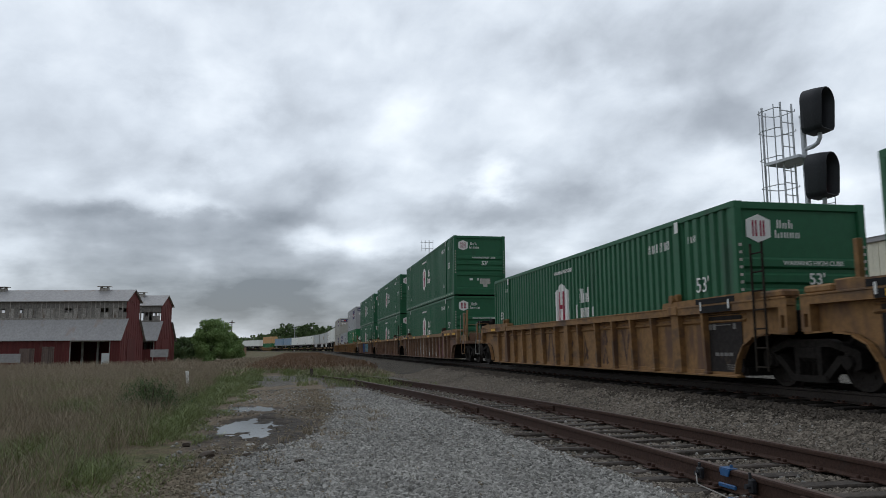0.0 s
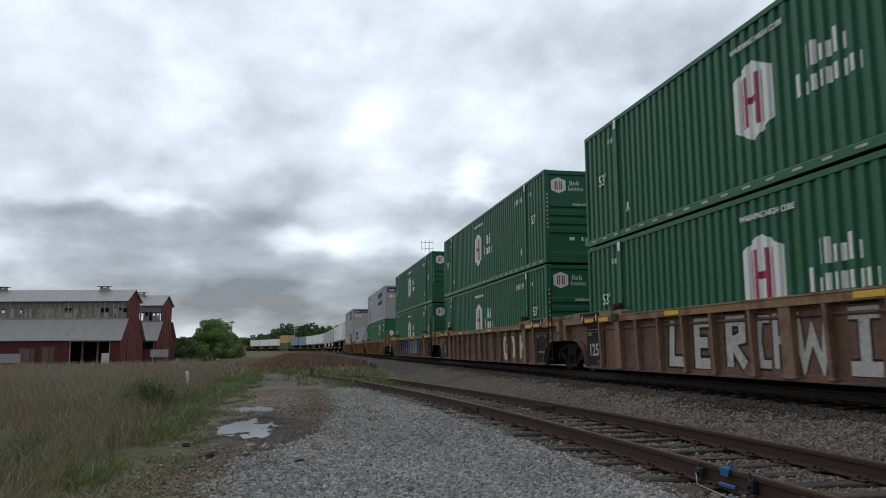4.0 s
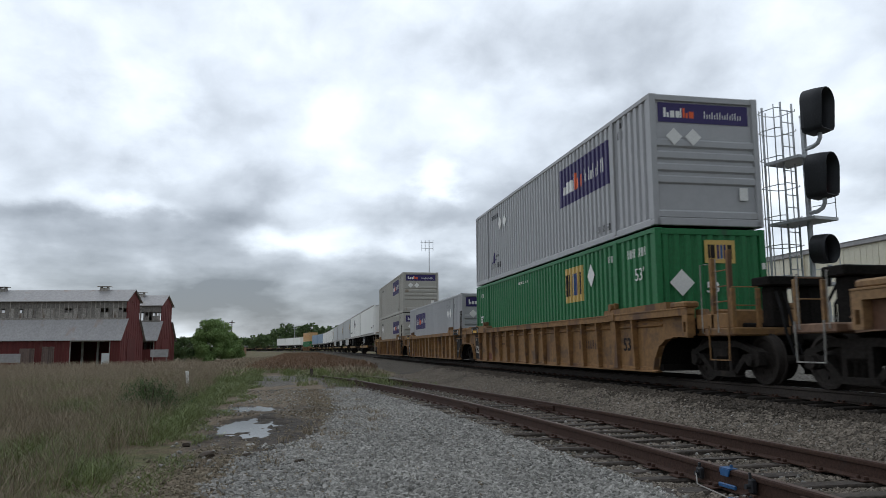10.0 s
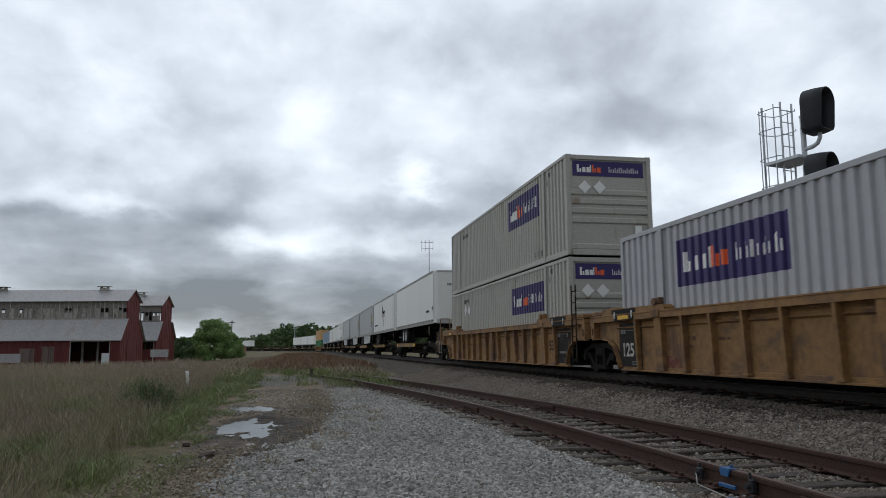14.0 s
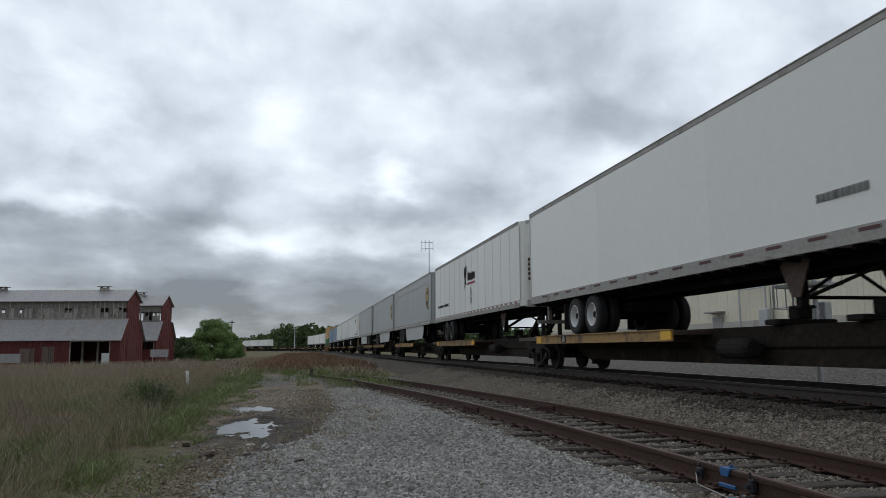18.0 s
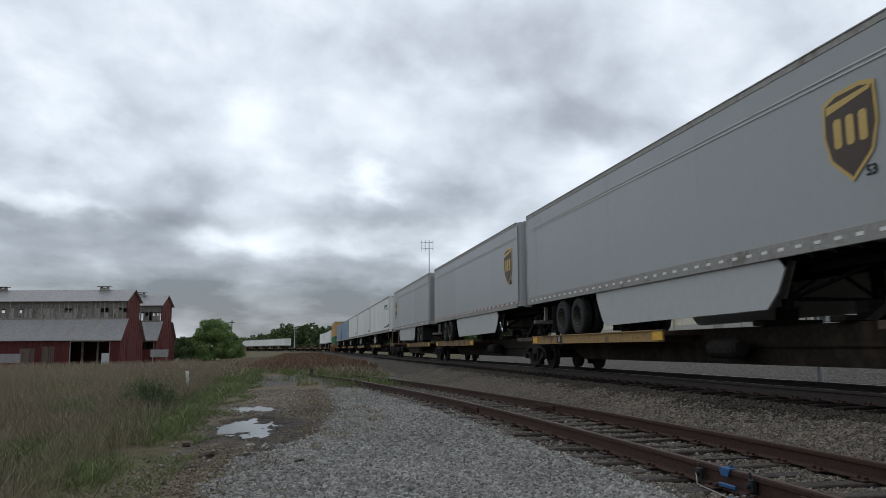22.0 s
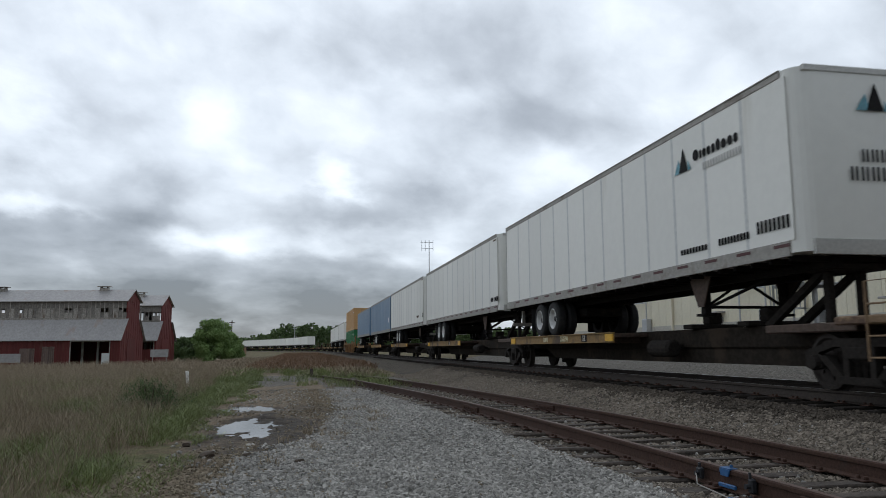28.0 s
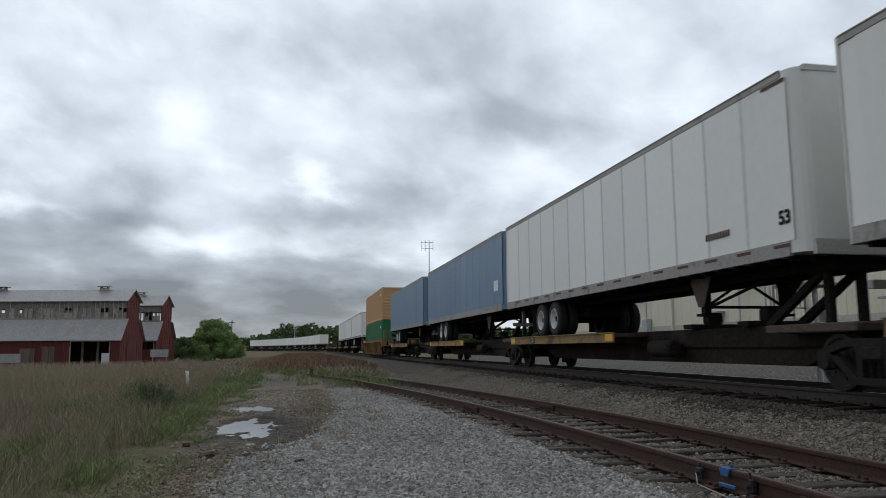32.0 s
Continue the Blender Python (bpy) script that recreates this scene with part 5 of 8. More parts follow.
def derail_tool():
    """A blue clamp with a rod, fixed to the outside of the near rail."""
    y = 6.1
    x = side_x(y) - 0.753
    th = thing("derail_clamp", "blue painted steel rail clamp with a bent rod", "rail clamp", at=pose(x, y, -0.405, 0, 0, 2.6))
    part("saddle", Shape().box(-0.05, 0.03, -0.05, 0.1, -0.004, 0.01, 0.003).prism([(-0.05, 0.0), (0.1, 0.0), (0.08, -0.06), (-0.02, -0.06)], -0.056, -0.042, 0).tube((-0.02, -0.03, 0.018), (-0.02, -0.03, 0.04), 0.014, 8), BLUEPAINT, th)
    part("shoe", Shape().box(-0.08, -0.03, 0.36, 0.44, -0.14, -0.04, 0.012).tube((-0.11, 0.4, -0.09), (-0.04, 0.4, -0.09), 0.02, 8).tube((-0.06, 0.4, -0.04), (-0.06, 0.4, 0.0), 0.014, 8), HOOD, th, "dark iron end shoe")
    part("shoe", Shape().box(-0.09, -0.03, -0.4, -0.34, -0.14, -0.02, 0.012).tube((-0.13, -0.37, -0.08), (-0.04, -0.37, -0.08), 0.022, 8).box(-0.12, -0.09, -0.42, -0.3, -0.19, -0.15, 0.008).tube((-0.08, -0.37, -0.02), (-0.08, -0.37, 0.03), 0.012, 8), HOOD, th)
    part("rod", Shape().path([(-0.1, 0.4, -0.08), (-0.15, 0.3, -0.17), (-0.17, -0.2, -0.2), (-0.12, -0.38, -0.15)], 0.007, 7), DIRTRAIL, th)
    part("plate", Shape().box(-0.2, -0.12, -0.42, -0.22, -0.2, -0.185, 0.005), BLUEPAINT, th)
    part("bar", Shape().box(-0.085, -0.06, -0.16, 0.08, -0.15, -0.115, 0.006), BLUEPAINT, th, "scuffed blue lower bar")


derail_tool()


def lumps_on_ground():
    rng = random.Random(2)
    for x, y, r in ((-1.02, 9.3, 0.085), (-0.55, 9.25, 0.05), (0.05, 8.6, 0.05), (-1.4, 10.4, 0.05)):
        s = Shape().box(-r, r, -r * 0.8, r * 0.8, -r * 0.4, r * 0.55, r * 0.3)
        s.v = [(a + rng.uniform(-0.2, 0.2) * r, b + rng.uniform(-0.2, 0.2) * r, c + rng.uniform(-0.15, 0.15) * r) for a, b, c in s.v]
        solid("clod", s, BARK, "dark clod of earth and root on the dirt", "clod", at=pose(x, y, height(x, y) + 0.02, 0, 0, rng.uniform(0, 90)))


lumps_on_ground()


# ---- the train ----
L53, W53, H53 = 16.154, 2.591, 2.896
NEAR = Matrix(((0, 0, -1, 0), (-1, 0, 0, 0), (0, 1, 0, 0), (0, 0, 0, 1)))
FRONT = Matrix(((1, 0, 0, 0), (0, 0, -1, 0), (0, 1, 0, 0), (0, 0, 0, 1)))
MOVING, WHEELSETS = [], []


def on_near(y, z, x=-W53 / 2 - 0.012):
    """A flat piece on the side that faces the field: its own x runs to the train's head, y up."""
    return Matrix.Translation((x, y, z)) @ NEAR


def on_front(x, z, y):
    return Matrix.Translation((x, y, z)) @ FRONT


def sign(name, outline, material, parent, at, thick=0.006, label=""):
    return part(name, Shape().prism(outline, 0.0, thick, 2), material, parent, label, at)


def rect(x0, x1, y0, y1):
    return [(x0, y0), (x1, y0), (x1, y1), (x0, y1)]


def blocks(name, widths, h, gap, material, parent, at, lean=0.0, hollow=False):
    """A row of plain blocks in place of a word."""
    x = -(sum(widths) + gap * (len(widths) - 1)) / 2
    if len(widths) <= 12 and not lean:
        made = {}
        for i, w in enumerate(widths):
            tall = h * ((1.0, 0.78, 0.78, 0.78, 0.78)[i % 5] if hollow else 1.0)
            if (w, tall) not in made:
                t, top = min(w * 0.34, h * 0.22), tall - h / 2
                lo, cut, b = -h / 2, min(w, tall) * 0.3, Shape()
                ring = [(cut, lo), (w - cut, lo), (w, lo + cut), (w, top - cut), (w - cut, top), (cut, top), (0, top - cut), (0, lo + cut)]
                b.prism(ring, 0.0, 0.005, 2)
                made[w, tall] = (b if hollow else Shape().prism(rect(0, w, -h / 2, top), 0.0, 0.005, 2)).mesh(name, material)
            part(name, made[w, tall], None, parent, "", at @ Matrix.Translation((x, 0, 0)))
            x += w + gap
        return None
    s = Shape()
    for w in widths:
        s.prism([(x, -h / 2), (x + w, -h / 2), (x + w + lean, h / 2), (x + lean, h / 2)], 0.0, 0.005, 2)
        x += w + gap
    return part(name, s, material, parent, "", at)


def wave(y0, y1, pitch, deep):
    """The plan of a corrugated sheet from y0 to y1: (depth, y)."""
    n = max(1, round((y1 - y0) / pitch))
    p = (y1 - y0) / n
    out = []
    for i in range(n):
        a = y0 + i * p
        out += [(0, a), (0, a + p * 0.46), (deep, a + p * 0.58), (deep, a + p * 0.9)]
    return out + [(0, y1)]


WAVES = [p for a, b in ((-L53 / 2 + 0.1, -6.2), (-5.99, 5.99), (6.2, L53 / 2 - 0.1)) for p in wave(a, b, 0.275, 0.05)]


def decal(name, outline, material, parent, y, z, off=0.003, label=""):
    """A convex painted shape that follows the corrugation of the side facing the field; its outline runs to the train's head and up from (y, z)."""
    pts = [(y - a, z + b) for a, b in outline]
    lo, hi = min(p[0] for p in pts), max(p[0] for p in pts)
    cuts = sorted({lo, hi} | {p[0] for p in pts} | {w[1] for w in WAVES if lo < w[1] < hi})
    s = Shape()
    for c in cuts:
        c2 = min(max(c, lo + 1e-4), hi - 1e-4)
        zs = []
        for (y0, z0), (y1, z1) in zip(pts, pts[1:] + pts[:1]):
            if min(y0, y1) <= c2 <= max(y0, y1) and abs(y1 - y0) > 1e-6:
                zs.append(z0 + (z1 - z0) * (c2 - y0) / (y1 - y0))
        deep = 0.0
        for (d0, w0), (d1, w1) in zip(WAVES, WAVES[1:]):
            if w0 <= c <= w1:
                deep = d0 + (d1 - d0) * (c - w0) / (w1 - w0) if w1 > w0 else d0
                break
        for q in (min(zs), max(zs)):
            s.v.append((-(W53 / 2 - 0.012 - deep) - off, c, q))
    for i in range(len(cuts) - 1):
        s.f.append((2 * i, 2 * i + 1, 2 * i + 3, 2 * i + 2))
    return part(name, s, material, parent, label, None, False)


CONTAINER_MESH = {}


def container_meshes(material):
    """The parts of a long corrugated container, made once for each colour."""
    key = material.name
    if key in CONTAINER_MESH:
        return CONTAINER_MESH[key]
    h, w, half = H53, W53 / 2, L53 / 2
    d = {}
    for side, sx in (("side_wall", -1), ("far_side_wall", 1)):
        s = Shape()
        for a, b in ((-half + 0.1, -6.2), (-5.99, 5.99), (6.2, half - 0.1)):
            pts = wave(a, b, 0.275, 0.05)
            n = len(s.v)
            for dp, y in pts:
                for z in (0.16, h - 0.1):
                    s.v.append((sx * (w - 0.012 - dp), y, z))
            for i in range(len(pts) - 1):
                q = (n + 2 * i, n + 2 * i + 2, n + 2 * i + 3, n + 2 * i + 1)
                s.f.append(q if sx > 0 else q[::-1])
        d[side] = s.mesh("side_wall", material, False)
    d["roof"] = Shape().box(-w + 0.03, w - 0.03, -half + 0.05, half - 0.05, h - 0.1, h - 0.03).mesh("roof", material)
    d["floor"] = Shape().box(-w + 0.06, w - 0.06, -half + 0.05, half - 0.05, 0.02, 0.14).mesh("floor", GUARD)
    d["top_rail"] = Shape().box(-0.035, 0.03, -half + 0.1, half - 0.1, h - 0.1, h, 0.008).mesh("top_rail", material)
    b = Shape().prism([(-0.035, 0.0), (0.05, 0.0), (0.05, 0.16), (-0.01, 0.16), (-0.035, 0.13)], -half + 0.15, half - 0.15, 1)
    d["bottom_rail"] = b.mesh("bottom_rail", material)
    d["corner_post"] = Shape().box(-0.07, 0.07, -0.06, 0.06, 0.1, h - 0.1, 0.012).mesh("corner_post", material)
    d["stack_post"] = Shape().box(-0.045, 0.03, -0.065, 0.065, 0.05, h - 0.05, 0.01).mesh("stack_post", material)
    d["casting"] = Shape().box(-0.085, 0.085, -0.09, 0.09, -0.06, 0.06, 0.01).mesh("corner_casting", material)
    # the end that leads: a sheet with broad level ribs
    e = Shape().box(-w + 0.08, w - 0.08, -half + 0.06, -half + 0.1, 0.1, h - 0.1)
    d["front_rib"] = Shape().prism([(-half + 0.06, 0.0), (-half + 0.015, 0.04), (-half + 0.015, 0.16), (-half + 0.06, 0.2)], -w + 0.12, w - 0.12, 0).mesh("front_rib", material)
    d["front_wall"] = e.mesh("front_wall", material)
    # doors at the other end
    e = Shape().box(-w + 0.08, w - 0.08, half - 0.1, half - 0.05, 0.1, h - 0.1)
    for x in (-0.9, -0.35, 0.35, 0.9):
        e.tube((x, half - 0.02, 0.12), (x, half - 0.02, h - 0.12), 0.02, 6)
    d["door_end"] = e.mesh("doors", material)
    d["header"] = Shape().box(-w + 0.07, w - 0.07, -half + 0.01, -half + 0.1, h - 0.14, h - 0.01, 0.01).mesh("end_header", material)
    d["sill"] = Shape().box(-w + 0.07, w - 0.07, -half + 0.0, -half + 0.1, 0.0, 0.16, 0.01).mesh("end_sill", material)
    CONTAINER_MESH[key] = d
    return d


UPRIB = Shape().prism([(-0.09, 0.06), (-0.05, 0.02), (0.05, 0.02), (0.09, 0.06)], 0.16, H53 - 0.14, 2).mesh("front_rib", GREEN2)


def container(material, label, s, z, marks, turned=False):
    """A container whose middle is s metres along the track at the start, its floor z above the rail."""
    th = thing("container", label, "container", "containers on the train")
    d = container_meshes(material)
    h, w, half = H53, W53 / 2, L53 / 2
    part("side_wall", d["side_wall"], None, th)
    part("side_wall", d["far_side_wall"], None, th)
    part("roof", d["roof"], None, th)
    part("floor", d["floor"], None, th, "dark underside")
    for sx in (-1, 1):
        flip = pose(0, 0, 0) if sx > 0 else pose(0, 0, 0, 0, 0, 180)
        part("top_rail", d["top_rail"], None, th, "", Matrix.Translation((sx * (w - 0.03), 0, 0)))
        part("bottom_rail", d["bottom_rail"], None, th, "", Matrix.Translation((sx * (w - 0.03), 0, 0)) @ (pose(0, 0, 0) if sx < 0 else pose(0, 0, 0, 0, 0, 180)))
        for y in (-half + 0.06, half - 0.06):
            part("corner_post", d["corner_post"], None, th, "", pose(sx * (w - 0.07), y, 0))
            for zz in (0.06, h - 0.06):
                part("corner_casting", d["casting"], None, th, "", pose(sx * (w - 0.083), y + (0.03 if y < 0 else -0.03), zz))
        for y in (-6.095, 6.095):
            part("stack_post", d["stack_post"], None, th, "", Matrix.Translation((sx * (w - 0.02), y, 0)) @ (pose(0, 0, 0) if sx < 0 else pose(0, 0, 0, 0, 0, 180)))
    fw = part("front_wall", d["front_wall"], None, th)
    for z0 in () if material is GREEN2 else (0.14, 0.9, 1.17, 1.44, 1.71):
        part("front_rib", d["front_rib"], None, fw, "", pose(0, 0, z0))
    if material is GREEN2:
        for i in range(9):
            part("front_rib", UPRIB, None, fw, "", pose(-1.05 + 0.2625 * i, -half, 0))
    part("end_header", d["header"], None, th)
    part("end_sill", d["sill"], None, th)
    part("doors", d["door_end"], None, th)
    marks(th)
    MOVING.append((th, s, z))
    return th


def bars_near(th, y, z, widths, h, gap, material=None):
    blocks("marking", widths, h, gap, material or WHITE, th, on_near(y, z))


def green_marks(th):
    """White hexagon with dark red bars beside white blocks; plain bars for the numbers."""
    hexa = [(0, 0.7), (0.56, 0.42), (0.56, -0.42), (0, -0.7), (-0.56, -0.42), (-0.56, 0.42)]
    lg = decal("emblem", hexa, WHITE, th, 0.72, 1.52, 0.003, "white hexagon with dark red bars")
    for a in (-0.32, 0.1):
        for b in (0.0, 0.13):
            decal("emblem_bar", rect(a + b, a + b + 0.09, -0.44, 0.44), RED, lg, 0.72, 1.52, 0.0055)
    decal("emblem_bar", rect(-0.1, 0.1, -0.05, 0.07), RED, lg, 0.72, 1.52, 0.006)
    word(th, (((0.08, 0.38), (0.08, 0.38)), ((0.07, 0.25), (0.07, 0.25)), ((0.07, 0.38), (0.07, 0.25))), (-1.05, 1.55))
    word(th, (((0.08, 0.36), (0.08, 0.2)), ((0.08, 0.25),), ((0.07, 0.25), (0.07, 0.25)), ((0.07, 0.25), (0.07, 0.25)), ((0.07, 0.25), (0.07, 0.25))), (-1.1, 1.16))
    lettering("warning", "WARNING HIGH CUBE", 0.14, WHITE, th, on_near(0.5, 2.5), 0.002)
    figures(th, 7, 0.18, (-5.2, 2.34))
    figures(th, 3, 0.12, (-6.6, 2.36))
    figures(th, 3, 0.12, (6.45, 2.36))
    lettering("length_mark", "53'", 0.4, WHITE, th, on_near(-6.95, 1.5), 0.0)
    lettering("length_mark", "53'", 0.38, WHITE, th, on_near(6.95, 1.52), 0.0)
    for y in (-5.6, 5.55):
        sign("stencil", [(-0.08, -0.11), (-0.04, -0.11), (0.0, 0.03), (0.04, -0.11), (0.08, -0.11), (0.02, 0.11), (-0.02, 0.11)], WHITE, th, on_near(y, 0.62), 0.004)
    for y in (-6.095, 6.095):
        sign("stencil", rect(-0.07, 0.07, -0.11, 0.11), WHITE, th, on_near(y, 2.72, -W53 / 2 - 0.032))
    half = L53 / 2
    f = sign("emblem", [(a * 0.42, b * 0.36) for a, b in hexa], WHITE, th, on_front(-0.82, 2.42, -half + 0.054), 0.006)
    for a in (-0.12, -0.06, 0.03, 0.09):
        sign("emblem_bar", rect(a, a + 0.03, -0.14, 0.14), RED, f, pose(0, 0, 0.006))
    word(th, (((0.025, 0.15), (0.025, 0.15)), ((0.022, 0.1), (0.022, 0.1)), ((0.025, 0.15), (0.022, 0.1))), on_front(-0.3, 2.43, -half + 0.054), 0.4)
    word(th, (((0.025, 0.14), (0.025, 0.08)), ((0.025, 0.1),), ((0.022, 0.1), (0.022, 0.1)), ((0.022, 0.1), (0.022, 0.1)), ((0.022, 0.1), (0.022, 0.1))), on_front(-0.26, 2.26, -half + 0.054), 0.4)
    lettering("warning", "WARNING HIGH CUBE", 0.115, WHITE, th, on_front(0.2, 1.81, -half + 0.012), 0.001)
    lettering("length_mark", "53'", 0.28, WHITE, th, on_front(0.25, 1.53, -half + 0.012), 0.004)
    for sx in (-1, 1):
        blocks("marking", [0.05] * 9, 0.055, 0.08, OLDWHITE, th, on_front(sx * 1.22, 1.6, -half - 0.004) @ pose(0, 0, 0, 0, 0, 90))


def word(th, glyphs, at, k=1.0, material=None, name="emblem_word"):
    """A word as plain upright bars: groups of (width, height) on one line; at is a pose, or (y, z) on the corrugated side."""
    gap, space = 0.07 * k, 0.1 * k
    total = sum(sum(w for w, h in g) + gap * (len(g) - 1) for g in glyphs) + space * (len(glyphs) - 1)
    x, made = -total / 2, {}
    for g in glyphs:
        for w, h in g:
            if isinstance(at, tuple):
                decal(name, rect(x, x + w, 0.0, h), material or WHITE, th, at[0], at[1], 0.004)
            else:
                if (w, h) not in made:
                    made[w, h] = Shape().prism(rect(0, w, 0.0, h), 0.0, 0.004, 2).mesh(name, material or WHITE)
                part(name, made[w, h], None, th, "", at @ Matrix.Translation((x, 0, 0)))
            x += w + gap
        x += space - gap


def figures(th, n, h, at, material=None):
    """A number that is not to be read: n pairs of thin bars."""
    word(th, [((0.17 * h, h), (0.17 * h, h))] * n, at, 3.0 * h, material, "marking")


def green_upper_marks(th):
    green_marks(th)
    dash = Shape().prism(rect(-0.11, 0.11, -0.022, 0.022), 0.0, 0.005, 2).mesh("reflective_strip", OLDWHITE)
    for i in range(24):
        part("reflective_strip", dash, None, th, "", on_near(-7.6 + 0.66 * i, 0.08, -W53 / 2 - 0.008))
    sign("sticker", rect(-0.26, 0.26, -0.13, 0.13), OLDWHITE, th, on_front(0.27, 0.66, -L53 / 2 + 0.056), 0.006, "white weight sticker")
    sign("sticker", rect(-0.11, 0.11, -0.07, 0.07), OLDWHITE, th, on_front(0.28, 0.45, -L53 / 2 + 0.056), 0.006)
    for x in (-0.42, -0.08):
        sign("sticker", rect(-0.08, 0.08, -0.05, 0.05) if x < -0.2 else rect(-0.03, 0.03, -0.06, 0.06), WHITE, th, on_front(x, 0.75, -L53 / 2 + 0.056), 0.006)
    part("hatch", Shape().box(0.78, 1.0, -L53 / 2 + 0.035, -L53 / 2 + 0.065, 0.42, 0.76, 0.01), GREEN, th, "small square hatch")


def panel_marks(y, z0, z1, front=True, diamonds=(), owner=False):
    def marks(th):
        w, zc = 3.5, (z0 + z1) / 2
        p = decal("name_panel", rect(-w / 2, w / 2, z0 - zc, z1 - zc), PURPLE, th, y, zc, 0.003, "purple name panel with white and orange blocks")
        h = (z1 - z0) * 0.42
        for x, wide, tall, mat in ((-1.5, 0.1, 1.0, WHITE), (-1.36, 0.14, 0.5, WHITE), (-1.14, 0.2, 0.7, WHITE), (-0.86, 0.2, 0.7, WHITE), (-0.62, 0.05, 1.0, WHITE), (-0.5, 0.1, 1.0, FLAME), (-0.36, 0.14, 0.6, FLAME), (-0.16, 0.2, 0.7, FLAME)):
            decal("name_block", rect(x, x + wide, -h / 2, -h / 2 + h * tall), mat, p, y, zc, 0.006)
        for i in range(14):
            tall = (0.8, 0.5, 0.5, 0.75, 0.5, 0.75)[i % 6]
            decal("name_block", rect(0.22 + 0.1 * i, 0.255 + 0.1 * i, -h * 0.4, -h * 0.4 + h * tall), WHITE, p, y, zc, 0.006)
        half = L53 / 2
        if front:
            q = sign("name_panel", rect(-1.08, 1.08, -0.22, 0.22), PURPLE, th, on_front(0, 2.5, -half + 0.054), 0.004)
            for x, wide, tall, mat in ((-0.95, 0.06, 1.0, WHITE), (-0.87, 0.05, 0.5, WHITE), (-0.79, 0.1, 0.68, WHITE), (-0.66, 0.1, 0.68, WHITE), (-0.55, 0.03, 1.0, WHITE), (-0.49, 0.05, 1.0, FLAME), (-0.42, 0.05, 0.55, FLAME), (-0.34, 0.11, 0.68, FLAME)):
                sign("name_block", rect(x, x + wide, -0.11, -0.11 + 0.22 * tall), mat, q, pose(0, 0, 0.004), 0.003)
            for i in range(15):
                tall = (0.16, 0.1, 0.1, 0.15, 0.1, 0.15)[i % 6]
                sign("name_block", rect(0.02 + 0.062 * i, 0.04 + 0.062 * i, -0.1, -0.1 + tall), WHITE, q, pose(0, 0, 0.004), 0.003)
        dia = [(0, 0.24), (0.24, 0), (0, -0.24), (-0.24, 0)]
        for yy, zz in diamonds:
            sign("placard", dia, WHITE, th, on_near(yy, zz), 0.004, "white diamond placard")
        for x in (-0.75, -0.3):
            sign("placard_holder", [(a * 0.8, b * 0.8) for a, b in dia], WHITE, th, on_front(x, 1.95, -half - 0.002), 0.006)
        sign("sticker", rect(-0.1, 0.1, -0.14, 0.14), WHITE, th, on_front(0.85, 0.72, -half + 0.012))
        figures(th, 7, 0.16, (-4.85 if y > 0 else 5.0, 2.36), STENCIL)
        figures(th, 2, 0.14, (-5.3 if y > 0 else -6.6, 2.56), STENCIL)
        figures(th, 2, 0.18, (-6.5, 2.3), STENCIL)
        figures(th, 5, 0.17, (-5.4, 0.25), STENCIL)
        if owner:
            decal("owner_emblem", [(-0.3, -0.2), (0.1, -0.16), (0.3, -0.06), (0.12, 0.02), (0.02, 0.22), (-0.1, 0.04), (-0.2, 0.0)], PURPLE, th, 5.18, 0.84, 0.004, "small purple emblem")
            figures(th, 5, 0.09, (4.75, 0.86), STENCIL)
            figures(th, 4, 0.2, (5.25, 0.44), STENCIL)
            figures(th, 5, 0.2, (4.65, 0.44), STENCIL)
    return marks


def gold_marks(th):
    half = L53 / 2
    g = decal("gold_panel", rect(-0.7, 0.7, -0.48, 0.48), GOLD, th, -3.2, 2.08, 0.003, "gold square panel with dark blocks")
    for x, wide, mat in ((-0.56, 0.1, FADEDBLACK), (-0.44, 0.2, FADEDBLACK), (-0.12, 0.1, PURPLE), (0.04, 0.1, DEEPBLUE), (0.2, 0.1, PURPLE), (0.38, 0.2, FADEDBLACK)):
        decal("name_block", rect(x, x + wide, -0.3, 0.3), mat, g, -3.2, 2.08, 0.006)
    q = sign("gold_panel", rect(-0.36, 0.36, -0.25, 0.25), GOLD, th, on_front(0.2, 2.4, -half + 0.016), 0.004)
    for x, wide, mat in ((-0.28, 0.05, FADEDBLACK), (-0.22, 0.1, FADEDBLACK), (-0.07, 0.05, PURPLE), (0.01, 0.05, DEEPBLUE), (0.09, 0.05, PURPLE), (0.18, 0.1, FADEDBLACK)):
        sign("name_block", rect(x, x + wide, -0.15, 0.15), mat, q, pose(0, 0, 0.004), 0.003)
    dia = [(0, 0.3), (0.3, 0), (0, -0.3), (-0.3, 0)]
    sign("placard", [(a * 0.8, b) for a, b in dia], WHITE, th, on_near(-4.53, 2.2), 0.004, "white diamond placard")
    sign("placard", [(a * 0.95, b * 0.95) for a, b in dia], WHITE, th, on_front(-0.72, 1.72, -half - 0.002), 0.004, "white diamond placard")
    figures(th, 6, 0.2, (-7.1, 2.36))
    figures(th, 14, 0.09, (1.5, 2.5))
    figures(th, 2, 0.16, (-5.7, 2.4))
    figures(th, 3, 0.16, (7.1, 2.4))
    lettering("length_mark", "53'", 0.4, WHITE, th, on_near(-7.3, 1.95), 0.0)
    lettering("length_mark", "53'", 0.36, WHITE, th, on_near(7.1, 1.5), 0.005)
    lettering("length_mark", "53", 0.32, WHITE, th, on_front(0.0, 1.62, -half + 0.012), 0.005)
    for z in (0.6, 0.9, 1.2, 1.5, 1.8, 2.1):
        sign("marking", rect(-0.04, 0.04, -0.07, 0.07), WHITE, th, on_front(1.22, z, -half - 0.002))


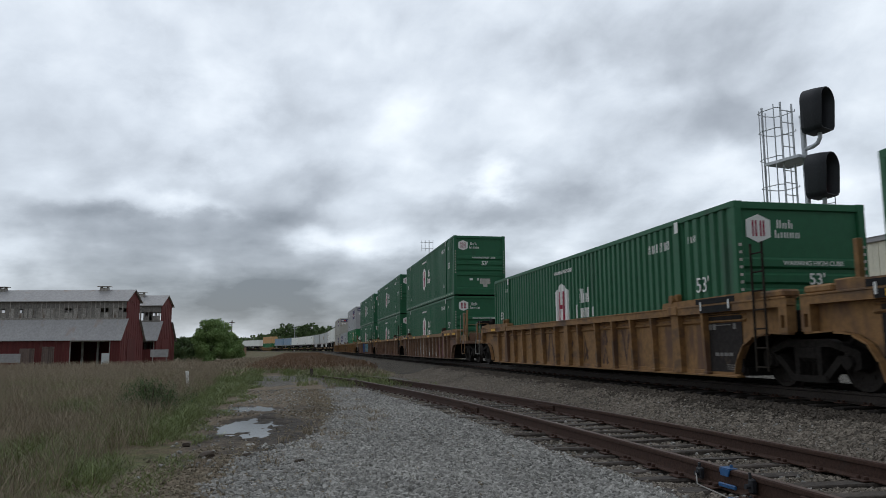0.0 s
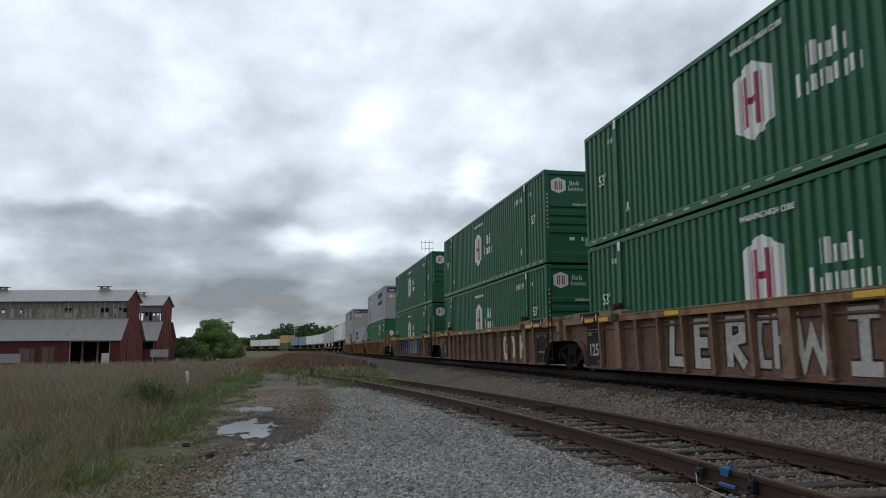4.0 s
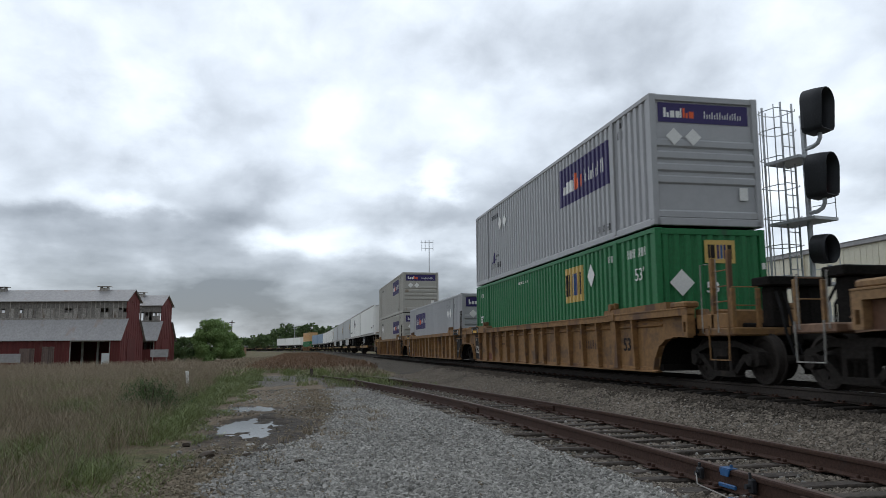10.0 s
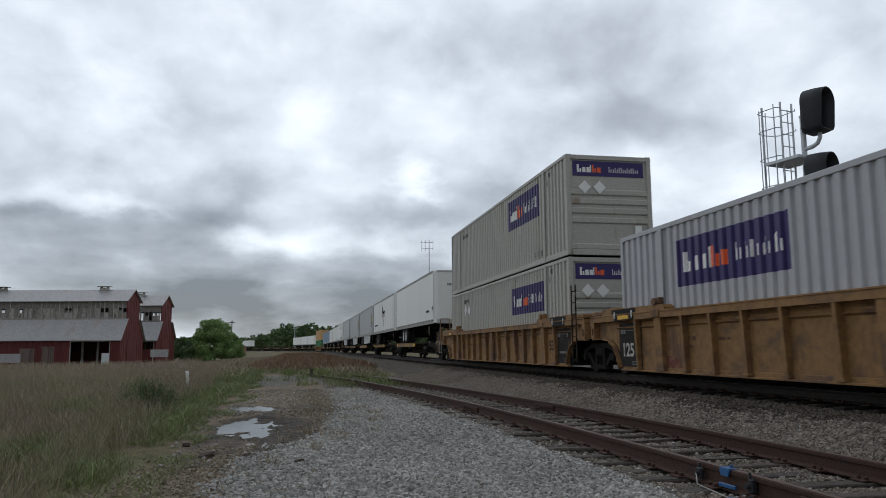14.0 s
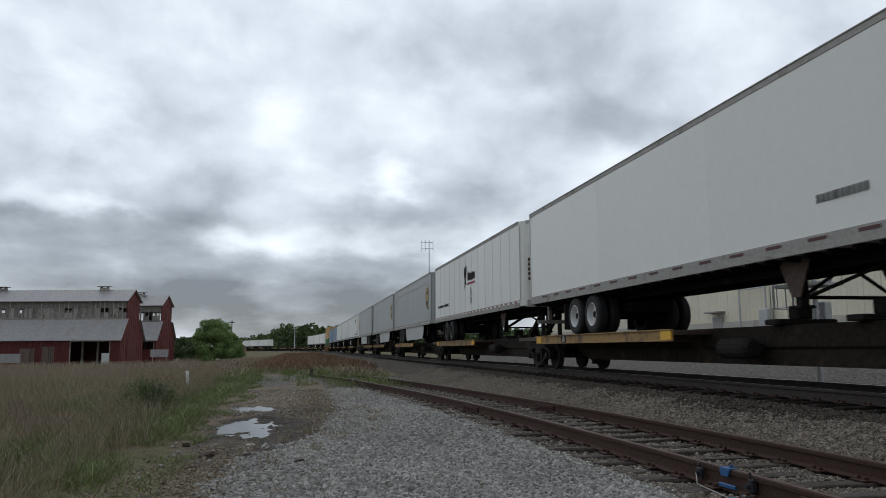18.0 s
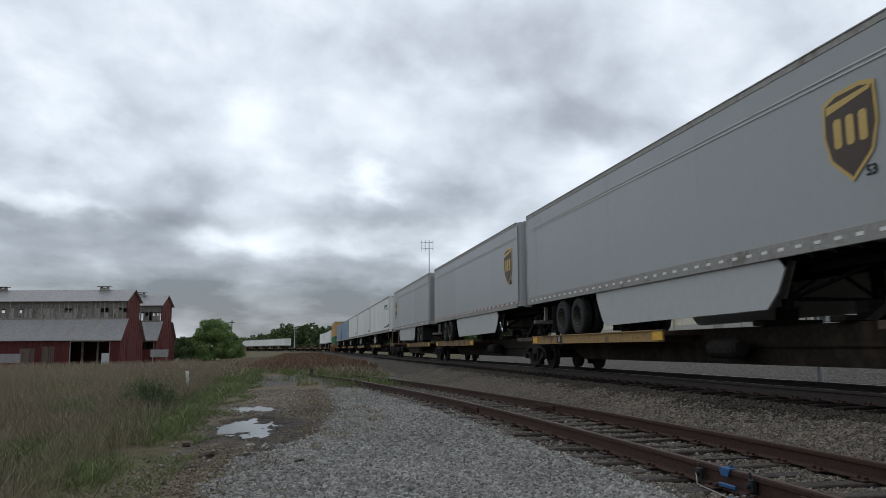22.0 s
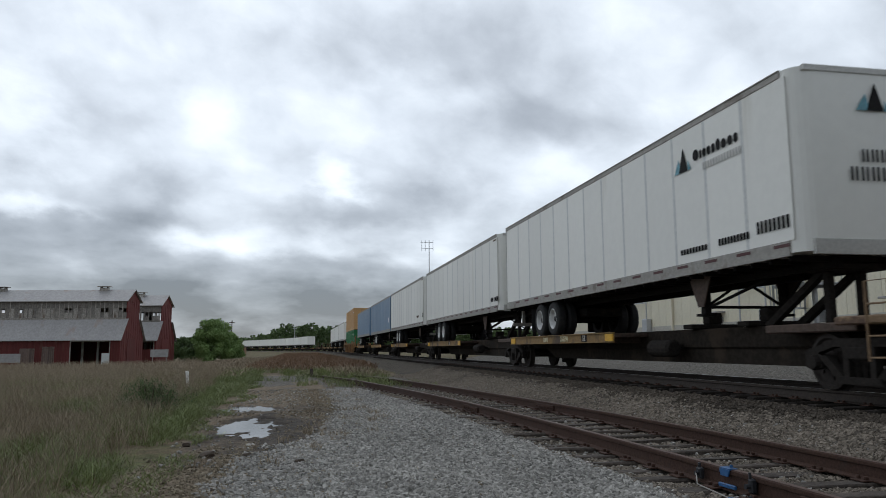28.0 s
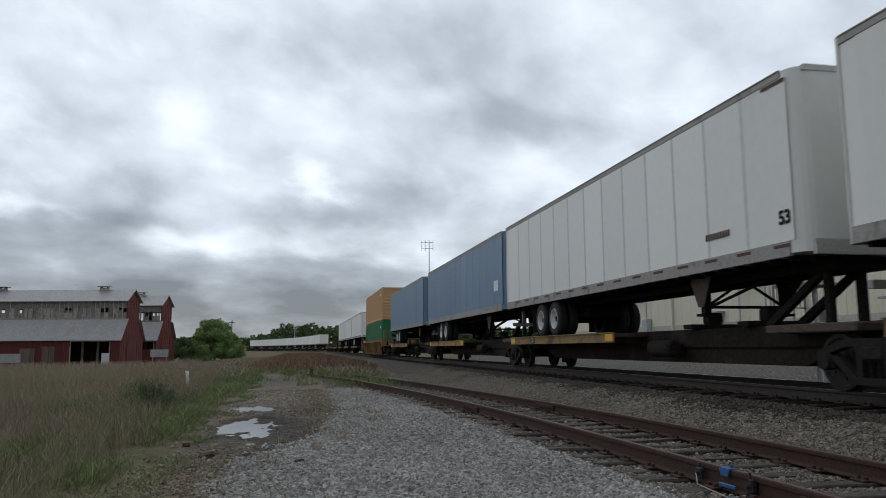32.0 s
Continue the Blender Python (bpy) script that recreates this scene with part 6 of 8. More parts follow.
def plain_marks(th):
    bars_near(th, -6.8, 2.3, [0.08] * 6, 0.18, 0.05)


# trucks
def wheel_pair():
    s = Shape()
    for sx in (-1, 1):
        s.lathe([(sx * 0.69, 0.455), (sx * 0.715, 0.455), (sx * 0.73, 0.425), (sx * 0.835, 0.415), (sx * 0.84, 0.36), (sx * 0.8, 0.33), (sx * 0.79, 0.16), (sx * 0.86, 0.12), (sx * 0.86, 0.09)], 0, 0, 0, 24)
    s.tube((-1.0, 0, 0), (1.0, 0, 0), 0.08, 10)
    for sx in (-1, 1):
        for k in range(6):
            a = k * math.pi / 3
            s.tube((sx * 0.8, 0.24 * math.cos(a), 0.24 * math.sin(a)), (sx * 0.812, 0.24 * math.cos(a), 0.24 * math.sin(a)), 0.03, 6)
    me = s.mesh("wheelset", WHEELS)
    return me


def side_frame():
    """A cast side frame with two windows and a spring nest."""
    s = Shape()
    a, b = -0.07, 0.07
    s.prism([(-1.02, 0.6), (-0.45, 0.76), (0.45, 0.76), (1.02, 0.6), (1.02, 0.5), (0.5, 0.64), (-0.5, 0.64), (-1.02, 0.5)], a, b)
    for sy in (-1, 1):
        s.prism([(sy * 1.02, 0.62), (sy * 1.1, 0.56), (sy * 1.1, 0.34), (sy * 0.98, 0.3), (sy * 0.76, 0.34), (sy * 0.76, 0.52)], a, b)
        s.prism([(sy * 0.82, 0.5), (sy * 0.42, 0.16), (sy * 0.3, 0.2), (sy * 0.66, 0.52)], a, b)
        s.prism([(sy * 0.3, 0.66), (sy * 0.2, 0.66), (sy * 0.2, 0.2), (sy * 0.3, 0.2)], a, b)
        s.lathe([(-0.13, 0.0), (-0.13, 0.1), (0.0, 0.12)], 0, sy * 0.89, 0.42, 10)
        for k in (-0.07, 0.07):
            s.tube((0, k, 0.2), (0, k, 0.48), 0.055, 8)
    s.prism([(-0.44, 0.12), (0.44, 0.12), (0.4, 0.22), (-0.4, 0.22)], -0.1, 0.1)
    s.box(-0.09, 0.09, -0.2, 0.2, 0.46, 0.64, 0.02)
    return s.mesh("side_frame", TRUCK)


WHEELSET, SIDEFRAME = wheel_pair(), side_frame()
BOLSTER = Shape().box(-1.05, 1.05, -0.2, 0.2, 0.42, 0.72, 0.03).tube((0, 0, 0.7), (0, 0, 0.86), 0.25, 12).mesh("truck", TRUCK)


def truck(parent, y, s0):
    t = part("truck", BOLSTER, None, parent, "dusty cast steel truck", pose(0, y, 0))
    for sx in (-1, 1):
        part("side_frame", SIDEFRAME, None, t, "", pose(sx * 1.0, 0, 0))
    for dy in (-0.89, 0.89):
        WHEELSETS.append((part("wheelset", WHEELSET, None, t, "", pose(0, dy, 0.42)), (0, dy, 0.42), s0 + y + dy))
    return t


WELL_MESH = {}


def well_meshes(paint):
    if paint.name in WELL_MESH:
        return WELL_MESH[paint.name]
    d = {}
    worn = SILL if paint is BROWN else paint
    rib_paint = RIBBROWN if paint is BROWN else paint
    out = [(-8.05, 0.2), (8.05, 0.2), (8.16, 0.46), (8.34, 0.68), (8.6, 0.81), (8.95, 0.86), (9.55, 0.86), (9.55, 1.25)]
    full = out + [(-y, z) for y, z in out[:1:-1]]
    for key, sx in (("near", -1), ("far", 1)):
        d["panel_" + key] = Shape().prism(full, sx * 1.306, sx * 1.33).mesh("side_panel", paint)
    d["top"] = Shape().prism([(-0.11, 1.25), (0.06, 1.25), (0.06, 1.4), (-0.11, 1.4)], -9.57, 9.57, 1).box(-0.125, 0.1, -9.57, 9.57, 1.375, 1.405, 0.004).mesh("top_sill", worn)
    d["bottom"] = Shape().box(0.03, 0.12, -8.06, 8.06, 0.13, 0.24, 0.01).box(-0.03, 0.06, -8.06, 8.06, 0.13, 0.165, 0.004).mesh("bottom_sill", paint)
    # ribs narrow towards a small foot
    d["rib"] = Shape().prism([(-0.105, 1.25), (0.04, 1.25), (0.04, 0.17), (-0.055, 0.17)], -0.04, 0.04, 1).box(-0.075, 0.04, -0.075, 0.075, 0.17, 0.215, 0.006).mesh("rib", rib_paint)
    d["wide_rib"] = Shape().prism([(-0.09, 1.25), (0.04, 1.25), (0.04, 0.17), (-0.05, 0.17)], -0.14, 0.14, 1).box(-0.075, 0.04, -0.17, 0.17, 0.17, 0.215, 0.006).mesh("rib", rib_paint)
    d["lip"] = Shape()
    for (y, z), (y2, z2) in zip(out[1:7], out[2:7]):
        d["lip"].prism([(y, z), (y2, z2), (y2, z2 - 0.035), (y + 0.03, z - 0.01)], -0.09, 0.02, 0)
    d["lip"] = d["lip"].mesh("arch_lip", rib_paint)
    post = Shape().box(-0.11, 0.05, 9.37, 9.42, 0.86, 1.27).box(-0.11, 0.05, 9.51, 9.57, 0.86, 1.27).box(-0.11, 0.05, 9.42, 9.51, 1.12, 1.27).box(-0.11, 0.05, 9.42, 9.51, 0.86, 0.93)
    d["post"] = post.mesh("end_post", worn)
    d["cap"] = Shape().prism([(-1.55, 1.405), (1.55, 1.405), (1.55, 1.54), (-1.5, 1.51), (-1.55, 1.46)], -0.12, 0.12, 0).mesh("end_cap", worn)
    d["block"] = Shape().box(-0.1, 0.2, -0.3, 0.3, 1.4, 1.52, 0.03).mesh("corner_block", worn)
    d["band"] = Shape().box(-0.008, 0.0, -0.62, 0.62, 1.41, 1.505).box(-0.006, 0.0, -0.5, 0.5, 1.255, 1.372).mesh("black_band", BLACK)
    d["tick"] = Shape().box(-0.012, 0.0, -0.018, 0.018, 1.3, 1.46).mesh("white_tick", WHITE)
    d["ledge"] = Shape().prism([(-0.045, 1.09), (0.0, 1.13), (0.0, 1.06)], -8.3, 8.3, 1).prism([(-0.03, 1.2), (0.0, 1.22), (0.0, 1.17)], -8.3, 8.3, 1).mesh("stringer", rib_paint)
    lad = Shape()
    for yy in (-0.15, 0.15):
        lad.box(-0.014, 0.014, yy - 0.018, yy + 0.018, 0.26, 2.3, 0.004)
    d["step"] = lad.mesh("ladder", BEAM)
    d["rung"] = Shape().tube((0, -0.15, 0), (0, 0.15, 0), 0.013, 6).mesh("rung", BEAM)
    d["guide"] = Shape().box(-0.1, 0.1, -0.14, 0.14, 0.0, 0.12, 0.02).box(-0.06, 0.06, -0.1, 0.0, 0.12, 0.27, 0.02).tube((-0.13, 0.03, 0.17), (0.02, 0.03, 0.17), 0.085, 10).box(-0.13, -0.08, -0.18, 0.18, -0.14, 0.03, 0.01).mesh("guide_bracket", RUST if paint is BROWN else paint)
    f = Shape()
    for i in range(13):
        y = -8.1 + 1.35 * i
        f.box(-1.3, 1.3, y - 0.12, y + 0.12, 0.17, 0.3)
    f.box(-1.3, -0.9, -8.0, 8.0, 0.16, 0.29).box(0.9, 1.3, -8.0, 8.0, 0.16, 0.29)
    d["floor"] = f.mesh("floor_frame", GUARD)
    e = Shape().box(-1.3, 1.3, 8.4, 9.5, 0.9, 1.2, 0.02).prism([(7.95, 0.3), (8.1, 0.3), (8.45, 1.22), (8.3, 1.22)], -1.3, 1.3, 0).box(-0.35, 0.35, 9.3, 9.72, 0.7, 1.1, 0.03)
    d["end"] = e.mesh("end_platform", GUARD)
    d["bulk"] = Shape().box(-0.19, 0.2, 9.0, 9.4, 1.2, 1.62, 0.02).mesh("end_stand", worn)
    d["mast"] = Shape().box(-0.05, 0.05, 9.44, 9.54, 0.9, 2.25, 0.01).mesh("end_mast", worn)
    c = Shape().box(-0.3, 0.3, 9.4, 11.0, 0.68, 1.0, 0.03).box(-0.14, 0.14, 11.0, 11.55, 0.74, 0.94, 0.03).box(-0.2, 0.2, 11.45, 11.75, 0.7, 0.98, 0.05)
    d["coupler"] = c.mesh("coupler", TRUCK)
    d["deck"] = Shape().box(-1.2, 1.2, 9.4, 10.1, 0.86, 0.98, 0.02).box(-1.38, 1.38, 10.0, 10.95, 0.84, 0.98, 0.02).box(-0.9, 0.9, 9.4, 9.6, 0.98, 1.36, 0.03).prism([(9.4, 1.36), (9.7, 1.36), (9.95, 1.04), (9.4, 1.04)], -1.2, -1.1).prism([(9.4, 1.36), (9.7, 1.36), (9.95, 1.04), (9.4, 1.04)], 1.1, 1.2).mesh("end_deck", rib_paint)
    d["irons"] = [("end_rail_post", Shape().box(x - 0.04, x + 0.04, 10.85, 10.91, 0.98, 1.66, 0.01), worn) for x in (-1.33, -0.85)]
    d["irons"] += [("end_post", Shape().box(-1.3, -1.22, y - 0.045, y + 0.045, 0.98, top, 0.01), worn, -1) for y, top in ((10.15, 2.25), (10.7, 2.35))]
    d["irons"] += [("end_plate", Shape().box(-1.3, -1.24, 9.6, 10.7, 0.98, 1.24, 0.01), worn, -1)]
    d["irons"] += [("end_rung", Shape().tube((-1.27, 10.15, z), (-1.27, 10.7, z), 0.012, 6), worn, -1) for z in (1.45, 1.72, 2.0)]
    d["irons"] += [("end_rail", Shape().path([(-1.33, 10.88, z - 0.04), (-1.33, 10.88, z), (-0.85, 10.88, z), (-0.85, 10.88, z - 0.04)], 0.012, 6), worn) for z in (1.36, 1.68)]
    d["irons"] += [("stirrup_step", Shape().path([(-1.41, y + 0.34, 1.02), (-1.41, y + 0.32, 0.42), (-1.41, y - 0.28, 0.42), (-1.41, y - 0.3, 1.02)], 0.016, 6), mat, e) for y, mat, e in ((10.5, worn, -1), (10.5, DIRTRAIL, 1))]
    d["irons"] += [("hand_rod", Shape().path([(-1.3, y + 0.1, top), (-1.4, y, top), (-1.4, y, 0.9), (-1.3, y + 0.05, 0.88)], 0.011, 6), DIRTRAIL, e) for y, top, e in ((9.98, 2.15, -1), (10.5, 2.2, -1), (10.1, 1.72, 1), (10.75, 1.72, 1))]
    d["irons"] += [("brake_rack", Shape().box(-0.75, 0.5, 10.55, 11.05, 1.7, 1.86, 0.02).box(-0.6, -0.3, 10.6, 10.95, 0.98, 1.7, 0.03).box(0.1, 0.4, 10.6, 10.95, 0.98, 1.7, 0.03), GUARD)]
    d["irons"] += [("brake_hose", Shape().path([(x, 10.95, 1.6), (x - 0.05, 11.15, 1.3), (x - 0.02, 11.2, 0.9), (x + 0.05, 11.3, 0.5)], 0.025, 6), BLACK) for x in (-0.55, -0.4)]
    d["irons"] = [(q[0], q[1].mesh(q[0], q[2]), q[3] if len(q) > 3 else 0) for q in d["irons"]]
    ring = [(0.7 + 0.26 * math.cos(a), 11.0, 1.5 + 0.26 * math.sin(a)) for a in np.linspace(0, 2 * math.pi, 17)]
    d["brake"] = Shape().path(ring, 0.015, 6).tube((0.44, 11.0, 1.5), (0.96, 11.0, 1.5), 0.01, 6).tube((0.7, 11.0, 1.24), (0.7, 11.0, 1.76), 0.01, 6).tube((0.7, 10.9, 1.1), (0.7, 10.9, 1.6), 0.05, 8).mesh("brake_wheel", GUARD)
    d["painted_rib"] = Shape().prism([(-0.106, 1.2), (0.0, 1.2), (0.0, 0.25), (-0.064, 0.25)], -0.043, 0.043, 1).mesh("graffiti", DEEPBLUE)
    d["pale_rib"] = Shape().prism([(-0.106, 1.16), (0.0, 1.16), (0.0, 0.3), (-0.064, 0.3)], -0.043, 0.043, 1).mesh("graffiti", SKYBLUE)
    d["plate"] = Shape().box(-0.016, 0.0, -0.56, 0.56, 0.22, 1.22).mesh("stencil_plate", FADEDBLACK)
    d["reflector"] = Shape().box(-0.012, 0.0, -0.28, 0.28, 1.275, 1.365).mesh("reflector", YELLOW)
    WELL_MESH[paint.name] = d
    return d


RIBS = [-7.12, -6.1, -5.1, -4.1, -3.1, -2.07, -0.9, 0.0, 0.9, 2.07, 3.1, 4.1, 5.1, 6.1, 7.12]


def well_car(paint, label, s, front_coupler, rear_coupler, rear_truck, front_truck=True, art=None, numbered=True):
    """One well of a stack car, its middle s metres along at the start. Coupled ends have couplers and a truck; others share the next well's truck."""
    th = thing("well_car", label, "railcar", "stack train wells")
    d = well_meshes(paint)
    near = part("side_panel", d["panel_near"], None, th)
    far = part("side_panel", d["panel_far"], None, th)
    part("floor_frame", d["floor"], None, th, "dark floor frame")
    for sx, panel in ((-1, near), (1, far)):
        turn = pose(0, 0, 0) if sx < 0 else pose(0, 0, 0, 0, 0, 180)
        at = Matrix.Translation((sx * 1.37, 0, 0)) @ turn
        part("top_sill", d["top"], None, th, "", at)
        part("bottom_sill", d["bottom"], None, th, "", at)
        for i, y in enumerate(RIBS):
            part("rib", d["wide_rib" if i in (1, 7, 13) else "rib"], None, panel, "", Matrix.Translation((sx * 1.37, y, 0)) @ turn)
        part("stringer", d["ledge"], None, panel, "", Matrix.Translation((sx * 1.33, 0, 0)) @ turn)
        for end in (-1, 1):
            swap = Matrix.Identity(4) if end > 0 else Matrix.Scale(-1, 4, (0, 1, 0))
            side = Matrix.Translation((sx * 1.37, 0, 0)) @ (Matrix.Identity(4) if sx < 0 else Matrix.Scale(-1, 4, (1, 0, 0)))
            part("arch_lip", d["lip"], None, panel, "", side @ swap)
            part("end_post", d["post"], None, th, "", side @ swap)
            part("end_cap", d["cap"], None, th, "", side @ Matrix.Translation((0, end * 7.25, 0)) @ swap)
            part("corner_block", d["block"], None, th, "", side @ Matrix.Translation((0, end * 9.2, 0)))
    for y, plain_end in ((-7.62, front_coupler), (7.62, rear_coupler)):
        if plain_end:
            continue
        part("black_band", d["band"], None, th, "", Matrix.Translation((-1.492, y, 0)))
        for dy in (-0.45, 0.45):
            part("white_tick", d["tick"], None, th, "", Matrix.Translation((-1.5, y + dy, 0)))
        part("stencil_plate", d["plate"], None, near, "black stencil plate", Matrix.Translation((-1.331, y, 0)))
        blocks("marking", [0.1] * 2, 0.1, 0.03, FADED, th, on_near(y + 0.34, 1.0, -1.352))
        blocks("marking", [0.08], 0.1, 0.06, FADED, th, on_near(y - 0.36, 1.0, -1.352))
        blocks("marking", [0.5], 0.015, 0.03, FADED, th, on_near(y, 1.03, -1.352))
        if y > 0 and numbered:
            lettering("car_number", "1251", 0.42, OLDWHITE, th, on_near(y, 0.58, -1.352), 0.008)
        else:
            blocks("marking", [0.12, 0.1, 0.12, 0.12], 0.06, 0.03, FADED, th, on_near(y, 0.52, -1.352))
        for k in range(3):
            blocks("marking", [0.34], 0.014, 0.03, FADED, th, on_near(y - 0.25, 0.27 + 0.035 * k, -1.352))
    if not front_coupler:
        st = part("ladder", d["step"], None, th, "", pose(-1.53, -8.98, 0))
        for i in range(7):
            part("rung", d["rung"], None, st, "", pose(0, 0, 0.33 + 0.3 * i))
    for y in (-6.1, 6.1):
        for sx in (-1, 1):
            part("guide_bracket", d["guide"], None, th, "", Matrix.Translation((sx * 1.38, y, 1.4)) @ (pose(0, 0, 0) if sx < 0 else pose(0, 0, 0, 0, 0, 180)))
    for y in (7.62,) if paint is TAN else (-8.9, -7.62, -6.75, -1.8, 3.4, 6.75, 7.62):
        part("reflector", d["reflector"], None, th, "yellow reflector", Matrix.Translation((-1.487 if abs(y) < 7 else -1.497, y, 0)))
    part("end_platform", d["end"], None, th, "", pose(0, 0, 0))
    part("end_platform", d["end"], None, th, "", pose(0, 0, 0, 0, 0, 180))
    for yaw, coupled, has_truck, sign_y in ((0, rear_coupler, rear_truck, 1), (180, front_coupler, front_truck, -1)):
        at = pose(0, 0, 0, 0, 0, yaw)
        flip = at if yaw == 0 else Matrix.Scale(-1, 4, (0, 1, 0))
        if coupled:
            part("coupler", d["coupler"], None, th, "", at)
            part("end_deck", d["deck"], None, th, "", at)
            for n, me, which in d["irons"]:
                if which in (0, sign_y):
                    part(n, me, None, th, "", flip)
            if yaw == 0:
                part("brake_wheel", d["brake"], None, th, "", at)
        elif yaw == 0 and paint is TAN:
            part("end_stand", d["bulk"], None, th, "", at @ Matrix.Translation((-0.85, 0, 0)))
            part("end_mast", d["mast"], None, th, "", at @ Matrix.Translation((-0.5, 0, 0)))
        if has_truck:
            truck(th, sign_y * 10.03, s)
    if art:
        art(th)
    MOVING.append((th, s, 0.0))
    return th


def scrawl(rng, x0, x1, z0, z1, n):
    """Irregular plain painted shapes for graffiti that cannot be read."""
    s = Shape()
    for _ in range(n):
        cx, cz = rng.uniform(x0, x1), rng.uniform(z0 + 0.15, z1 - 0.15)
        k = rng.randrange(5, 8)
        a0 = rng.uniform(0, 6)
        pts = []
        for i in range(k):
            a = a0 + 2 * math.pi * i / k
            r = rng.uniform(0.12, 0.42)
            pts.append((min(x1, max(x0, cx + r * math.cos(a) * 0.9)), min(z1, max(z0, cz + r * math.sin(a)))))
        s.prism(pts, 0.0, 0.0015 + rng.uniform(0, 0.003), 2)
    return s


def stroke(s, pts, w, z1=0.003):
    """A painted stroke of width w along the points, one band with mitred bends."""
    pts = [Vector(p) for p in pts]
    left, right = [], []
    for i, p in enumerate(pts):
        a = (p - pts[i - 1]).normalized() if i else (pts[1] - p).normalized()
        b = (pts[i + 1] - p).normalized() if i + 1 < len(pts) else a
        m = a + b
        m = m.normalized() if m.length > 0.2 else a
        n = Vector((-m.y, m.x)) * (w / 2 / max(0.55, m.dot(a)))
        left.append(p + n)
        right.append(p - n)
    k, n = len(pts), len(s.v)
    for h in (0.0, z1):
        s.v += [(q.x, q.y, h) for q in left] + [(q.x, q.y, h) for q in right]
    for i in range(k - 1):
        a, b, c, d = n + i, n + i + 1, n + k + i + 1, n + k + i
        s.f += [(a, b, c, d), (a + 2 * k, d + 2 * k, c + 2 * k, b + 2 * k), (a, a + 2 * k, b + 2 * k, b), (d, c, c + 2 * k, d + 2 * k)]
    s.f += [(n, n + k, n + 3 * k, n + 2 * k), (n + k - 1, n + 3 * k - 1, n + 4 * k - 1, n + 2 * k - 1)]
    return s


def bay(i):
    """The middle of a bay between two ribs."""
    return (RIBS[i] + RIBS[i + 1]) / 2


def painted(th, at, form, under=0.27, over=0.2, fill=None, edge=None):
    """One tall painted sign of thick strokes with an outline."""
    for i, pts in enumerate(form):
        part("graffiti", stroke(Shape(), pts, under, 0.002), edge or FADEDBLACK, th, "dark outline of graffiti", at)
        part("graffiti", stroke(Shape(), pts, over, 0.004 + 0.0004 * i), fill or OLDWHITE, th, "white painted graffiti shapes", at)


def art_white(th):
    """White outlined graffiti over seven bays, and two mauve patches ahead of it."""
    bar = [(-0.28, 0.86), (0.28, 0.86)]
    foot = [(-0.28, 0.1), (0.28, 0.1)]
    wide = {3: [[(0.0, 0.1), (0.0, 0.86)], bar, foot], 4: [[(-0.12, 0.06), (-0.12, 0.9)], [(-0.2, 0.84), (0.3, 0.84)], [(-0.12, 0.5), (0.2, 0.5)]],
            5: [[(0.0, 0.1), (0.0, 0.86)], bar, foot], 6: [[(-0.36, 0.9), (-0.2, 0.12), (0.0, 0.6), (0.2, 0.12), (0.36, 0.9)]]}
    for i, form in wide.items():
        painted(th, on_near(bay(i), 0.25, -1.334), form)
    narrow = [(0.26, [[(-0.14, 0.06), (-0.14, 0.92)], [(0.14, 0.06), (0.14, 0.92)], [(-0.14, 0.5), (0.14, 0.5)]]),
              (0.68, [[(0.14, 0.84), (-0.1, 0.84), (-0.16, 0.5), (-0.1, 0.12), (0.14, 0.12)]]),
              (1.48, [[(-0.14, 0.06), (-0.14, 0.86), (0.12, 0.84), (0.12, 0.55), (-0.1, 0.48), (0.16, 0.08)]]),
              (2.55, [[(0.14, 0.86), (-0.14, 0.86), (-0.14, 0.1), (0.14, 0.1)], [(-0.14, 0.48), (0.1, 0.48)]]),
              (3.55, [[(-0.08, 0.92), (-0.14, 0.12), (0.18, 0.12)]])]
    for y, form in narrow:
        k = 1.0 if y < 1 else 1.5
        painted(th, on_near(y, 0.25, -1.334), [[(a * k, b) for a, b in pts] for pts in form], 0.2 * k, 0.13 * k)
    for i in (1, 2):
        sign("graffiti", [(-0.48, 0.02), (0.48, 0.0), (0.47, 0.5), (0.48, 0.9), (-0.4, 0.88), (-0.48, 0.7)], MAUVE, th, on_near(bay(i), 0.26, -1.334), 0.003, "faded mauve painted patch")


def art_blue(th):
    rng = random.Random(9)
    d = well_meshes(BROWN)
    for i in range(4):
        x = bay(6 - i)
        k = (0.0, 0.03, 0.06, 0.24)[i]
        big = [(-0.48, 0.04 + k), (0.3, 0.0), (0.48, 0.42), (0.36, 0.9 - k), (-0.4, 0.86)]
        sign("graffiti", [(a * 1.02, b * 1.02) for a, b in big], OLDWHITE, th, on_near(x, 0.28, -1.334), 0.002, "white outline of blue graffiti")
        sign("graffiti", [(a * 0.93, b * 0.9 + 0.05) for a, b in big], SKYBLUE, th, on_near(x, 0.28, -1.3365), 0.002, "sky blue graffiti fill")
        s = Shape()
        for q in range(3):
            stroke(s, [(rng.uniform(-0.4, 0.4), rng.uniform(0.1, 0.8)) for _ in range(3)], rng.uniform(0.05, 0.12))
        part("graffiti", s, (OLDWHITE, DEEPBLUE)[i % 2], th, "", on_near(x, 0.28, -1.339))
        if i < 3:
            part("graffiti", d["pale_rib"], None, th, "sky blue painted rib", Matrix.Translation((-1.37, RIBS[6 - i], 0)))


